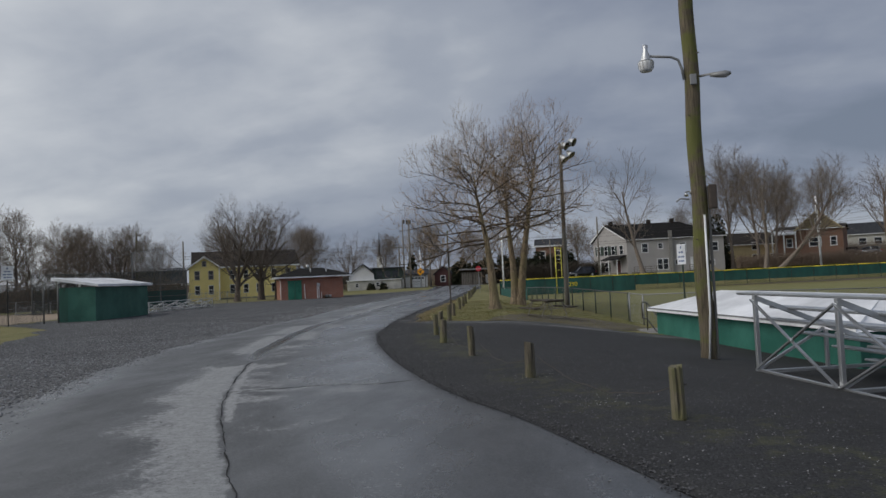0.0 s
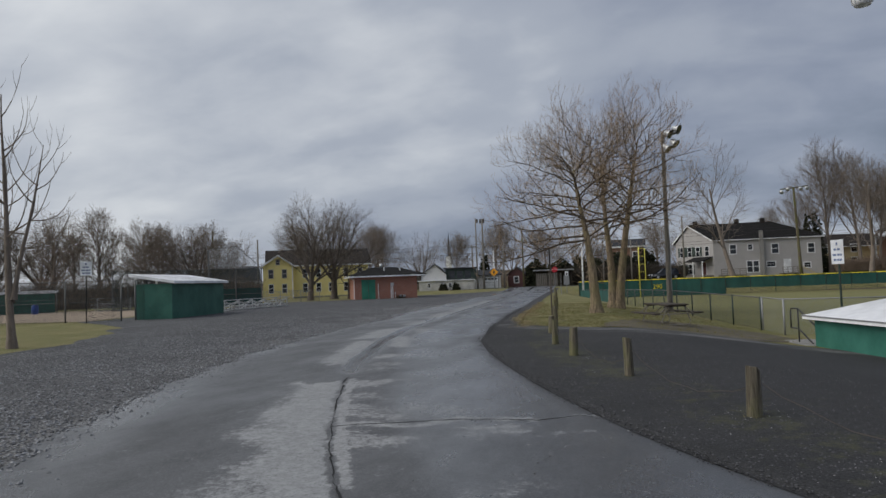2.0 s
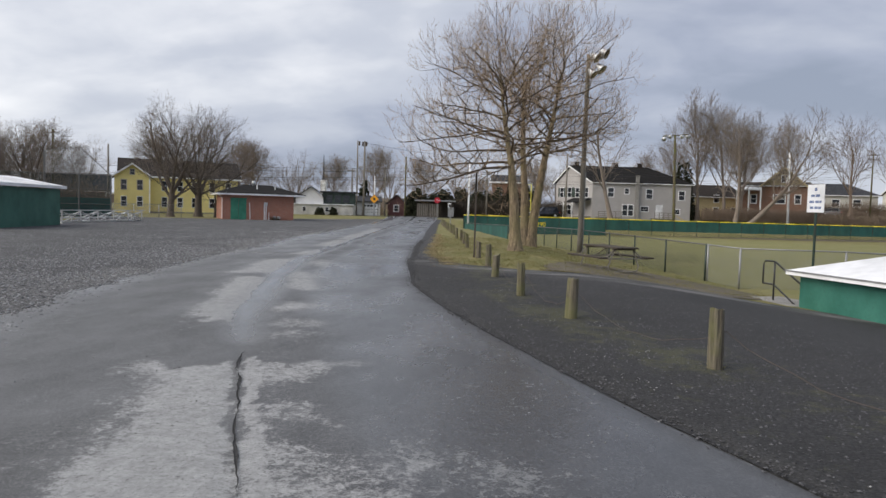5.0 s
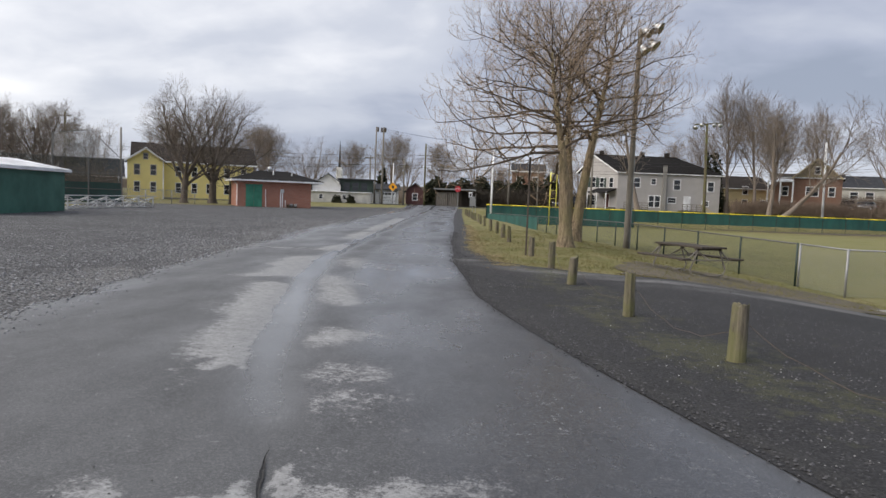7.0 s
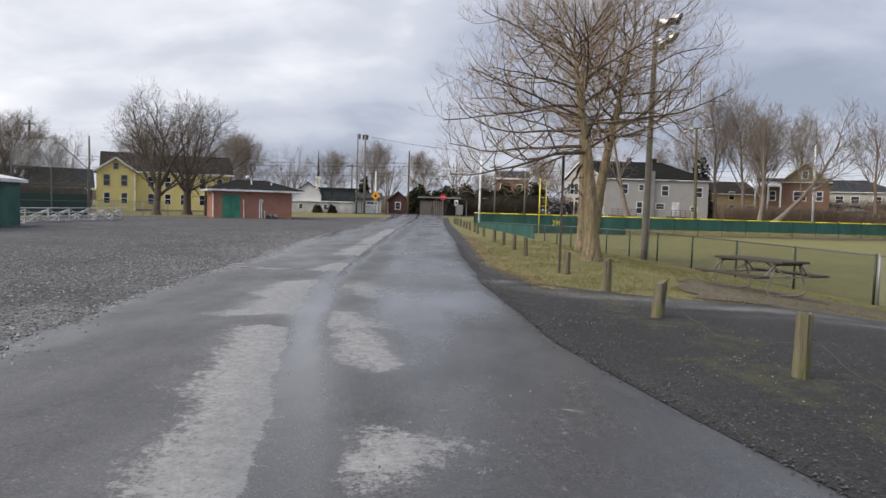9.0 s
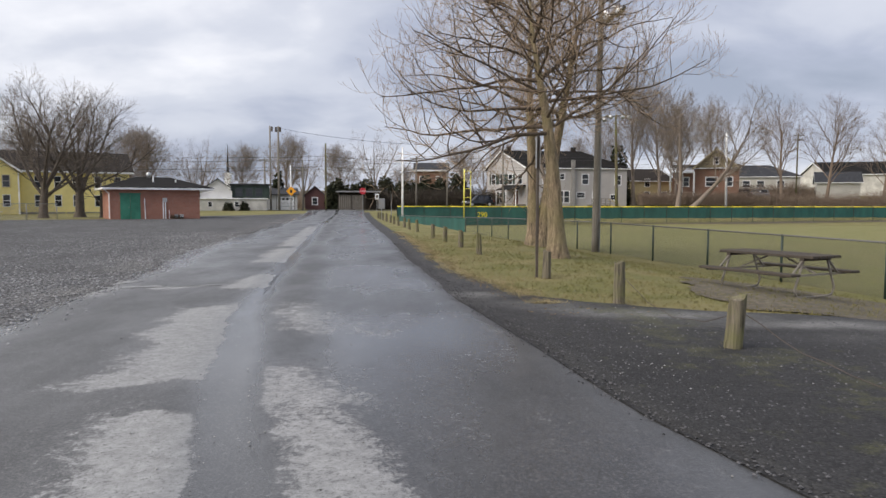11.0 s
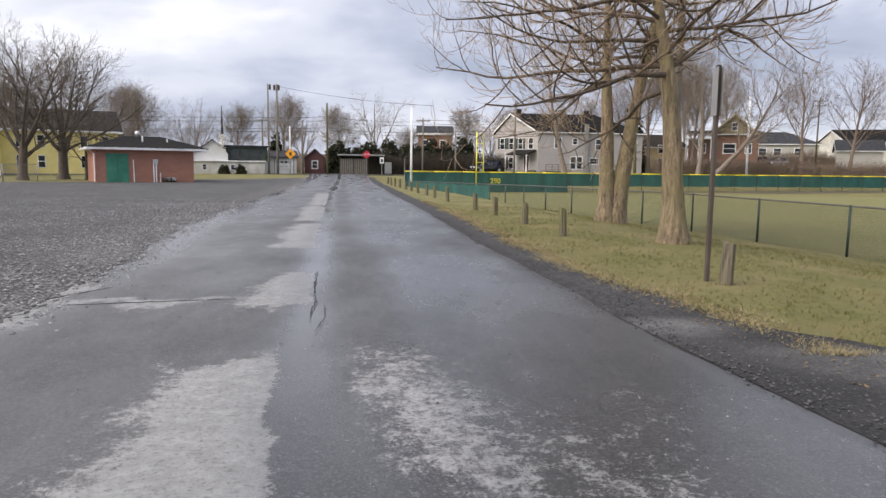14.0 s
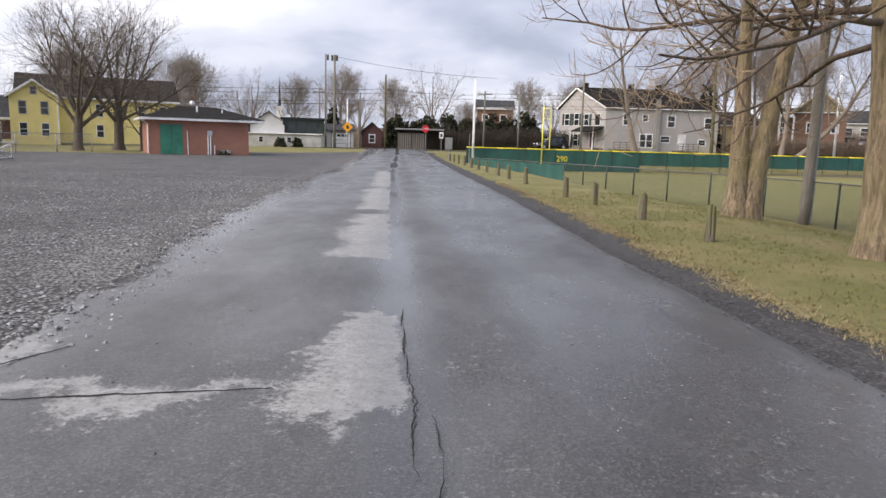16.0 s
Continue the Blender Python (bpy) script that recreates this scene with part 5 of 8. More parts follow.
def side_screen(root):
    """Sagging cloth panels tied to the far part of the low fence, one from post to post."""
    o = root.matrix_basis.translation
    for i in range(11, 20):
        y0, y1 = 31.7 + 3.05 * i, 31.7 + 3.05 * (i + 1)
        bm = bmesh.new()
        cols = []
        for k in range(7):
            y = y0 + (y1 - y0) * k / 6
            x = fence_x(y)
            cols.append([bm.verts.new((x - 0.045 - 0.03 * noise.noise(Vector((y, j * 0.8, 5.0))) - o.x, y - o.y, ground(x, y) + 0.08 + (1.06 - 0.05 * math.sin(math.pi * k / 6)) * j / 3 - o.z)) for j in range(4)])
        for k in range(6):
            for j in range(3):
                bm.faces.new((cols[k][j], cols[k + 1][j], cols[k + 1][j + 1], cols[k][j + 1]))
        part("windscreen", bm, SCREEN, root, "teal-green windscreen cloth", True)


low_fence = link_fence("chain_link_fence", "low chain-link fence with dark green posts beside the field", [land(fence_x(y), y) for y in [31.7 + 3.05 * i for i in range(21)]], 1.2, DARK_GREEN_METAL, FENCE_STEEL, DARK_LINK)
side_screen(low_fence)
link_fence("chain_link_fence", "grey chain-link fence running past the dugout", [land(fence_x(31.6) + 0.02, 31.6), land(3.95, 29.6), land(7.2, 30.2), land(10.6, 30.6), land(14.0, 31.9)], 1.2, GALV, GALV, CHAINLINK)


# ---- outfield fence with windscreen ----
def outfield_fence():
    xs = [-8 + 3.0 * i for i in range(40)]
    pts = [(x, outfield_y(x), lerp([(-8, -1.15), (20, -1.2), (120, -1.2)], x)) for x in xs]
    root = thing("outfield_fence", "tall fence with dark green windscreen and yellow cap", "fence", pts[0])
    o = Vector(pts[0])
    rel = [tuple(Vector(p) - o) for p in pts]
    H = 2.15
    for i, p in enumerate(rel):
        part("fence_post", tube([(p[0], p[1] - 0.06, p[2] - 0.1), (p[0], p[1] - 0.06, p[2] + H)], 0.04, 6), DARK_GREEN_METAL, root)
    fabric("wire_fabric", [(p[0], p[1] + 0.02, p[2]) for p in rel], 0.0, H, DARK_LINK, root)
    for i in range(len(rel) - 1):
        a, b = rel[i], rel[i + 1]
        bm = bmesh.new()
        nseg = 6
        low = 0.05 if xs[i] < 9 else 0.78
        grid = []
        for k in range(nseg + 1):
            f = k / nseg
            col = []
            for j in range(4):
                z = a[2] + low + (H - 0.05 - low) * j / 3
                col.append(bm.verts.new((a[0] + (b[0] - a[0]) * f, a[1] + (b[1] - a[1]) * f - 0.02 - 0.05 * noise.noise(Vector((xs[i] + f * 3, j * 0.9, 1))), z - (0.04 * math.sin(math.pi * f) if j == 0 else 0))))
            grid.append(col)
        for k in range(nseg):
            for j in range(3):
                bm.faces.new((grid[k][j], grid[k + 1][j], grid[k + 1][j + 1], grid[k][j + 1]))
        part("windscreen", bm, SCREEN, root, smooth=True)
        part("yellow_cap", tube([(a[0], a[1], a[2] + H), (b[0], b[1], b[2] + H)], 0.065, 8), YELLOW_PAINT, root, smooth=True)
    y290 = outfield_y(1.7)
    text_part("290", 0.8, pose(1.7 - o.x, y290 - o.y - 0.14, H - 0.95, 90, 0, 12), YELLOW_PAINT, root, "distance_number")
    for k in range(3):
        part("distance_mark", box((49.2 + k * 0.75, rel[19][1] - 0.30, H - 1.2), (49.75 + k * 0.75, rel[19][1] - 0.28, H - 0.4)), YELLOW_PAINT, root)
    return root


outfield_fence()


def foul_pole():
    x = -0.45
    y = outfield_y(x) - 0.3
    root = thing("foul_pole", "yellow foul pole with a narrow mesh wing", "foul pole", (x, y, -1.18))
    part("pole", tube([(0, 0, 0), (0, 0, 6.4)], 0.07, 10), FOUL_YELLOW, root, smooth=True)
    part("wing_post", tube([(0.75, 0.1, 2.2), (0.75, 0.1, 6.2)], 0.05, 8), FOUL_YELLOW, root)
    for z in (2.2, 3.2, 4.2, 5.2, 6.2):
        part("wing_bar", tube([(0, 0, z), (0.75, 0.1, z)], 0.03, 6), FOUL_YELLOW, root)


foul_pole()


def plain_pole(name, label, at, top, r, mat, lean=(0, 0), category="pole", z=None):
    root = thing(name, label, category, (at[0], at[1], ground(*at) if z is None else z))
    part("shaft", tube([(lean[0] * h, lean[1] * h, h) for h in (-0.2, top * 0.5, top)], [r, r * 0.9, r * 0.75], 10), mat, root, smooth=True)
    part("cap", tube([(lean[0] * top, lean[1] * top, top), (lean[0] * top, lean[1] * top, top + 0.06)], [r * 0.8, r * 0.4], 10), mat, root)
    return root


plain_pole("white_pole", "slim white pole standing by the corner of the outfield", (-7.4, 93.0), 8.6, 0.13, WHITE, (0.004, 0))
plain_pole("white_pole", "tall white pole beyond the outfield fence", (39.7, 116.3), 11.0, 0.17, WHITE, (-0.02, 0))


# ---- dugout at the edge of the gravel ----
def green_dugout():
    ax = math.degrees(math.atan2(7.25, -1.45))
    root = thing("dugout", "dark green board dugout with a sloping white roof", "dugout", (-27.8, 39.8, 0), ax)
    L, W, lowz, highz = 7.75, 2.35, 2.12, 2.15
    part("back_wall", box((0, 0, 0), (L, 0.12, lowz)), GREEN, root)
    part("end_wall", box((0, 0.12, 0), (0.12, W, highz)), GREEN, root)
    part("end_wall", box((L - 0.12, 0.12, 0), (L, W, highz)), GREEN, root)
    for x in (0.03, L * 0.33, L * 0.66, L - 0.13):
        part("front_post", box((x, W - 0.1, 0), (x + 0.1, W, 2.62)), WHITE, root)
    roof = prism([(-0.28, lowz + 0.02), (W + 0.25, 2.62), (W + 0.25, 2.80), (-0.28, lowz + 0.18)], -0.25, L + 0.25)
    bmesh.ops.transform(roof, matrix=Matrix(((0, 1, 0, 0), (1, 0, 0, 0), (0, 0, 1, 0), (0, 0, 0, 1))), verts=roof.verts)
    bmesh.ops.recalc_face_normals(roof, faces=roof.faces)
    rf = part("roof", roof, WHITE_ROOF, root)
    for k in range(1, 8):
        x = -0.25 + (L + 0.5) * k / 8
        part("roof_seam", bar((x, -0.27, lowz + 0.195), (x, W + 0.24, 2.812), 0.05, 0.02), WHITE_ROOF, rf)
    part("bench", box((0.3, 0.3, 0.4), (L - 0.3, 0.65, 0.46)), TABLE_WOOD, root)
    return root


green_dugout()
bleacher("low_bleachers", (-30.92, 49.92, 0), 92.5, 10.4, 3, 0.86, 0.6, ALU, "low grey aluminium bleachers standing by the gravel", frames=6)
bleacher("far_bleachers", (-51.17, 59.12, 0), 43, 2.9, 4, 1.3, 0.6, ALU, "small grey bleachers behind a chain-link fence", frames=3)
link_fence("field_fence", "tall grey chain-link fence round the ball field", [land(*p) for p in ((-58.16, 21.84), (-52.53, 25.45), (-46.9, 28.96), (-40.97, 32.76), (-37.28, 35.23), (-33.6, 37.61), (-30.27, 38.39))], 2.45, FENCE_STEEL, FENCE_STEEL, DARK_LINK, 0.045, extra_rails=(1.2,))
link_fence("field_fence", "short chain-link panel beside the dugout", [land(-29.75, 38.97), land(-29.43, 39.56), land(-29.6, 40.27)], 2.4, FENCE_STEEL, FENCE_STEEL, DARK_LINK, 0.05)
link_fence("field_fence", "chain-link fence behind the clay infield", [land(*p) for p in ((-71.22, 49.31), (-65.13, 51.6), (-59.05, 53.89), (-52.97, 56.08), (-46.89, 58.28), (-44.71, 60.7))], 2.6, FENCE_STEEL, FENCE_STEEL, DARK_LINK, 0.045, extra_rails=(1.3,))
link_fence("field_fence", "chain-link fence running on past the low bleachers", [land(*p) for p in ((-37.63, 65.76), (-37.29, 69.65), (-36.96, 73.64), (-36.62, 77.63))], 1.3, GALV, GALV, CHAINLINK, 0.035)


def backstop():
    pts = [(-47.5, 57.0, 0), (-45.6, 59.4, 0), (-43.2, 61.6, 0), (-41.4, 63.1, 0), (-39.3, 64.5, 0), (-37.2, 65.8, 0)]
    root = thing("backstop", "tall wire backstop with a sloping overhang", "backstop", (0, 0, 0))
    for p in pts:
        part("upright", tube([(p[0], p[1], 0), (p[0], p[1], 3.75)], 0.055, 8), FENCE_STEEL, root)
    for z in (3.72, 2.5, 1.2):
        part("rail", tube([(p[0], p[1], z) for p in pts], 0.03, 6), FENCE_STEEL, root)
    fabric("wire_fabric", pts, 0.0, 3.75, NET_LINK, root)
    hood = [(-42.4, 64.6, 5.75), (-40.1, 66.0, 6.1)]
    for a, b in (((-41.4, 63.1, 3.72), hood[0]), ((-37.2, 65.8, 3.72), hood[1]), (hood[0], hood[1]), ((-39.3, 64.5, 3.72), (-41.2, 65.3, 5.9))):
        part("hood_bar", tube([a, b], 0.035, 6), FENCE_STEEL, root)
    bm = bmesh.new()
    bm.faces.new([bm.verts.new(p) for p in ((-41.4, 63.1, 3.72), (-37.2, 65.8, 3.72), hood[1], hood[0])])
    ob = part("hood_fabric", bm, CHAINLINK, root)
    wall_uv(ob)
    part("pole", tube([(-41.4, 63.0, 0), (-41.4, 63.0, 5.6)], 0.06, 8), FENCE_STEEL, root)
    for i, (a, b) in enumerate(zip(pts[1:], pts[2:])):
        bm = bmesh.new()
        u = [bm.verts.new(q) for q in ((a[0], a[1] + 0.05, 0.1), (b[0], b[1] + 0.05, 0.1), (b[0], b[1] + 0.05, 1.75), (a[0], a[1] + 0.05, 1.75))]
        bm.faces.new(u)
        part("backing_screen", bm, SCREEN, root)
    d = box((-0.55, 0, 0), (0.55, 0.05, 1.7), 0.01)
    bmesh.ops.transform(d, matrix=pose(-45.21, 66.42, 0.55, 0, 0, 40), verts=d.verts)
    part("brown_board", d, RED_SIDING, root, "reddish brown board panel")


backstop()


def far_dugout():
    root = thing("dugout", "green dugout with a white fascia across the infield", "dugout", (-57.33, 60.14, 0), 229)
    part("back_wall", box((0, 0, 0), (8, 0.15, 1.95)), GREEN, root)
    part("end_wall", box((0, -2.2, 0), (0.15, 0, 1.8)), GREEN, root)
    part("end_wall", box((7.85, -2.2, 0), (8, 0, 1.8)), GREEN, root)
    part("roof", box((-0.3, -2.5, 1.95), (8.3, 0.3, 2.25), 0.02), WHITE, root)
    for x in (1.5, 4, 6.5):
        part("front_post", box((x, -2.3, 0), (x + 0.1, -2.2, 1.95)), WHITE, root)


far_dugout()
bm = bmesh.new()
add_tube(bm, [(0, 0, 0), (0, 0, 0.1), (0, 0, 0.45), (0, 0, 0.82), (0, 0, 0.86)], [0.27, 0.29, 0.31, 0.29, 0.25], 16)
barrel = mesh_object("barrel", bm, BLUE_PLASTIC, True)
barrel.matrix_basis = pose(-55.18, 55.76, 0.02)
tagged(barrel, "blue plastic barrel standing on the clay", "barrel")


# ---- windows and doors for buildings ----
def window_on(root, o, u, x, z, w, h, frame_mat=None, pane_mat=None, trim=0.07, shutters=None, bars=True):
    """A window on a wall that starts at o and runs along u (unit, in plan), looking out to the right-hand side of u."""
    frame_mat, pane_mat = frame_mat or WHITE, pane_mat or GLASS
    n = Vector((u[1], -u[0], 0))
    m = Matrix(((u[0], n.x, 0, o[0] + u[0] * x), (u[1], n.y, 0, o[1] + u[1] * x), (0, 0, 1, z), (0, 0, 0, 1)))
    win = part("window", box((-w / 2, -0.02, 0), (w / 2, 0.02, h)), pane_mat, root)
    win.matrix_basis = m
    fb = bmesh.new()
    for lo, hi in (((-w / 2 - trim, 0.0, -trim), (w / 2 + trim, 0.06, 0)), ((-w / 2 - trim, 0.0, h), (w / 2 + trim, 0.07, h + trim)), ((-w / 2 - trim, 0.0, 0), (-w / 2, 0.06, h)), ((w / 2, 0.0, 0), (w / 2 + trim, 0.06, h))):
        add_box(fb, lo, hi)
    if bars:
        add_box(fb, (-w / 2, 0.0, h * 0.48), (w / 2, 0.045, h * 0.53))
    part("window_frame", fb, frame_mat, win)
    if shutters:
        for s in (-1, 1):
            a = s * (w / 2 + trim)
            part("shutter", box((min(a, a + s * w * 0.5), 0.0, -0.02), (max(a, a + s * w * 0.5), 0.05, h + 0.02)), shutters, win)
    return win


def door_on(root, o, u, x, z, w, h, mat, handle=True, trim_mat=None):
    n = Vector((u[1], -u[0], 0))
    m = Matrix(((u[0], n.x, 0, o[0] + u[0] * x), (u[1], n.y, 0, o[1] + u[1] * x), (0, 0, 1, z), (0, 0, 0, 1)))
    d = part("door", box((-w / 2, -0.02, 0), (w / 2, 0.045, h), 0.006), mat, root)
    d.matrix_basis = m
    if handle:
        part("handle", tube([(w / 2 - 0.1, 0.05, h * 0.47), (w / 2 - 0.1, 0.11, h * 0.47), (w / 2 - 0.22, 0.11, h * 0.47)], 0.015, 6), GALV, d)
    if trim_mat:
        for lo, hi in (((-w / 2 - 0.09, 0.0, 0), (-w / 2, 0.06, h)), ((w / 2, 0.0, 0), (w / 2 + 0.09, 0.06, h)), ((-w / 2 - 0.09, 0.0, h), (w / 2 + 0.09, 0.07, h + 0.1))):
            part("door_trim", box(lo, hi), trim_mat, d)
    return d


def roof_poly(faces_pts, thick, drop=(0, 0, -1)):
    """A roof from plane polygons, given thickness downwards."""
    bm = bmesh.new()
    for pts in faces_pts:
        top = [bm.verts.new(p) for p in pts]
        low = [bm.verts.new((p[0], p[1], p[2] - thick)) for p in pts]
        bm.faces.new(top)
        bm.faces.new(low[::-1])
        k = len(pts)
        for i in range(k):
            bm.faces.new((top[i], low[i], low[(i + 1) % k], top[(i + 1) % k]))
    bmesh.ops.recalc_face_normals(bm, faces=bm.faces)
    return bm


# ---- the brick shed ----
def brick_shed():
    a, b = Vector((-31.1, 75.2)), Vector((-24.9, 78.6))
    rz = math.degrees(math.atan2(b.y - a.y, b.x - a.x))
    root = thing("brick_shed", "low red brick service building with green double doors", "shed", (a.x, a.y, 0), rz)
    L, D, H = (b - a).length, 6.5, 2.5
    w = bmesh.new()
    for lo, hi in (((0, 0, -0.1), (L, 0.2, H)), ((0, D - 0.2, -0.1), (L, D, H)), ((0, 0.2, -0.1), (0.2, D - 0.2, H)), ((L - 0.2, 0.2, -0.1), (L, D - 0.2, H))):
        add_box(w, lo, hi)
    wl = part("wall", w, RED_BRICK, root)
    wall_uv(wl)
    e = 0.62
    x0, x1, y0, y1, z0, z1 = -e, L + e + 0.5, -e, D + e, H + 0.02, H + 1.15
    ra, rb = (x0 + 3.0, (y0 + y1) / 2, z1), (x1 - 3.0, (y0 + y1) / 2, z1)
    zz = z0 + 0.16
    rf = part("roof", roof_poly([[(x0, y0, zz), (x1, y0, zz), rb, ra], [(x1, y1, zz), (x0, y1, zz), ra, rb], [(x0, y1, zz), (x0, y0, zz), ra], [(x1, y0, zz), (x1, y1, zz), rb]], 0.05), DARK_ROOF, root)
    fb = bmesh.new()
    for lo, hi in (((x0, y0, z0 - 0.04), (x1, y0 + 0.04, zz - 0.01)), ((x0, y1 - 0.04, z0 - 0.04), (x1, y1, zz - 0.01)), ((x0, y0 + 0.04, z0 - 0.04), (x0 + 0.04, y1 - 0.04, zz - 0.01)), ((x1 - 0.04, y0 + 0.04, z0 - 0.04), (x1, y1 - 0.04, zz - 0.01))):
        add_box(fb, lo, hi)
    part("fascia", fb, WHITE, root, "white fascia board")
    part("soffit", box((x0 + 0.04, y0 + 0.04, z0 - 0.03), (x1 - 0.04, y1 - 0.04, z0 + 0.01)), WHITE, root)
    for k in (-1, 1):
        door_on(root, (0, 0), (1, 0), L * 0.215 + k * 0.39, 0.02, 0.76, 2.08, GREEN_DOOR, k < 0)
    part("door_trim", box((L * 0.215 - 0.83, -0.03, 2.1), (L * 0.215 + 0.83, 0.02, 2.2)), GREEN_DOOR, root)
    part("pipe", tube([(L * 0.375, -0.06, 0), (L * 0.37, -0.06, 1.75)], 0.035, 8), WHITE, root)
    for k in (0, 1):
        part("pipe", tube([(L * 0.575 + k * 0.18, -0.08, 0), (L * 0.575 + k * 0.18, -0.08, 1.55)], 0.045, 8), WHITE, root)
    part("meter_box", box((L * 0.57, -0.16, 1.45), (L * 0.62, -0.02, 1.8), 0.01), ALU, root)
    part("downspout", tube([(-e + 0.1, -e + 0.1, H), (-0.08, -0.05, H - 0.35), (-0.08, -0.05, 0.1)], 0.04, 8), WHITE, root)
    part("gas_meter", box((L * 0.70, -0.3, 0.12), (L * 0.74, -0.08, 0.42), 0.02), GALV, root)
    part("gas_pipe", tube([(L * 0.64, -0.12, 0), (L * 0.64, -0.12, 0.75)], 0.03, 6), WHITE, root)
    part("gas_meter", box((L * 0.76, -0.3, 0.15), (L * 0.80, -0.08, 0.4), 0.02), ALU, root)
    for x, zt in ((L * 0.50, 0.75), (L * 0.76, 0.55)):
        part("roof_vent", tube([(x, 1.4, z0 + 0.35), (x, 1.4, z0 + 0.35 + zt)], 0.06, 8), WHITE, rf)
    part("turbine_vent", tube([(L * 0.48, 2.9, z0 + 0.9), (L * 0.48, 2.9, z0 + 1.25), (L * 0.48, 2.9, z0 + 1.45), (L * 0.48, 2.9, z0 + 1.55)], [0.1, 0.2, 0.2, 0.08], 12), ALU, rf, smooth=True)
    low = thing("shrub", "low green plants at the foot of the brick wall", "plant", (-26.5, 77.5, 0), rz)
    rng = random.Random(3)
    lf = bmesh.new()
    for k in range(160):
        p = Vector((rng.uniform(-0.5, 0.5), rng.uniform(-0.2, 0.15), rng.uniform(0.02, 0.34)))
        q = Vector((rng.uniform(-1, 1), rng.uniform(-1, 1), rng.uniform(-0.3, 1))).normalized() * 0.1
        r = q.cross(Vector((rng.uniform(-1, 1), 1, 0.3))).normalized() * 0.04
        lf.faces.new([lf.verts.new(p), lf.verts.new(p + q * 0.5 + r), lf.verts.new(p + q), lf.verts.new(p + q * 0.5 - r)])
    part("leaves", lf, EVERGREEN, low)


brick_shed()


# ---- the yellow house ----
def yellow_house():
    a = Vector((-54.35, 95.04))
    rz = 29.4
    root = thing("yellow_house", "pale yellow two-storey house with a dark roof", "house", (a.x, a.y, 0), rz)
    L, D, H, G = 15.9, 8.5, 4.95, 4.35
    part("wall", box((1.0, 1.2, -0.2), (L, 1.2 + D, H)), YELLOW_SIDING, root)
    wing = bmesh.new()
    add_prism(wing, [(0, -0.2), (G, -0.2), (G, H), (G / 2, H + 1.55), (0, H)], 0, 6)
    bmesh.ops.recalc_face_normals(wing, faces=wing.faces)
    part("gable_wing", wing, YELLOW_SIDING, root)
    rz0, y0, y1, rid = H + 0.05, 0.75, 1.2 + D + 0.45, 2.6
    ym = (y0 + y1) / 2
    rf = part("roof", roof_poly([[(0.3, y0, rz0), (L + 0.5, y0, rz0), (L + 0.5, ym, rz0 + rid), (0.3, ym, rz0 + rid)], [(L + 0.5, y1, rz0), (0.3, y1, rz0), (0.3, ym, rz0 + rid), (L + 0.5, ym, rz0 + rid)]], 0.14), BROWN_ROOF, root)
    part("roof", roof_poly([[(-0.35, -0.4, H - 0.12), (G / 2, -0.4, H + 1.68), (G / 2, 6, H + 1.68), (-0.35, 6, H - 0.12)], [(G / 2, -0.4, H + 1.68), (G + 0.35, -0.4, H - 0.12), (G + 0.35, 6, H - 0.12), (G / 2, 6, H + 1.68)]], 0.12), BROWN_ROOF, root)
    for p, q in (((-0.35, -0.42, H - 0.18), (G / 2, -0.42, H + 1.60)), ((G / 2, -0.42, H + 1.60), (G + 0.35, -0.42, H - 0.18)), ((G + 0.3, 0.73, H - 0.02), (L + 0.5, 0.73, H - 0.02))):
        part("rake_trim", bar(p, q, 0.06, 0.2), WHITE, root)
    part("corner_trim", box((G - 0.12, -0.02, 0), (G + 0.02, 0.0, H)), WHITE, root)
    for z in (0.95, 3.15):
        for x in (1.15, 3.1):
            window_on(root, (0, 0), (1, 0), x, z, 0.62, 1.25, CURTAIN if z > 2 else WHITE)
        for x in (6.2, 8.2, 10.1, 12.4, 14.6):
            window_on(root, (0, 1.2), (1, 0), x, z, 0.62, 1.25)
    window_on(root, (0, 0), (1, 0), G / 2, H + 0.2, 0.5, 0.7, CURTAIN)
    part("porch_roof", box((-1.2, 1.5, 2.5), (0, 5, 2.65)), WHITE, root)
    part("porch_post", box((-1.1, 1.6, 0), (-1.0, 1.7, 2.5)), WHITE, root)
    for x in range(2):
        part("basement_course", box((1.0 + x * 8, 1.16, -0.2), (min(L, 8.9 + x * 8), 1.2, 0.25)), CONCRETE, root)


yellow_house()


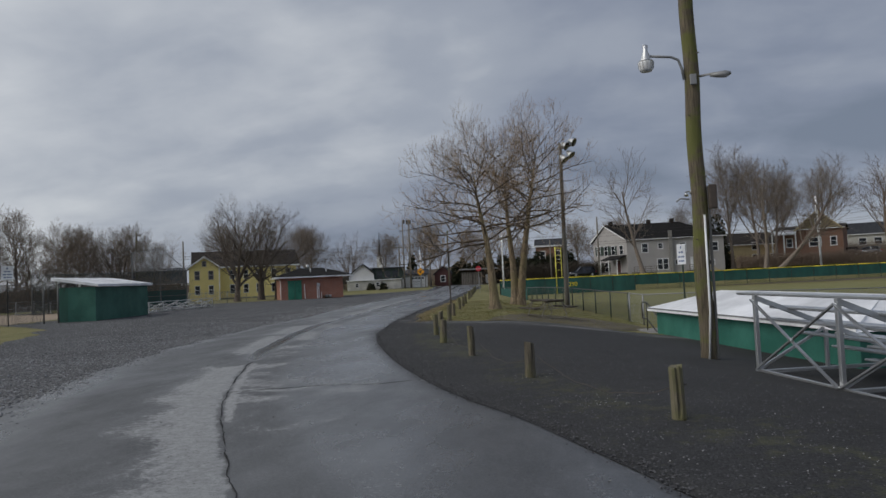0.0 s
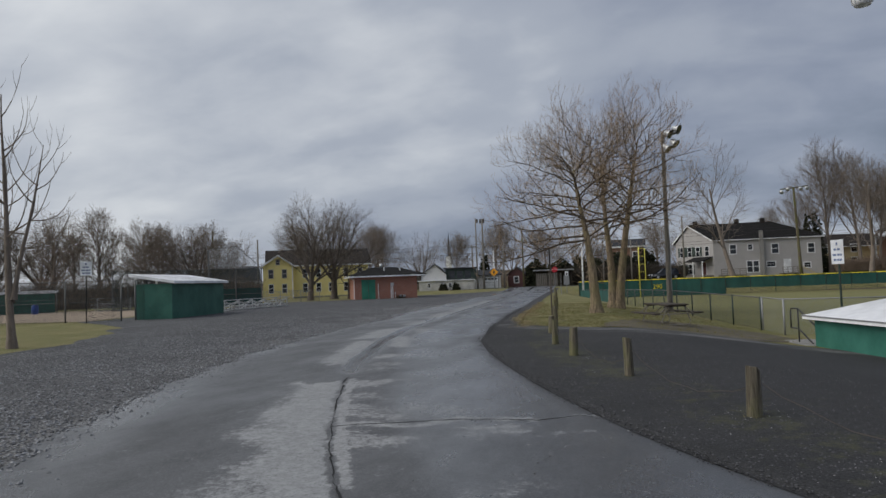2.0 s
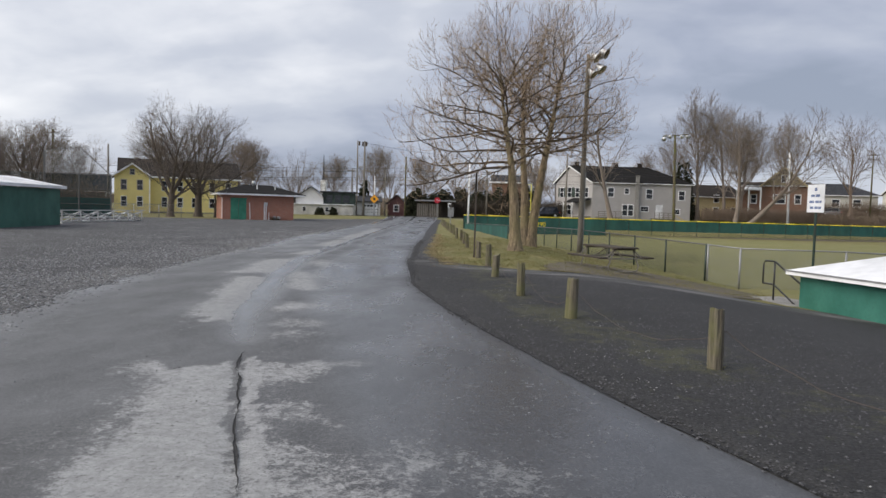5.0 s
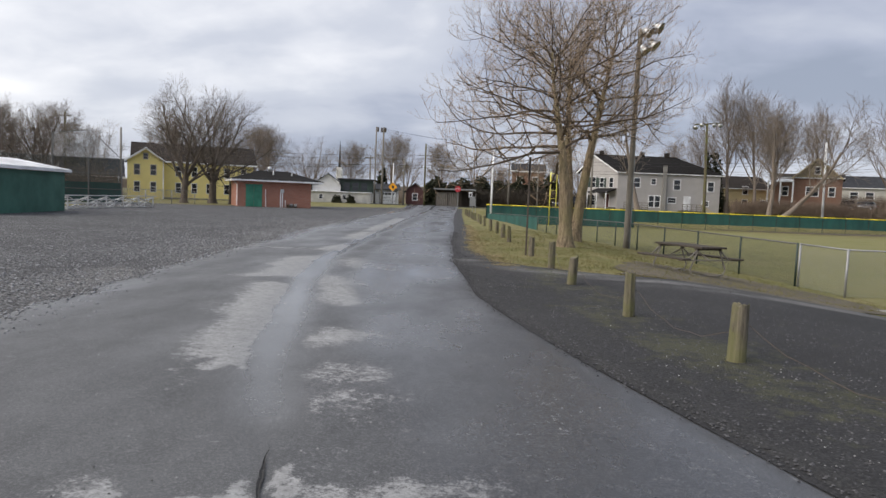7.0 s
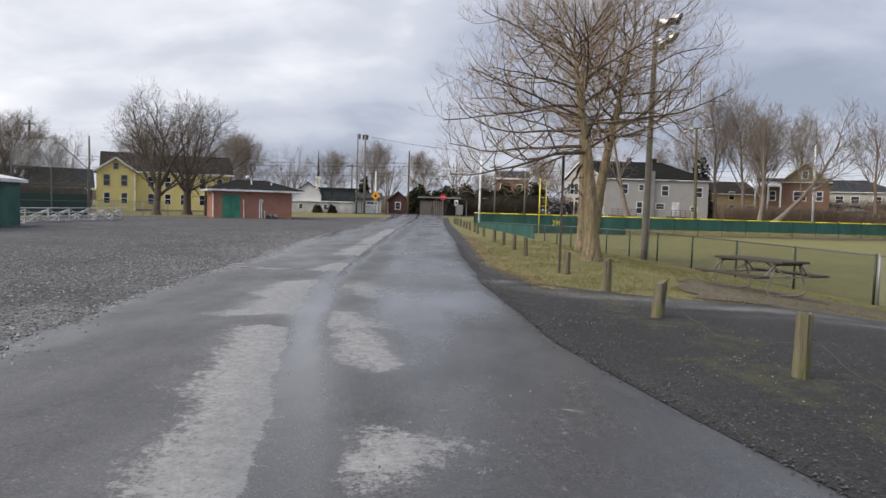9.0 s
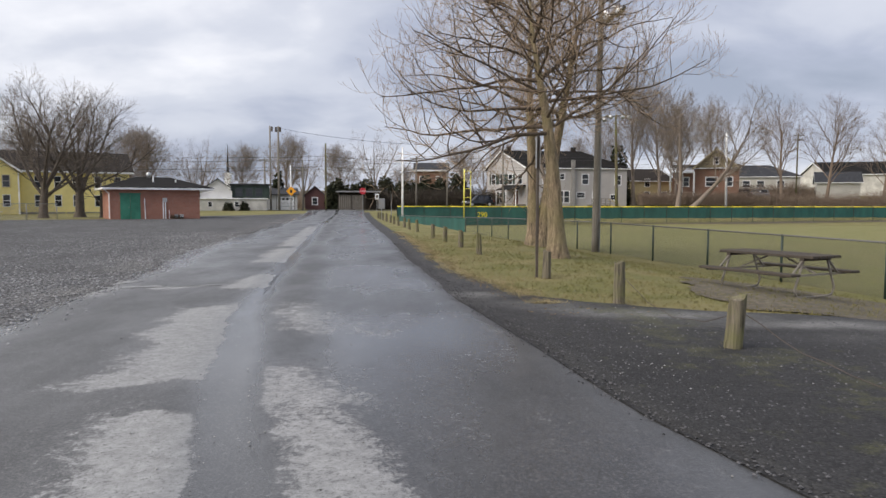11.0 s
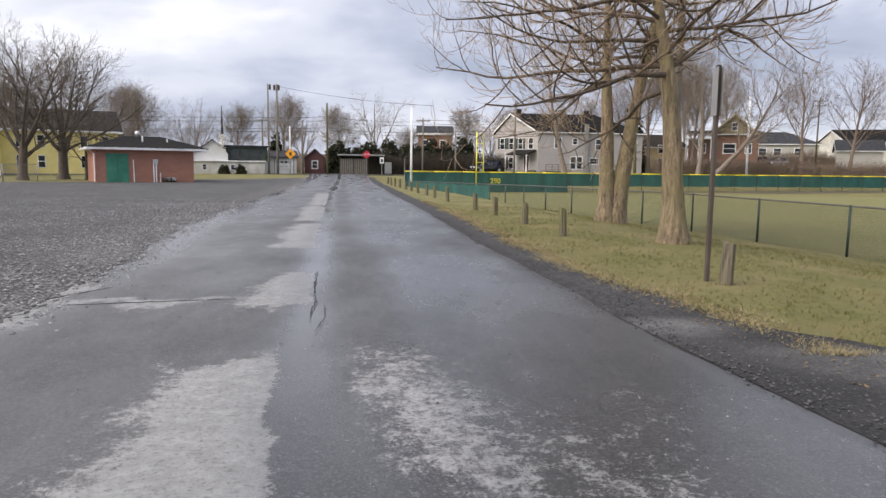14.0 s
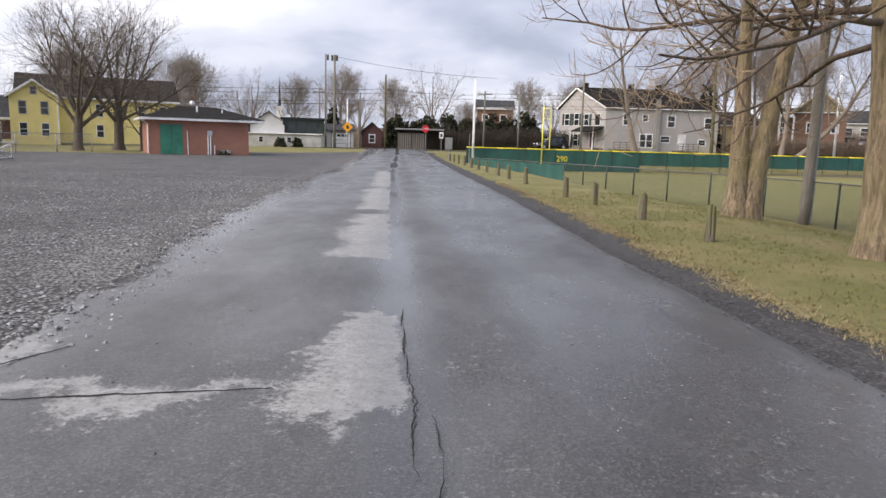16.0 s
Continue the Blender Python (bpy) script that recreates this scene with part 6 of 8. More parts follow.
# ---- houses beyond the outfield ----
def quad_house(name, label, n, f, r, base, eave, ridge, wall_mat, roof_mat, peak=0.5, hip=0.0, over=0.35):
    """A house on a four-sided plan: n the near corner, f the far corner of its end wall, r the other end of its long wall."""
    root = thing(name, label, "house", (n[0], n[1], base))
    N, F, R = Vector((0, 0)), Vector(f) - Vector(n), Vector(r) - Vector(n)
    S = F + R
    el, rl = eave - base, ridge - base
    bm = bmesh.new()
    lo = [bm.verts.new((p.x, p.y, -0.8)) for p in (N, R, S, F)]
    hi = [bm.verts.new((p.x, p.y, el)) for p in (N, R, S, F)]
    pk = F * peak
    a, b = bm.verts.new((pk.x, pk.y, rl)), bm.verts.new((pk.x + R.x * (1 - hip), pk.y + R.y * (1 - hip), rl))
    bm.faces.new((lo[0], lo[1], hi[1], hi[0]))
    bm.faces.new((lo[2], lo[3], hi[3], hi[2]))
    bm.faces.new((lo[3], lo[0], hi[0], a, hi[3]))
    if hip:
        bm.faces.new((lo[1], lo[2], hi[2], hi[1]))
    else:
        bm.faces.new((lo[1], lo[2], hi[2], b, hi[1]))
    bm.faces.new(lo[::-1])
    wall_uv(part("wall", bm, wall_mat, root))
    ur, uf = R.normalized(), F.normalized()
    t = 0.16

    def at(p, z):
        return (p.x, p.y, z)
    drop = (rl - el) / max(0.1, pk.length) * over
    A = N - ur * over - uf * over
    B = R + ur * over - uf * over
    C = S + ur * over + uf * over
    D = F - ur * over + uf * over
    P, Q = pk - ur * over, pk + R * (1 - hip) + (ur * over if not hip else Vector((0, 0)))
    ze = el - drop * 0.6 + t
    polys = [[at(A, ze), at(B, ze), at(Q, rl + t), at(P, rl + t)], [at(C, ze), at(D, ze), at(P, rl + t), at(Q, rl + t)]]
    if hip:
        polys.append([at(B, ze), at(C, ze), at(Q, rl + t)])
    rf = part("roof", roof_poly(polys, t), roof_mat, root)
    part("gutter", bar(at(A, ze - 0.1), at(B, ze - 0.1), 0.1, 0.14), WHITE, root)
    part("rake_trim", bar(at(A, ze - 0.12), at(P, rl + t - 0.14), 0.06, 0.2), WHITE, root)
    part("rake_trim", bar(at(D, ze - 0.12), at(P, rl + t - 0.14), 0.06, 0.2), WHITE, root)
    return root, rf, ur, uf, F, R, el, rl


def grey_house():
    n, f, r = (11.2, 122.0), (5.9, 129.0), (27.2, 123.6)
    base = 0.75
    root, rf, ur, uf, F, R, el, rl = quad_house("grey_house", "long beige-grey sided house with a black roof and rear decks", n, f, r, base, 6.75, 9.55, GREY_SIDING, DARK_ROOF, 0.6, 0.2)
    L, E = R.length, F.length
    # end wall, read from its far corner towards the near one
    v = -uf
    for z in (0.7, 3.6):
        for x in (1.5, 3.4):
            window_on(root, (F.x, F.y), v, x, z, 0.85, 1.6, shutters=DARK_GREEN_METAL)
    for x in (5.3, 7.4):
        window_on(root, (F.x, F.y), v, x, 3.6, 0.85, 1.5, shutters=DARK_GREEN_METAL if x < 6 else None)
    # side porch with posts
    nrm = Vector((v.y, -v.x))
    p0, p1 = F + v * (E - 4.4), F + v * (E - 0.2)
    o0, o1 = p0 + nrm * 2.2, p1 + nrm * 2.2
    part("porch_roof", roof_poly([[(o0.x, o0.y, 2.75), (o1.x, o1.y, 2.75), (p1.x, p1.y, 3.45), (p0.x, p0.y, 3.45)]], 0.15), DARK_ROOF, root)
    for q in (o0, (o0 + o1) / 2, o1):
        part("porch_post", box((q.x - 0.07, q.y - 0.07, 0), (q.x + 0.07, q.y + 0.07, 2.7)), WHITE, root)
    part("porch_floor", roof_poly([[(o0.x, o0.y, 0.45), (o1.x, o1.y, 0.45), (p1.x, p1.y, 0.45), (p0.x, p0.y, 0.45)]], 0.3), GREY_POLE, root)
    door_on(root, (F.x, F.y), v, E - 2.2, 0.5, 0.95, 2.05, RED_SIDING, True, WHITE)
    # long wall: windows in two rows, doors on decks, block basement
    for x, z, w, h in ((3.0, 3.75, 0.9, 1.4), (5.6, 4.3, 0.65, 0.8), (9.3, 3.6, 0.95, 1.45), (14.6, 3.5, 0.9, 1.4), (5.4, 0.75, 0.75, 1.7), (6.35, 0.75, 0.75, 1.7), (8.6, 1.5, 1.2, 0.75), (13.9, 1.2, 0.9, 0.7)):
        window_on(root, (0, 0), ur, x, z, w, h, trim=0.13)
    for x in (6.0, 8.5, 14.9):
        window_on(root, (0, 0), ur, x, -0.55, 0.8, 0.4, WHITE, GLASS, 0.08, None, False)
    door_on(root, (0, 0), ur, 11.0, 0.45, 0.95, 2.05, WHITE, True, WHITE)
    n2 = Vector((ur.y, -ur.x))
    for x0, x1, dep in ((0.6, 4.3, 2.2), (9.7, 12.6, 2.0)):
        a, b = ur * x0, ur * x1
        c, d = b + n2 * dep, a + n2 * dep
        dk = part("deck", roof_poly([[(a.x, a.y, 0.42), (d.x, d.y, 0.42), (c.x, c.y, 0.42), (b.x, b.y, 0.42)]], 0.16), GREY_POLE, root)
        for k in range(5):
            q = d.lerp(c, k / 4)
            part("deck_post", box((q.x - 0.05, q.y - 0.05, -0.75), (q.x + 0.05, q.y + 0.05, 1.35)), GREY_POLE, dk)
        for z in (1.3, 0.95, 0.62):
            part("deck_rail", bar((d.x, d.y, z), (c.x, c.y, z), 0.06, 0.09), GREY_POLE, dk)
        part("under_deck", roof_poly([[(d.x, d.y + 0.3, 0.2), (c.x, c.y + 0.3, 0.2), (c.x, c.y + 0.32, 0.2), (d.x, d.y + 0.32, 0.2)]], 0.95), TABLE_WOOD, dk)
    st = ur * 13.0 + n2 * 1.2
    for k in range(2):
        s0 = ur * 12.6 + n2 * (0.9 + k * 0.9)
        part("stair_rail", bar((s0.x, s0.y, 1.35), (s0.x + ur.x * 2.1, s0.y + ur.y * 2.1, 0.1), 0.07, 0.1), CREAM_SIDING, root)
        part("stair_string", bar((s0.x, s0.y, 0.4), (s0.x + ur.x * 2.1, s0.y + ur.y * 2.1, -0.7), 0.07, 0.25), CREAM_SIDING, root)
    # chimney stack up the long wall
    cpos = ur * 7.25 + n2 * 0.25
    part("chimney", box((cpos.x - 0.28, cpos.y - 0.3, -0.7), (cpos.x + 0.28, cpos.y + 0.2, el + 1.25), 0.01), CONCRETE, root)
    pk = F * 0.6
    for fr in (0.06, 0.47, 0.72):
        q = pk + R * fr
        part("chimney", box((q.x - 0.35, q.y - 0.35, rl - 0.4), (q.x + 0.35, q.y + 0.35, rl + 0.75)), BROWN_ROOF, rf)
    part("basement_course", bar((n2.x * 0.03 + ur.x * 0.1, n2.y * 0.03 + ur.y * 0.1, -0.35), (ur.x * (L - 0.1) + n2.x * 0.03, ur.y * (L - 0.1) + n2.y * 0.03, -0.35), 0.05, 0.75), BLOCK, root)


grey_house()

h, rf, ur, uf, F, R, el, rl = quad_house("red_house", "dark red sided house with a blue-grey roof past the backstop", (-71.2, 105.9), (-75.0, 111.5), (-64.4, 110.5), 0.3, 3.0, 5.6, RED_SIDING, GREY_ROOF, 0.5, 0.0)
window_on(h, (0, 0), ur, 4.6, 1.0, 0.8, 1.1, trim=0.1)
window_on(h, (0, 0), ur, 6.6, 1.0, 0.8, 1.1, trim=0.1)
h, rf, ur, uf, F, R, el, rl = quad_house("far_house", "cream sided house partly hidden behind bare trees", (28.94, 138.91), (25.68, 146.02), (41.53, 141.47), 1.4, 5.4, 7.6, CREAM_SIDING, BROWN_ROOF, 0.5, 0.0)
for x, z in ((2.6, 3.0), (7.5, 3.0), (7.5, 0.7), (11.0, 0.7)):
    window_on(h, (0, 0), ur, x, z, 0.9, 1.3, trim=0.12)

h, rf, ur, uf, F, R, el, rl = quad_house("brick_house", "orange brick house with a cream gable and porch", (37.92, 132.59), (42.05, 141.96), (47.59, 128.66), 3.4, 7.2, 8.0, ORANGE_BRICK, BROWN_ROOF, 0.5, 0.0)
for x, z, w in ((2.2, 0.9, 0.8), (6.2, 0.9, 1.7), (9.0, 0.9, 0.8)):
    window_on(h, (0, 0), ur, x, z, w, 1.4, trim=0.13)
n2 = Vector((ur.y, -ur.x))
g0, g1 = ur * 3.6 + n2 * 0.2, ur * 10.0 + n2 * 0.2
gm = (g0 + g1) / 2
part("gable_front", roof_poly([[(g0.x, g0.y, 4.0), (g1.x, g1.y, 4.0), (gm.x, gm.y, 7.0)]], 0.05), CREAM_SIDING, h)
bk = Vector((-n2.x, -n2.y)) * 5
for p, q in ((g0 - ur * 0.5, gm), (gm, g1 + ur * 0.5)):
    zp, zq = (3.75, 7.1) if q is gm else (7.1, 3.75)
    pf, qf = p + n2 * 0.5, q + n2 * 0.5
    part("gable_roof", roof_poly([[(pf.x, pf.y, zp), (qf.x, qf.y, zq), (q.x + bk.x, q.y + bk.y, zq), (p.x + bk.x, p.y + bk.y, zp)]], 0.15), BROWN_ROOF, h)
    part("rake_trim", bar((pf.x, pf.y, zp - 0.1), (qf.x, qf.y, zq - 0.1), 0.08, 0.25), CREAM_SIDING, h)
window_on(h, (g0.x, g0.y), ur, 3.2, 4.5, 0.7, 1.1, trim=0.12)
p0, p1 = n2 * 2.2 - ur * 0.3, n2 * 2.2 + ur * 3.4
part("porch_roof", roof_poly([[(p0.x, p0.y, 3.2), (p1.x, p1.y, 3.2), (ur.x * 3.4, ur.y * 3.4, 3.7), (-ur.x * 0.3, -ur.y * 0.3, 3.7)]], 0.2), WHITE, h)
for k in range(3):
    q = p0.lerp(p1, k / 2)
    part("porch_post", box((q.x - 0.1, q.y - 0.1, -1.2), (q.x + 0.1, q.y + 0.1, 3.2)), WHITE, h)

h, rf, ur, uf, F, R, el, rl = quad_house("blue_grey_house", "low blue-grey house behind brush", (54.7, 146.02), (54.01, 155.05), (66.09, 142.63), 3.4, 6.4, 8.6, LIGHT_SIDING, GREY_ROOF, 0.5, 0.25)
for x in (2.5, 5.0, 8.5):
    window_on(h, (0, 0), ur, x, 1.0, 1.2, 1.2, trim=0.12)
h, rf, ur, uf, F, R, el, rl = quad_house("low_house", "low dark-roofed house with a white garage gable", (74.25, 147.35), (73.53, 155.38), (86.11, 142.94), 3.4, 7.0, 9.4, BLOCK, DARK_ROOF, 0.5, 0.0)
window_on(h, (0, 0), ur, 4.0, 1.0, 1.4, 1.3, trim=0.12)
h, rf, ur, uf, F, R, el, rl = quad_house("garage", "small grey garage with a white gable", (63.78, 133.7), (66.98, 139.59), (70.2, 131.48), 3.0, 5.0, 6.8, LIGHT_SIDING, GREY_ROOF, 0.5, 0.0)
h, rf, ur, uf, F, R, el, rl = quad_house("red_brick_house", "red brick house with white cornice behind the hedge", (-5.73, 155.11), (-5.65, 163.12), (0.87, 154.89), 1.0, 7.8, 9.4, ORANGE_BRICK, GREY_ROOF, 0.5, 0.0)
window_on(h, (0, 0), ur, 1.5, 3.8, 1.0, 1.8, trim=0.15)
window_on(h, (0, 0), ur, 4.8, 3.8, 1.0, 1.8, trim=0.15)
part("cornice", box((-0.6, -0.5, 6.6), (7.4, 0.1, 6.95)), WHITE, h)


# ---- the far end of the road ----
def long_workshop():
    root = thing("workshop", "long low white block workshop with dark upper storey", "workshop", (-34.71, 109.69, ground(-34.71, 109.69)), 13)
    part("wall", box((0, 0, -0.4), (8.9, 6, 1.55), 0.02), BLOCK, root)
    part("upper_wall", box((4.2, 1.2, 1.55), (9.3, 6, 3.45), 0.02), DARK_GREEN_METAL, root, "dark glazed upper storey")
    part("upper_roof", box((3.9, 0.9, 3.45), (9.6, 6.2, 3.65), 0.02), GREY_ROOF, root)
    part("ledge", box((-0.2, -0.25, 1.55), (9.1, 1.2, 1.68), 0.02), WHITE, root)
    g = prism([(0.3, 1.5), (4.4, 1.5), (4.4, 2.6), (2.6, 4.2), (0.3, 2.6)], 0.6, 6)
    part("gable_block", g, WHITE_SIDING, root)
    part("gable_roof", roof_poly([[(0.0, 0.3, 2.5), (2.6, 0.3, 4.35), (2.6, 6.2, 4.35), (0.0, 6.2, 2.5)], [(2.6, 0.3, 4.35), (4.7, 0.3, 2.75), (4.7, 6.2, 2.75), (2.6, 6.2, 4.35)]], 0.12), GREY_ROOF, root)
    part("dark_lean_to", box((-2.2, 0.4, 1.2), (0.25, 5, 2.3), 0.02), TABLE_WOOD, root)
    for x in (1.6, 5.0):
        window_on(root, (0, 0), (1, 0), x, 0.55, 0.45, 0.6)
    for x in (5.3, 6.6, 7.9):
        window_on(root, (0, 1.2), (1, 0), x, 1.95, 0.9, 1.1, DARK_GREEN_METAL)
    for k in range(3):
        b = thing("shrub", "clipped evergreen shrub by the white workshop", "shrub", (-37.2 + (0.3, 6.6, 8.6)[k], 107.9 + (0.0, 1.5, 1.9)[k], ground(-30.13, 108.93)), 0, "shrubs by the workshop")
        foliage("leaves", 300 + k, (0.75, 0.6, 0.75), 500, 0.16, EVERGREEN, b)


def foliage(name, seed, size, count, leaf, mat, parent, base=0.0):
    """A bush of many small leaves filling an uneven dome."""
    rng = random.Random(seed)
    verts, faces = [], []
    for _ in range(count):
        while True:
            p = Vector((rng.uniform(-1, 1), rng.uniform(-1, 1), rng.uniform(0, 1)))
            q = p
            lim = 0.82 + 0.35 * noise.noise(Vector((p.x * 2.3, p.y * 2.3, p.z * 2.3 + seed)))
            if 0.25 < q.length < lim + 0.15:
                break
        p = Vector((p.x * size[0], p.y * size[1], base + p.z * size[2] * 1.6))
        a = Vector((rng.uniform(-1, 1), rng.uniform(-1, 1), rng.uniform(-0.5, 1))).normalized()
        b = a.cross(Vector((rng.uniform(-1, 1), rng.uniform(-1, 1), rng.uniform(-1, 1)))).normalized()
        s = leaf * rng.uniform(0.6, 1.3)
        i = len(verts)
        verts += [p - a * s, p + b * s * 0.5, p + a * s, p - b * s * 0.5]
        faces.append((i, i + 1, i + 2, i + 3))
    me = bpy.data.meshes.new(name)
    me.from_pydata(verts, [], faces)
    me.materials.append(mat)
    ob = new(name, me)
    ob.parent = parent
    return ob


long_workshop()


def far_garage():
    g = ground(-24.76, 119.75)
    root = thing("white_garage", "white garage with a wide panelled door", "garage", (-28.79, 118.89, g), 13)
    part("wall", box((0, 0, -0.3), (5.6, 6, 2.35), 0.02), WHITE_SIDING, root)
    part("roof", roof_poly([[(-0.3, -0.4, 2.35), (5.9, -0.4, 2.35), (5.9, 3, 3.25), (-0.3, 3, 3.25)], [(5.9, 6.4, 2.35), (-0.3, 6.4, 2.35), (-0.3, 3, 3.25), (5.9, 3, 3.25)]], 0.12), GREY_ROOF, root)
    d = door_on(root, (0, 0), (1, 0), 3.9, 0.0, 2.5, 2.0, WHITE, False, GREY_POLE)
    for z in (0.5, 1.0):
        part("panel_groove", box((-1.25, 0.046, z), (1.25, 0.052, z + 0.03)), GREY_ROOF, d)
    for k in range(4):
        part("door_light", box((-1.05 + k * 0.55, 0.046, 1.45), (-0.65 + k * 0.55, 0.052, 1.75)), GLASS, d)


far_garage()


def red_barn():
    g = ground(-20.59, 124.61)
    root = thing("red_shed", "dark red gabled shed with a white window", "shed", (-22.81, 124.08, g), 6)
    part("wall", prism([(0, -0.3), (3.0, -0.3), (3.0, 2.3), (1.5, 3.5), (0, 2.3)], 0, 9), RED_SIDING, root)
    part("roof", roof_poly([[(-0.3, -0.4, 2.1), (1.5, -0.4, 3.65), (1.5, 9.3, 3.65), (-0.3, 9.3, 2.1)], [(1.5, -0.4, 3.65), (3.3, -0.4, 2.1), (3.3, 9.3, 2.1), (1.5, 9.3, 3.65)]], 0.12), GREY_ROOF, root)
    window_on(root, (0, 0), (1, 0), 1.5, 0.8, 0.7, 1.0, trim=0.12)


red_barn()


def dark_shelter():
    g = ground(-14.25, 119.89)
    root = thing("open_shelter", "dark timber shelter with a thin pale roof edge", "shelter", (-17.34, 120.09, g), 4)
    part("roof", box((-0.3, -0.5, 2.62), (6.4, 4.5, 2.82), 0.02), GALV, root)
    for x in (0, 1.9, 3.9, 5.9):
        part("post", box((x, 0, 0), (x + 0.14, 0.14, 2.62)), TABLE_WOOD, root)
    part("back_wall", box((0, 3.8, 0), (6.0, 3.95, 2.62)), TABLE_WOOD, root)
    for k in range(12):
        part("board", box((0.14 + k * 0.3, 0.04, 0), (0.36 + k * 0.3, 0.08, 2.2)), GREY_POLE, root)


dark_shelter()


# ---- signs and poles at the far end ----
def stop_sign():
    x, y = -12.97, 110.54
    root = thing("stop_sign", "red octagonal stop sign on a steel post", "stop sign", (x, y, ground(x, y)), 6)
    part("post", box((-0.04, 0.02, -0.1), (0.04, 0.07, 3.0)), GALV, root)
    bm = bmesh.new()
    add_tube(bm, [(0, -0.015, 2.65), (0, 0.015, 2.65)], 0.46, 8)
    bmesh.ops.rotate(bm, cent=(0, 0, 2.65), matrix=Matrix.Rotation(radians(22.5), 3, "Y"), verts=bm.verts)
    pl = part("plate", bm, SIGN_RED, root)
    text_part("STOP", 0.30, pose(0, -0.02, 2.65, 90, 0, 0), SIGN_WHITE, pl)


stop_sign()


def post_sign(at, rz, bottom, w, h, label, mat, diamond=False, bars=()):
    root = thing("traffic_sign", label, "sign", (at[0], at[1], ground(*at)), rz)
    part("post", box((-0.035, 0.01, -0.1), (0.035, 0.05, bottom + h - 0.05)), GALV, root)
    bm = box((-w / 2, -0.012, -h / 2), (w / 2, 0.008, h / 2))
    if diamond:
        bmesh.ops.rotate(bm, cent=(0, 0, 0), matrix=Matrix.Rotation(radians(45), 3, "Y"), verts=bm.verts)
    bmesh.ops.translate(bm, vec=(0, 0, bottom + h / 2), verts=bm.verts)
    pl = part("plate", bm, mat, root)
    for u, v, bw, bh in bars:
        part("print_bar", box((u * w - bw * w / 2, -0.018, bottom + v * h - bh * h / 2), (u * w + bw * w / 2, -0.013, bottom + v * h + bh * h / 2)), BLACK_METAL, pl)


post_sign((-22.74, 111.67), 10, 2.15, 0.95, 0.95, "orange-yellow diamond warning sign on a post", SIGN_ORANGE, True, [(0, 0.5, 0.3, 0.4)])
post_sign((-9.84, 96.72), 6, 1.15, 0.75, 1.2, "pale grey sign plate seen from behind beside the road", GALV)
post_sign((-10.95, 108.27), 6, 1.55, 0.5, 0.75, "small white sign with black bars beside the road", SIGN_WHITE, False, [(0, 0.5, 0.5, 0.5)])
post_sign((-7.97, 72.74), 84, 1.6, 0.4, 0.5, "dark post with a small plate turned along the road", BROWN_METAL)

POLE_TOPS = []


def street_pole(at, top, r, arms, label, mat, heads=0):
    x, y = at
    root = thing("street_pole", label, "utility pole", (x, y, ground(x, y)))
    part("shaft", tube([(0, 0, -0.2), (0, 0, top / 2), (0, 0, top)], [r, r * 0.85, r * 0.7], 10), mat, root, smooth=True)
    for z, w in arms:
        part("crossarm", bar((-w / 2, -0.12, z), (w / 2, -0.12, z), 0.1, 0.12), GREY_POLE, root)
        for s in (-0.45, -0.2, 0.2, 0.45):
            part("insulator", tube([(w * s, -0.12, z + 0.06), (w * s, -0.12, z + 0.22)], [0.05, 0.03], 6), CONCRETE, root)
    for k in range(heads):
        part("transformer", tube([(0.28 * (-1) ** k, -0.1, top - 0.75), (0.28 * (-1) ** k, -0.1, top - 0.1)], 0.14, 10), BROWN_METAL, root)
    POLE_TOPS.append((x, y, ground(x, y) + top))


street_pole((-24.34, 111.53), 11.3, 0.17, [], "grey timber pole with transformers at the crossing", GREY_POLE, 2)
street_pole((-25.7, 112.78), 11.5, 0.13, [], "slim grey pole with a lamp at the crossing", GREY_POLE, 1)
street_pole((-26.58, 113.31), 7.3, 0.14, [(6.9, 1.6)], "short grey timber pole beside others", GREY_POLE)
street_pole((-23.16, 113.89), 6.2, 0.12, [], "short white pole behind the warning sign", WHITE)
street_pole((-21.47, 113.63), 7.0, 0.14, [], "pale timber pole on the street corner", GREY_POLE)
street_pole((-18.19, 112.92), 9.2, 0.15, [], "dark timber pole where the road ends", POLE_WOOD)
street_pole((-5.74, 114.09), 7.6, 0.14, [(7.2, 1.8)], "pale timber pole by the hedge", GREY_POLE)
street_pole((-1.5, 112.44), 6.6, 0.12, [], "weathered pole near the hedge", GREY_POLE)
street_pole((5.93, 110.18), 9.5, 0.15, [], "pale wooden pole behind the foul pole", GREY_POLE)
street_pole((-60.74, 91.97), 10.5, 0.15, [(10.0, 1.8)], "timber pole with a crossarm behind the ball field", POLE_WOOD)
street_pole((-52.29, 90.28), 8.6, 0.14, [], "pale pole in front of the yellow house", GREY_POLE)
street_pole((60.81, 134.8), 11.5, 0.15, [(11.0, 2.0), (10.2, 2.0)], "timber pole with crossarms by the low houses", POLE_WOOD)


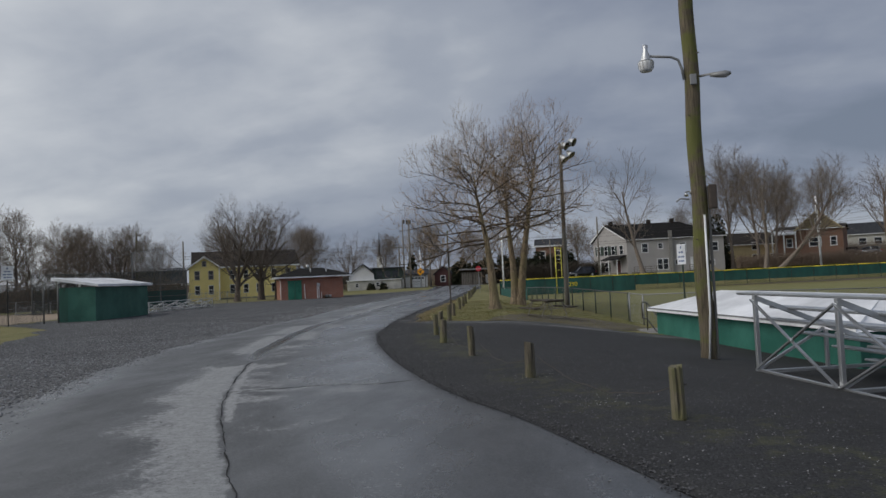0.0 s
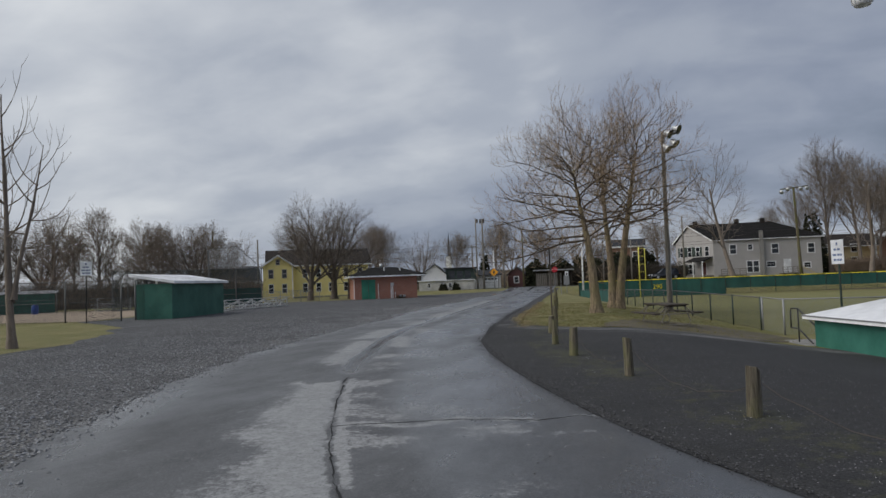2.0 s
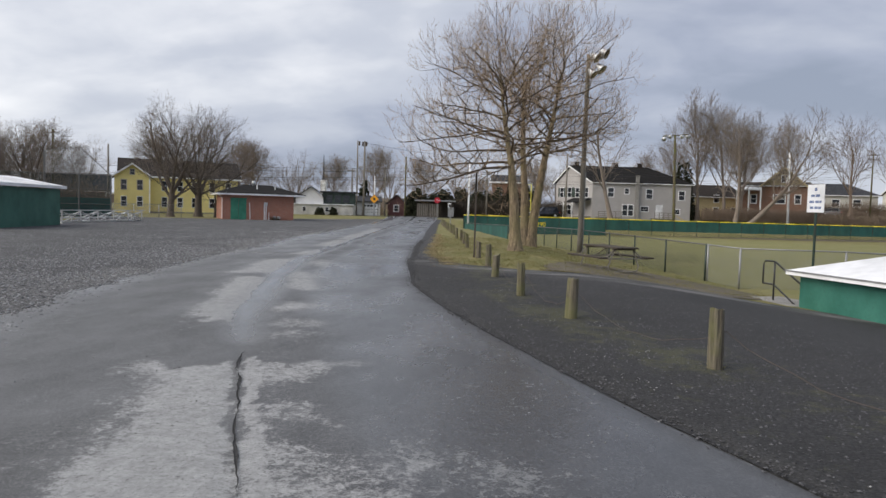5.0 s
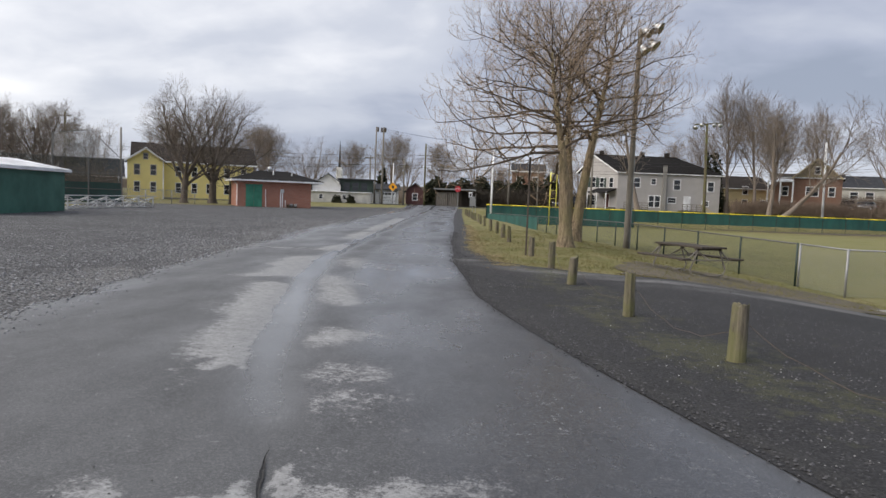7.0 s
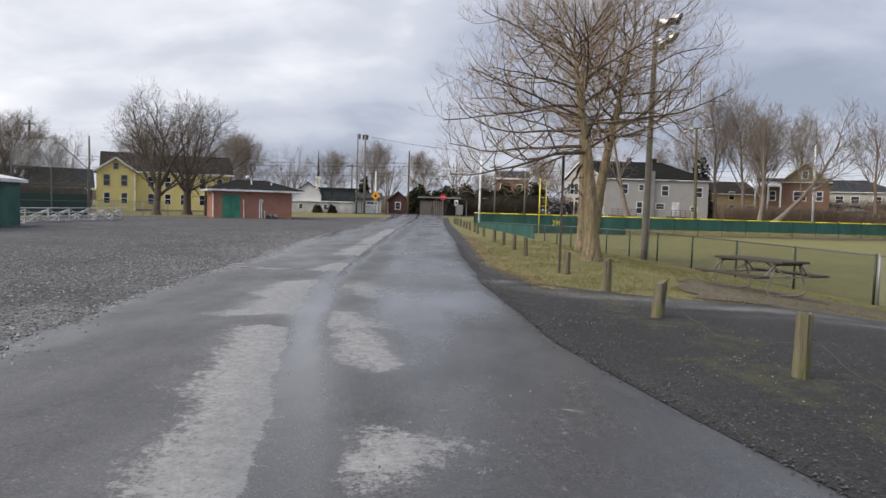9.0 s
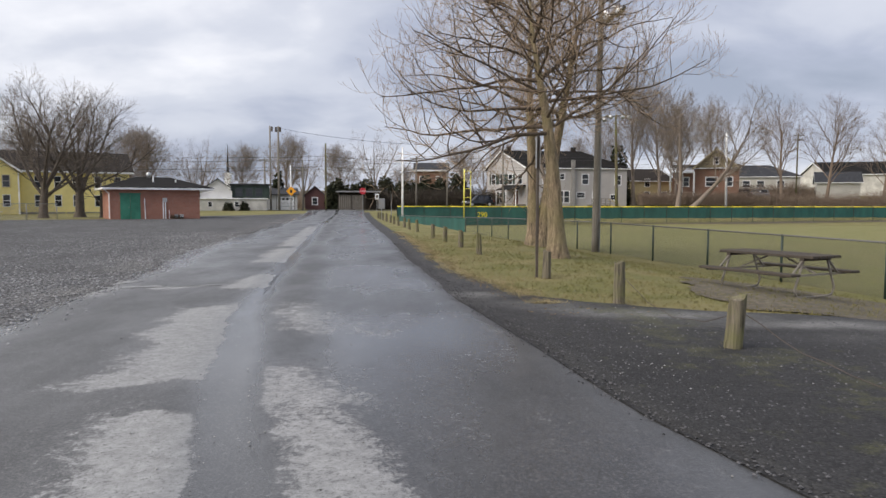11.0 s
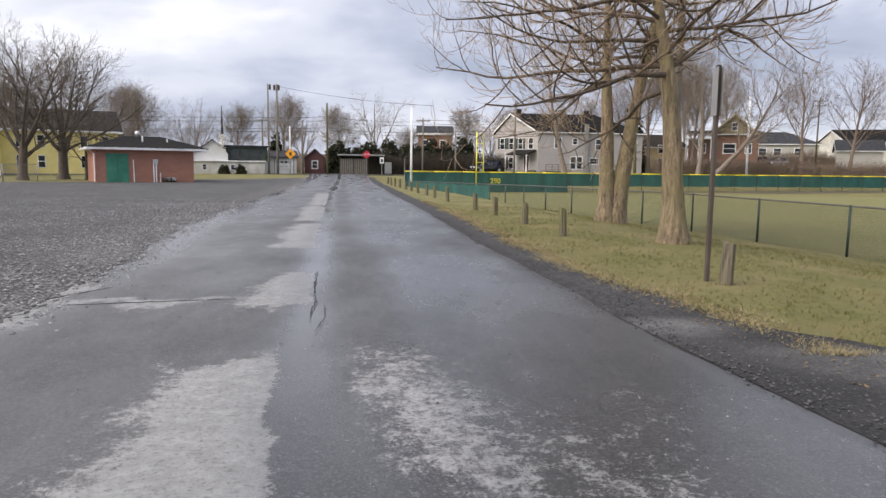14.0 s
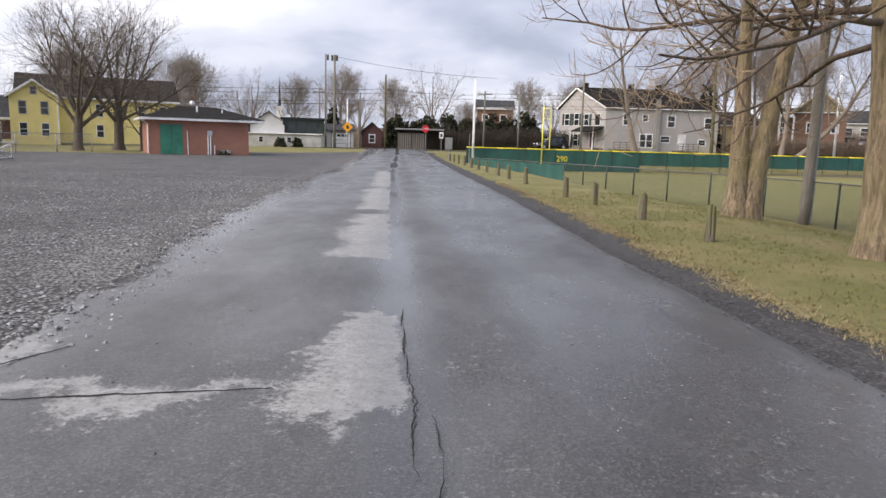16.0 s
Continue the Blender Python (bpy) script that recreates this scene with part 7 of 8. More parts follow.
def field_light():
    x, y = 20.85, 107.67
    root = thing("light_pole", "tall field light pole with a bar of floodlights", "light pole", (x, y, ground(x, y)))
    H = 12.6
    part("shaft", tube([(0.02 * h, 0, h) for h in (-0.2, 6, H)][:1] + [(-0.35 * k / 4, 0, H * k / 4) for k in (1, 2, 3, 4)], [0.22, 0.2, 0.18, 0.16, 0.14], 10), POLE_WOOD, root, smooth=True)
    part("crossarm", bar((-2.0, -0.1, H - 0.1), (1.4, -0.1, H + 0.15), 0.12, 0.14), POLE_WOOD, root)
    for k, dx in enumerate((-1.9, -1.1, 0.4, 1.2)):
        fl = bmesh.new()
        c = Vector((dx, -0.3, H - 0.1 - 0.35 * (k == 0)))
        d = Vector((-0.3 if k < 2 else 0.3, -0.8, -0.5)).normalized()
        add_tube(fl, [c - d * 0.2, c, c + d * 0.25], [0.1, 0.2, 0.3], 10)
        part("floodlight", fl, ALU, root, smooth=True)


field_light()


def wire(a, b, sag, r=0.014, name="overhead_wire"):
    pts = [(a[0] + (b[0] - a[0]) * k / 14, a[1] + (b[1] - a[1]) * k / 14, a[2] + (b[2] - a[2]) * k / 14 - sag * 4 * (k / 14) * (1 - k / 14)) for k in range(15)]
    ob = mesh_object(name, tube(pts, r, 4), BLACK_METAL)
    tagged(ob, "thin black overhead wire strung between street poles", "wire", "overhead wires")


for z, sag in ((7.6, 0.5), (7.1, 0.5), (5.8, 0.6), (6.2, 0.7)):
    wire((-82.22, 107.23, z + 0.5), (-26.58, 113.21, z), sag, 0.018)
    wire((-26.58, 113.21, z), (-18.19, 112.82, z + 0.2), 0.1, 0.018)
    wire((-18.19, 112.82, z + 0.2), (-5.75, 113.99, z - 0.2), 0.25, 0.018)
    wire((-5.75, 113.99, z), (60.81, 134.8, z + 3.5), 0.6, 0.018)
wire((-24.34, 111.53, 11.4), (-4.38, 112.84, 9.4), 0.4, 0.018)


# ---- church spire far away ----
def spire():
    root = thing("church_spire", "white steeple with a slender dark spire far off", "church", (-59.82, 220.02, 0))
    part("tower", box((-0.8, -0.8, 0), (0.8, 0.8, 10.0)), WHITE, root)
    bm = bmesh.new()
    add_tube(bm, [(0, 0, 10.0), (0, 0, 12.5), (0, 0, 18.0)], [0.45, 0.3, 0.04], 8)
    part("spire", bm, GREY_ROOF, root)


spire()


# ---- cars ----
def car(at, rz, paint, label, suv=True, scale=1.0):
    root = thing("car", label, "car", (at[0], at[1], ground(*at) + 0.03), rz)
    L, W, hb, ht = 4.6, 1.8, 0.95, 1.68 if suv else 1.45
    body = bmesh.new()
    low = [(-L / 2, 0.32), (-L / 2 + 0.05, 0.75), (-L / 2 + 0.35, hb), (L / 2 - 1.25, hb), (L / 2 - 0.2, hb - 0.12), (L / 2, 0.6), (L / 2, 0.32), (L / 2 - 0.6, 0.26), (-L / 2 + 0.5, 0.26)]
    add_prism(body, low[::-1], -W / 2, W / 2)
    bmesh.ops.recalc_face_normals(body, faces=body.faces)
    bmesh.ops.bevel(body, geom=list(body.edges), offset=0.05, segments=2, affect="EDGES")
    part("body", body, paint, root, smooth=True)
    cab = bmesh.new()
    x0, x1 = -L / 2 + 0.2, L / 2 - 1.2
    bot = [cab.verts.new(p) for p in ((x0, -W / 2 + 0.06, hb - 0.02), (x1, -W / 2 + 0.06, hb - 0.02), (x1, W / 2 - 0.06, hb - 0.02), (x0, W / 2 - 0.06, hb - 0.02))]
    top = [cab.verts.new(p) for p in ((x0 + 0.35, -W / 2 + 0.2, ht), (x1 - 0.85, -W / 2 + 0.2, ht), (x1 - 0.85, W / 2 - 0.2, ht), (x0 + 0.35, W / 2 - 0.2, ht))]
    cab.faces.new(top)
    for i in range(4):
        cab.faces.new((bot[i], bot[(i + 1) % 4], top[(i + 1) % 4], top[i]))
    bmesh.ops.bevel(cab, geom=list(cab.edges), offset=0.04, segments=2, affect="EDGES")
    cabin = part("cabin", cab, GLASS, root, "dark glazed cabin", True)
    part("roof_panel", box((x0 + 0.38, -W / 2 + 0.2, ht - 0.01), (x1 - 0.88, W / 2 - 0.2, ht + 0.035), 0.015), paint, root)
    for s in (-1, 1):
        for xa, xb in ((x0 + 0.05, x0 + 0.4), (x0 + 1.35, x0 + 1.42), (x1 - 0.02, x1 - 0.84)):
            part("pillar", bar((xa, s * (W / 2 - 0.07), hb), (xb, s * (W / 2 - 0.2), ht), 0.05, 0.09), paint, cabin)
        for x in (-L / 2 + 0.85, L / 2 - 0.9):
            wb = bmesh.new()
            add_tube(wb, [(x, s * (W / 2 - 0.22), 0.34), (x, s * (W / 2 + 0.01), 0.34)], 0.34, 18)
            wh = part("wheel", wb, RUBBER, root, "black tyre")
            rb = bmesh.new()
            add_tube(rb, [(x, s * (W / 2 - 0.05), 0.34), (x, s * (W / 2 + 0.02), 0.34)], 0.2, 14)
            part("rim", rb, ALU, wh)
        part("headlight", box((L / 2 - 0.1, s * (W / 2 - 0.4) - 0.16, 0.66), (L / 2 + 0.012, s * (W / 2 - 0.4) + 0.16, 0.8), 0.02), SIGN_WHITE, root)
        part("tail_light", box((-L / 2 - 0.012, s * (W / 2 - 0.25) - 0.1, 0.72), (-L / 2 + 0.1, s * (W / 2 - 0.25) + 0.1, 0.92), 0.02), LAMP_RED, root)
    part("bumper", box((L / 2 - 0.08, -W / 2 + 0.05, 0.34), (L / 2 + 0.05, W / 2 - 0.05, 0.5), 0.02), BLACK_METAL, root)
    part("bumper", box((-L / 2 - 0.05, -W / 2 + 0.05, 0.34), (-L / 2 + 0.08, W / 2 - 0.05, 0.5), 0.02), BLACK_METAL, root)


car((3.4, 118.48), 200, CAR_DARK, "dark parked car beside the grey house")
car((49.77, 133.69), 160, CAR_DARK, "dark car parked by the brick house", False)
car((53.28, 134.06), 150, CAR_SILVER, "silver car parked near the low houses", False)


# ---- trees round the place ----
def scaled(spec, k, rk=None, **over):
    rk = rk or k
    s = dict(spec, length=[v * k for v in spec["length"]], radius=[v * rk for v in spec["radius"]], thin=spec["thin"] * rk)
    s.update(over)
    return s


tree(41, (-38.75, 79.52, 0), MAPLE, DARK_BARK, GREY_TWIG, "bare forked maple with a dark trunk before the yellow house", (0.05, 0, 1), bough=DARK_BARK)
tree(43, (-37.95, 84.49, 0), scaled(MAPLE, 1.15), DARK_BARK, GREY_TWIG, "large bare tree with a broad dark crown by the yellow house", (0.05, 0, 1), bough=DARK_BARK)
tree(44, (-35.3, 83.1, 0), scaled(MAPLE, 0.55, 0.6, count=[1, 5, 6, 5, 4]), DARK_BARK, GREY_TWIG, "small crooked bare tree behind the brick shed", (0.1, 0, 1), bough=DARK_BARK)

far_a = tree(61, (-60.73, 77.77, 0), scaled(FARTREE, 0.95), FAR_BARK, FAR_BARK, "bare grey-brown tree behind the ball field", (0, 0, 1))
far_b = tree(62, (-68.96, 71.25, 0), scaled(FARTREE, 1.05, count=[1, 14, 8, 6]), FAR_BARK, FAR_BARK, "bare grey-brown tree behind the ball field", (0.05, 0, 1))
far_c = tree(63, (-56.55, 82.82, 0), scaled(MAPLE, 0.85, 0.8, count=[1, 7, 7, 6, 4]), DARK_BARK, GREY_TWIG, "round-crowned bare tree behind the ball field", (0, 0, 1), bough=DARK_BARK)
for ob in (far_a, far_b, far_c):
    ob["group"] = "bare trees behind the ball field"
rng = random.Random(8)
for k in range(26):
    f = k / 25
    base = Vector((-97.17, 51.21)).lerp(Vector((-57.67, 93.87)), f) + Vector((rng.uniform(-5, 3), rng.uniform(-3, 6)))
    copy_thing((far_a, far_b, far_c)[k % 3 if k % 5 else 0], pose(base.x, base.y, ground(base.x, base.y), 0, 0, rng.uniform(11.54, 359.64)) @ Matrix.Scale(rng.uniform(0.85, 1.25), 4))

mid = tree(71, (-48.43, 129.57, 0), scaled(FARTREE, 1.2), FAR_BARK, FAR_BARK, "bare tree among roofs in the distance", (0, 0, 1))
mid2 = tree(72, (-40.87, 131.31, 0), scaled(MAPLE, 0.95, 0.8, count=[1, 7, 7, 6, 4]), FAR_BARK, FAR_BARK, "bare spreading tree among roofs in the distance", (0, 0, 1))
for ob in (mid, mid2):
    ob["group"] = "bare trees in the distance"
for x, y, s, k in ((-56.5, 127.85, 0.9, 1), (-53.26, 134.74, 1.05, 0), (-44.12, 138.43, 0.9, 1), (-36.1, 139.15, 0.85, 0), (-32.34, 161.04, 1.15, 0), (-28.41, 158.9, 1.1, 1), (-14.86, 174.44, 1.5, 1), (-22.79, 176.72, 1.1, 0), (-3.01, 170.03, 1.0, 1), (3.3, 149.8, 0.9, 0), (7.09, 143.66, 0.95, 1), (11.29, 149.52, 0.9, 0),
                   (-62.7, 122.06, 1.0, 0), (-70.97, 114.34, 1.0, 1), (-8.04, 140.18, 0.6, 0), (18.46, 154.28, 0.9, 1)):
    copy_thing((mid, mid2)[k], pose(x, y, ground(x, y), 0, 0, (x * 37 + y * 11) % 360) @ Matrix.Scale(s, 4))

tree(81, (12.53, 109.96, ground(12.53, 109.96)), scaled(FARTREE, 1.75, 1.4, count=[1, 9, 8, 6]), FAR_BARK, FAR_BARK, "tall leaning bare tree in front of the grey house", (-0.22, 0, 1))
LEANER = scaled(FARTREE, 1.45, 1.25, count=[1, 12, 11, 8], bend=[0.11, 0.14, 0.17, 0.18], segs=[12, 7, 5, 3], up=[0.07, 0.05, 0.06, 0.06])
tree(82, (31.2, 109.6, ground(31.2, 109.6)), LEANER, FAR_BARK, FAR_BARK, "leaning bare tree with two long crooked trunks", (0.5, 0, 1),
     stems=[((0, 0, 0), (0.9, -0.1, 0.75), 1.25), ((-1.3, 0.3, 0), (0.15, 0, 1), 1.15)])
right_a = tree(83, (28.99, 125.9, ground(28.99, 125.9)), scaled(FARTREE, 1.75, 1.3, angle=[0, 32, 36, 36]), FAR_BARK, FAR_BARK, "tall upright bare tree behind the outfield", (0, 0, 1))
right_b = tree(84, (53.52, 126.55, ground(53.52, 126.55)), scaled(FARTREE, 1.55, 1.2, count=[1, 14, 9, 6], angle=[0, 40, 40, 40]), BROWN_BRUSH, BROWN_BRUSH, "dense brown bare tree beyond the field", (0.05, 0, 1))
right_a["group"] = right_b["group"] = "bare trees beyond the outfield"
for x, y, s, k in ((32.97, 125.26, 0.98, 0), (26.13, 130.0, 0.7, 0), (36.55, 127.64, 0.85, 0), (59.43, 123.85, 1.0, 1), (66.33, 120.61, 0.85, 1), (73.46, 124.36, 0.9, 1), (51.27, 148.14, 0.9, 0), (81.63, 129.08, 0.9, 1), (44.34, 150.38, 0.8, 0), (89.48, 124.81, 0.85, 1), (21.8, 135.15, 0.62, 0)):
    copy_thing((right_a, right_b)[k], pose(x, y, ground(x, y), 0, 0, (x * 53) % 360) @ Matrix.Scale(s, 4))


# ---- brush and hedges ----
def brush(at, size, rz, seed, label, count, mat=None, stems=True, leaf=0.22):
    root = thing("brush", label, "brush", (at[0], at[1], ground(*at)), rz, "", "stuff")
    rng = random.Random(seed)
    verts, faces = [], []
    for _ in range(count):
        p = Vector((rng.uniform(-size[0], size[0]), rng.uniform(-size[1], size[1]), 0))
        d = Vector((rng.uniform(-0.5, 0.5), rng.uniform(-0.5, 0.5), 1)).normalized()
        hgt = size[2] * rng.uniform(0.45, 1.05) * (0.8 + 0.4 * noise.noise(Vector((p.x * 0.25, seed, 0))))
        side = d.cross(Vector((rng.uniform(-1, 1), rng.uniform(-1, 1), 0.1))).normalized()
        w = 0.028
        q = p + d * hgt + side * rng.uniform(-0.5, 0.5)
        i = len(verts)
        t = d.cross(side)
        verts += [p - side * w, p + side * w, p + t * w, q]
        faces += [(i, i + 1, i + 3), (i + 1, i + 2, i + 3), (i + 2, i, i + 3)]
        for _ in range(3):
            f = rng.uniform(0.35, 0.9)
            b = p.lerp(q, f)
            e = b + Vector((rng.uniform(-1, 1), rng.uniform(-1, 1), rng.uniform(0.2, 1))).normalized() * hgt * 0.3
            i = len(verts)
            verts += [b - side * w * 0.6, b + side * w * 0.6, e]
            faces.append((i, i + 1, i + 2))
    me = bpy.data.meshes.new("stems")
    me.from_pydata(verts, [], faces)
    me.materials.append(mat or BROWN_BRUSH)
    ob = new("stems", me)
    ob.parent = root
    return root


brush((-68.56, 68.23), (26, 3.0, 5.2), 48, 5, "tangled brown brush behind the ball field", 7500)
brush((-62.5, 80.3), (9, 3.0, 3.4), 40, 6, "brown brush behind the backstop", 2600)
brush((-2.53, 125.99), (9.5, 2.0, 4.4), 1, 7, "dark brown overgrown hedge past the street", 5200, TABLE_WOOD)
brush((59.26, 118.85), (16, 3.0, 3.6), -10, 9, "thick brown brush beyond the outfield", 4200)
brush((37.0, 122.5), (8, 2.5, 3.0), -8, 10, "brown brush beneath bare trees past the outfield", 4200)
brush((56.0, 139.0), (12, 2.0, 3.2), -10, 14, "brown brush in front of the low houses", 3000)
brush((-41.23, 135.33), (16, 2.0, 3.5), 5, 12, "brown brush among the distant roofs", 2200)


def hedge(at, size, seed, label, count):
    root = thing("evergreen_hedge", label, "hedge", (at[0], at[1], ground(*at)))
    foliage("leaves", seed, size, count, 0.3, EVERGREEN, root)
    part("stem", tube([(0, 0, 0), (0, 0, size[2] * 0.9)], [0.15, 0.05], 6), DARK_BARK, root)


hedge((-17.97, 125.02), (2.0, 1.5, 3.0), 1, "dark rounded evergreen beside the dark shelter", 2600)
hedge((-14.92, 126.41), (2.2, 1.5, 2.7), 2, "dark rounded evergreen behind the dark shelter", 2600)
for k in range(6):
    hedge((-13.4 + 2.9 * k, 127.5), (2.2, 1.4, 3.0 + 0.35 * (k % 2)), 20 + k, "dark evergreen in the overgrown hedge", 1800)
hedge((27.04, 127.47), (2.0, 2.0, 6.0), 40, "dark conifer behind bare trees beyond the outfield", 2600)
hedge((-26.65, 122.82), (1.0, 1.0, 3.6), 42, "dark narrow conifer behind the white garage", 1000)


# ---- wooded ridge on the skyline ----
def ridge():
    verts, faces = [], []
    n = 160
    for i in range(n + 1):
        a = radians(-100 + 200 * i / n)
        r = 650
        h = 9 + 7 * noise.noise(Vector((i * 0.06, 2.0, 0))) + 1.6 * noise.noise(Vector((i * 0.9, 5.0, 0)))
        verts += [(r * math.sin(a), r * math.cos(a), -2), (r * math.sin(a), r * math.cos(a), max(2, h)), ((r + 120) * math.sin(a), (r + 120) * math.cos(a), -2)]
    for i in range(n):
        k = 3 * i
        faces += [(k, k + 3, k + 4, k + 1), (k + 1, k + 4, k + 5, k + 2)]
    me = bpy.data.meshes.new("wooded_ridge")
    me.from_pydata(verts, [], faces)
    me.materials.append(FAR_BARK)
    tagged(new("backdrop", me), "low grey-brown wooded ridge on the skyline", "ridge", kind="structure")


ridge()


# ---- loose stones ----
def scatter(name, label, spots, sizes, mat, seed):
    """Loose stones, each a squashed, uneven eight-sided lump resting on the land."""
    rng = random.Random(seed)
    verts, faces = [], []
    for x, y, z in spots:
        s = rng.uniform(*sizes)
        a = rng.uniform(0, 6.28)
        i = len(verts)
        for k in range(4):
            b = a + k * 1.57 + rng.uniform(-0.4, 0.4)
            verts.append((x + s * math.cos(b) * rng.uniform(0.7, 1.1), y + s * math.sin(b) * rng.uniform(0.7, 1.1), z + s * rng.uniform(0.1, 0.4)))
        verts.append((x + rng.uniform(-0.3, 0.3) * s, y + rng.uniform(-0.3, 0.3) * s, z + s * rng.uniform(0.6, 0.9)))
        verts.append((x, y, z - 0.3 * s))
        for k in range(4):
            faces += [(i + k, i + (k + 1) % 4, i + 4), (i + (k + 1) % 4, i + k, i + 5)]
    me = bpy.data.meshes.new(name)
    me.from_pydata(verts, [], faces)
    me.materials.append(mat)
    return tagged(new(name, me), label, "stones", kind="stuff")


def stone_mat(name, dark, light):
    k = Mat(name)
    c = k.mix(k.ramp(k.rnd(True), (0.05, 0.0), (0.95, 1.0)), dark, light)
    k.bump(k.noise(60, 4, 0.7), 0.4, 0.004)
    return k.done(c, 0.85)


STONE_PALE = stone_mat("pale_stone", (0.08, 0.08, 0.08), (0.34, 0.34, 0.335))
STONE_GREY = stone_mat("grey_stone", (0.13, 0.133, 0.14), (0.34, 0.345, 0.355))
rng = random.Random(77)
spots = []
while len(spots) < 900:
    y = rng.uniform(6, 29)
    x = lerp(ROAD_R, y) + 0.1 + abs(rng.gauss(0, 1.2)) if rng.random() < 0.5 else lerp(POST_LINE, y) + rng.gauss(-0.2, 0.55)
    if x < lerp(ROAD_R, y) + 0.05:
        continue
    if noise.noise(Vector((x * 0.8, y * 0.8, 4))) > rng.uniform(-0.1, 0.55):
        spots.append((x, y, ground(x, y) + 0.022))
scatter("apron_stones", "small pale stones strewn on the dark apron", spots, (0.004, 0.012), STONE_PALE, 1)
# dark cinders: dense over the apron, crumbling onto the asphalt along its edge
CINDER = stone_mat("dark_cinder", (0.030, 0.030, 0.033), (0.112, 0.112, 0.119))
grit = random.Random(78)
spots = []
while len(spots) < 15000:
    y = 6 + 24 * grit.random()
    x = lerp(ROAD_R, y) + 0.12 + 5.0 * grit.random() ** 1.3
    if x < apron_right(y) and noise.noise(Vector((x * 0.7, y * 0.7, 31))) > grit.uniform(-0.9, 0.3):
        spots.append((x, y, ground(x, y) + 0.016))
while len(spots) < 19500:
    y = 6 + 36 * grit.random() ** 1.2
    x = lerp(ROAD_R, y) + wob(y, 0.9, 0.05, 9.0) + grit.gauss(0.0, 0.09) + 0.10 * noise.noise(Vector((y * 1.9, 2.0, 33)))
    spots.append((x, y, ground(x, y) + 0.026))
scatter("cinders", "coarse dark cinders crumbling along the asphalt edge", spots, (0.005, 0.017), CINDER, 4)
spots = []
while len(spots) < 14000:
    y = 9 + 42 * rng.random() ** 1.35
    x = lerp(ROAD_L, y) + 0.15 - abs(rng.gauss(0, 3.2)) - 0.3 * rng.random()
    if x > lot_left(y) and noise.noise(Vector((x * 0.5, y * 0.5, 9))) > rng.uniform(-0.8, 0.4):
        spots.append((x, y, ground(x, y) + 0.012))
while len(spots) < 16200:
    y = 9 + 40 * rng.random() ** 1.35
    x = lerp(ROAD_L, y) + 0.05 + abs(rng.gauss(0, 0.32))
    spots.append((x, y, ground(x, y) + 0.03))
scatter("lot_stones", "coarse grey crushed stones lying over the parking area", spots, (0.010, 0.034), STONE_GREY, 2)
spots = []
while len(spots) < 700:
    y = rng.uniform(7, 34)
    x = rng.uniform(lerp(ROAD_L, y) + 0.3, lerp(ROAD_R, y) - 0.1)
    if noise.noise(Vector((x * 0.6, y * 0.6, 14))) > rng.uniform(-0.3, 0.6):
        spots.append((x, y, ground(x, y) + 0.036))
scatter("road_grit", "pale grit and chips lying on the asphalt", spots, (0.004, 0.012), STONE_PALE, 3)


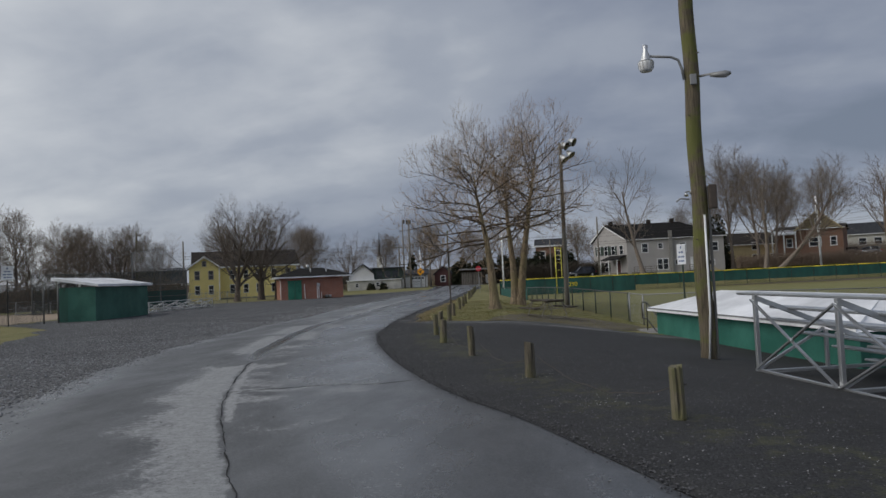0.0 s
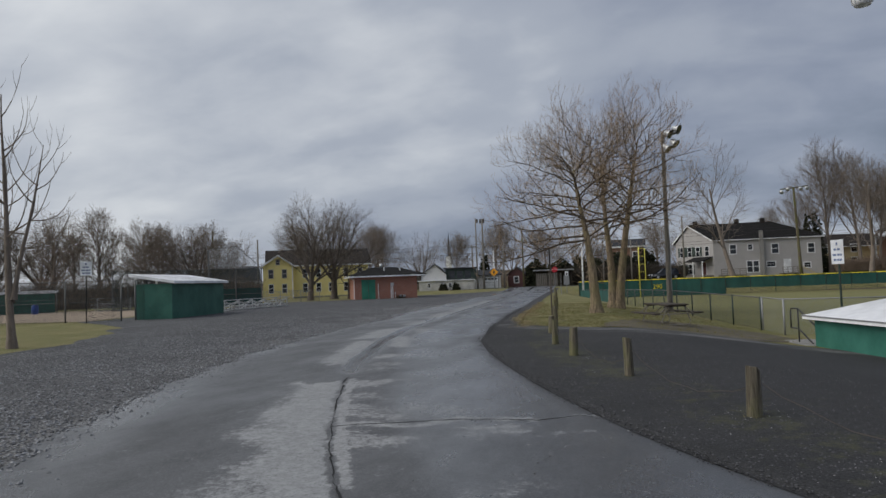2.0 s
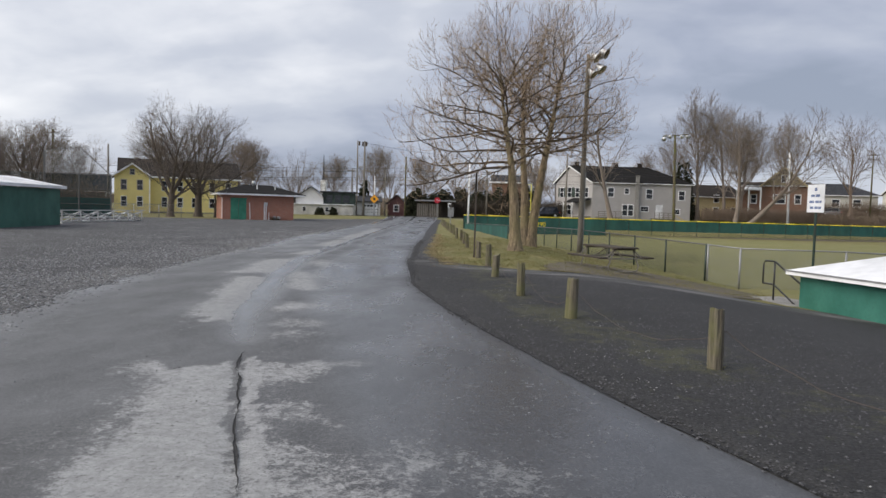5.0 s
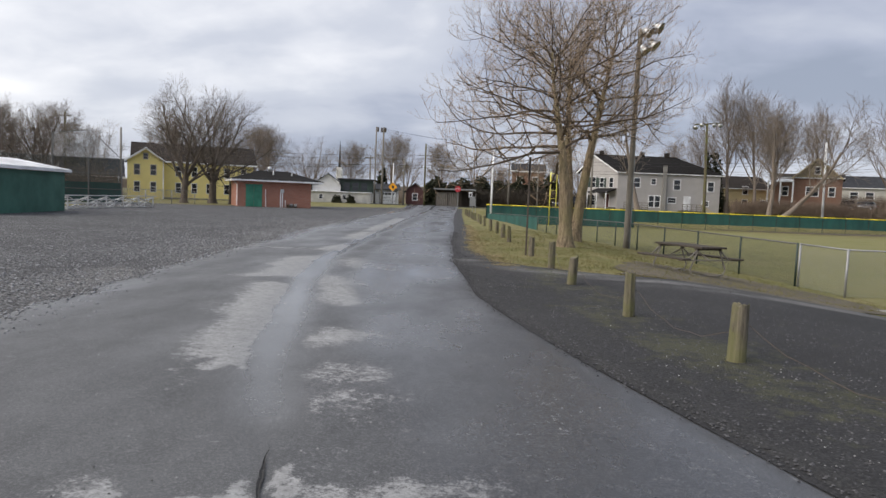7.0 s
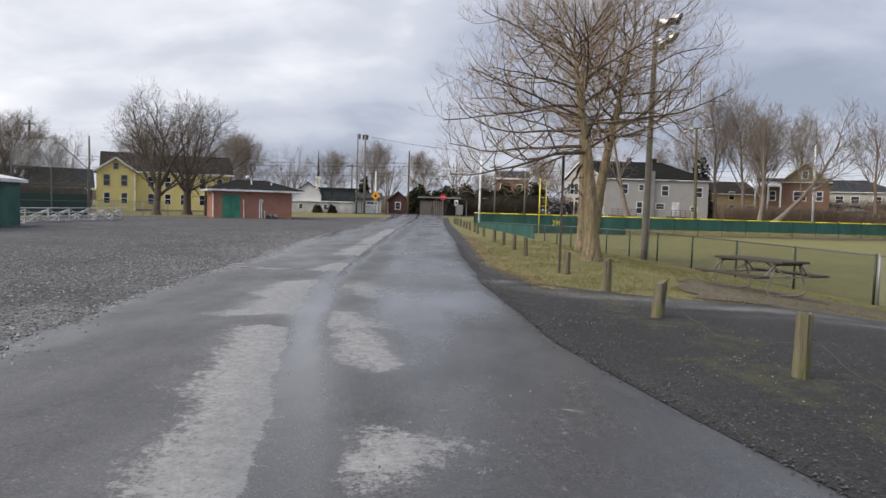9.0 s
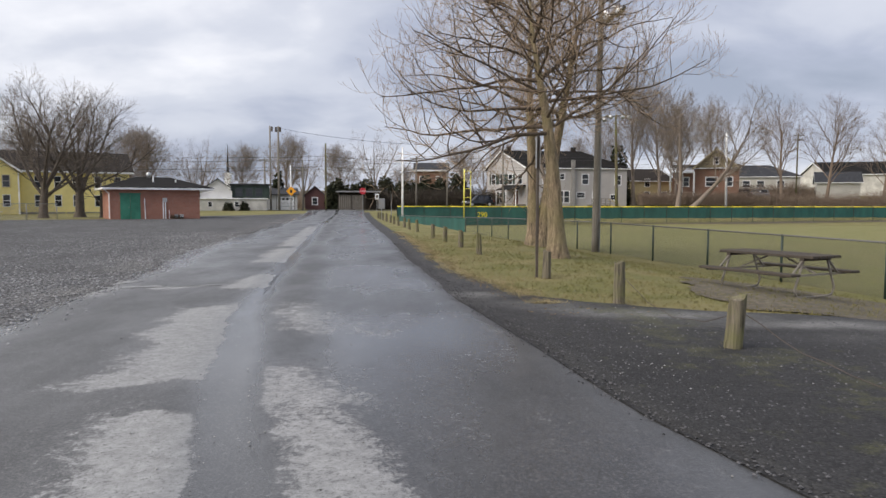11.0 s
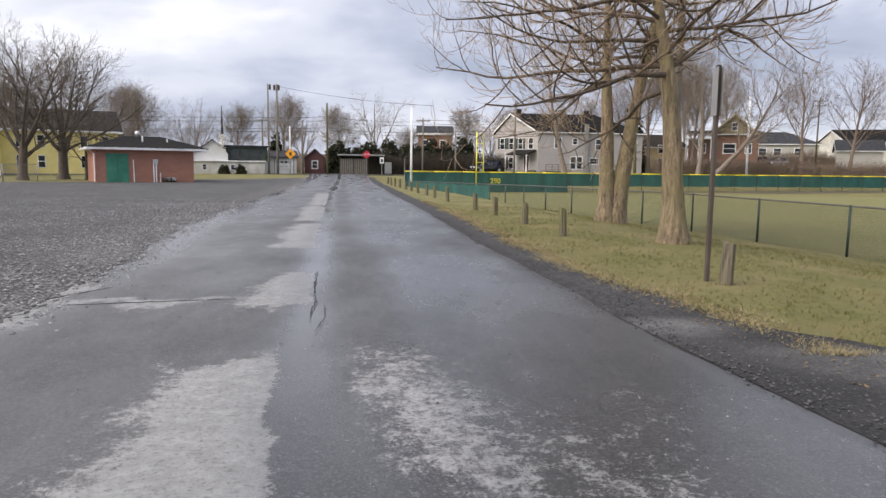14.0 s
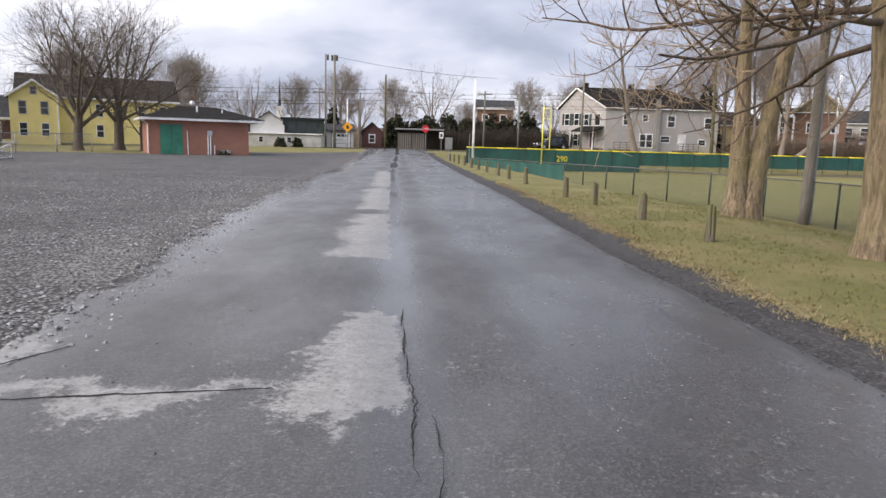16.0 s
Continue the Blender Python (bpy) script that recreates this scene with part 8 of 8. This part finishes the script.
# ---- tufts of grass on the near lawn ----
def tufts():
    rng = random.Random(9)
    verts, faces = [], []
    n = 0
    while n < 10000:
        y = 26.5 + 22 * rng.random() ** 1.5
        left = lerp(ROAD_R, y) + 0.75
        x = rng.uniform(left, max(left + 1.5, fence_x(y)))
        if y < 29.1 and x < apron_right(y) + 0.1:
            continue
        if noise.noise(Vector((x * 0.9, y * 0.9, 2))) < rng.uniform(-0.6, 0.1):
            continue
        z = ground(x, y)
        for _ in range(3):
            a = rng.uniform(0, 6.28)
            h = rng.uniform(0.02, 0.06)
            u = Vector((math.cos(a), math.sin(a), 0)) * 0.006
            tip = Vector((x, y, z + h)) + Vector((rng.uniform(-1, 1), rng.uniform(-1, 1), 0)) * h * 0.7
            p = Vector((x + rng.uniform(-0.03, 0.03), y + rng.uniform(-0.03, 0.03), z - 0.005))
            i = len(verts)
            verts += [p - u, p + u, tip]
            faces.append((i, i + 1, i + 2))
        n += 1
    me = bpy.data.meshes.new("grass_tufts")
    me.from_pydata(verts, [], faces)
    me.materials.append(GRASS)
    tagged(new("grass_tufts", me), "short yellow-green winter grass blades", "grass", kind="stuff")


tufts()


def straw_fringe():
    """Dry matted blades where the lawn gives way to the stony shoulder."""
    rng = random.Random(29)
    verts, faces = [], []
    for _ in range(9000):
        y = 27.5 + 24 * rng.random() ** 1.4
        edge = lerp(ROAD_R, y) + 0.62 + 0.45 * sstep(32, 28, y) + wob(y, 1.1, 0.22, 6.0)
        x = edge + rng.gauss(0.06, 0.13)
        if noise.noise(Vector((x * 1.3, y * 1.3, 21))) < rng.uniform(-0.5, 0.25):
            continue
        z = ground(x, y) + 0.008
        for _ in range(3):
            a = rng.uniform(0, 6.28)
            n = rng.uniform(0.03, 0.09)
            u = Vector((-math.sin(a), math.cos(a), 0)) * 0.005
            p = Vector((x + rng.uniform(-0.04, 0.04), y + rng.uniform(-0.04, 0.04), z))
            tip = p + Vector((math.cos(a) * n, math.sin(a) * n, rng.uniform(0.01, 0.045)))
            i = len(verts)
            verts += [p - u, p + u, tip]
            faces.append((i, i + 1, i + 2))
    me = bpy.data.meshes.new("dry_grass")
    me.from_pydata(verts, [], faces)
    me.materials.append(STRAW)
    tagged(new("dry_grass", me), "matted straw-coloured dry grass along the shoulder", "dry grass", kind="stuff")


straw_fringe()


def fallen_leaves():
    rng = random.Random(19)
    verts, faces = [], []
    for _ in range(1300):
        y = rng.uniform(26.5, 46)
        x = lerp(ROAD_R, y) + 0.5 + abs(rng.gauss(0, 0.9))
        s = rng.uniform(0.012, 0.028)
        a = rng.uniform(0, 6.28)
        z = ground(x, y) + 0.02
        i = len(verts)
        for k in range(4):
            verts.append((x + s * math.cos(a + k * 1.57) * (1 if k % 2 else 0.6), y + s * math.sin(a + k * 1.57) * (1 if k % 2 else 0.6), z + rng.uniform(0, 0.02)))
        faces.append((i, i + 1, i + 2, i + 3))
    me = bpy.data.meshes.new("fallen_leaves")
    me.from_pydata(verts, [], faces)
    me.materials.append(DEAD_LEAF)
    tagged(new("fallen_leaves", me), "dry brown leaves along the verge", "leaves", kind="stuff")


fallen_leaves()
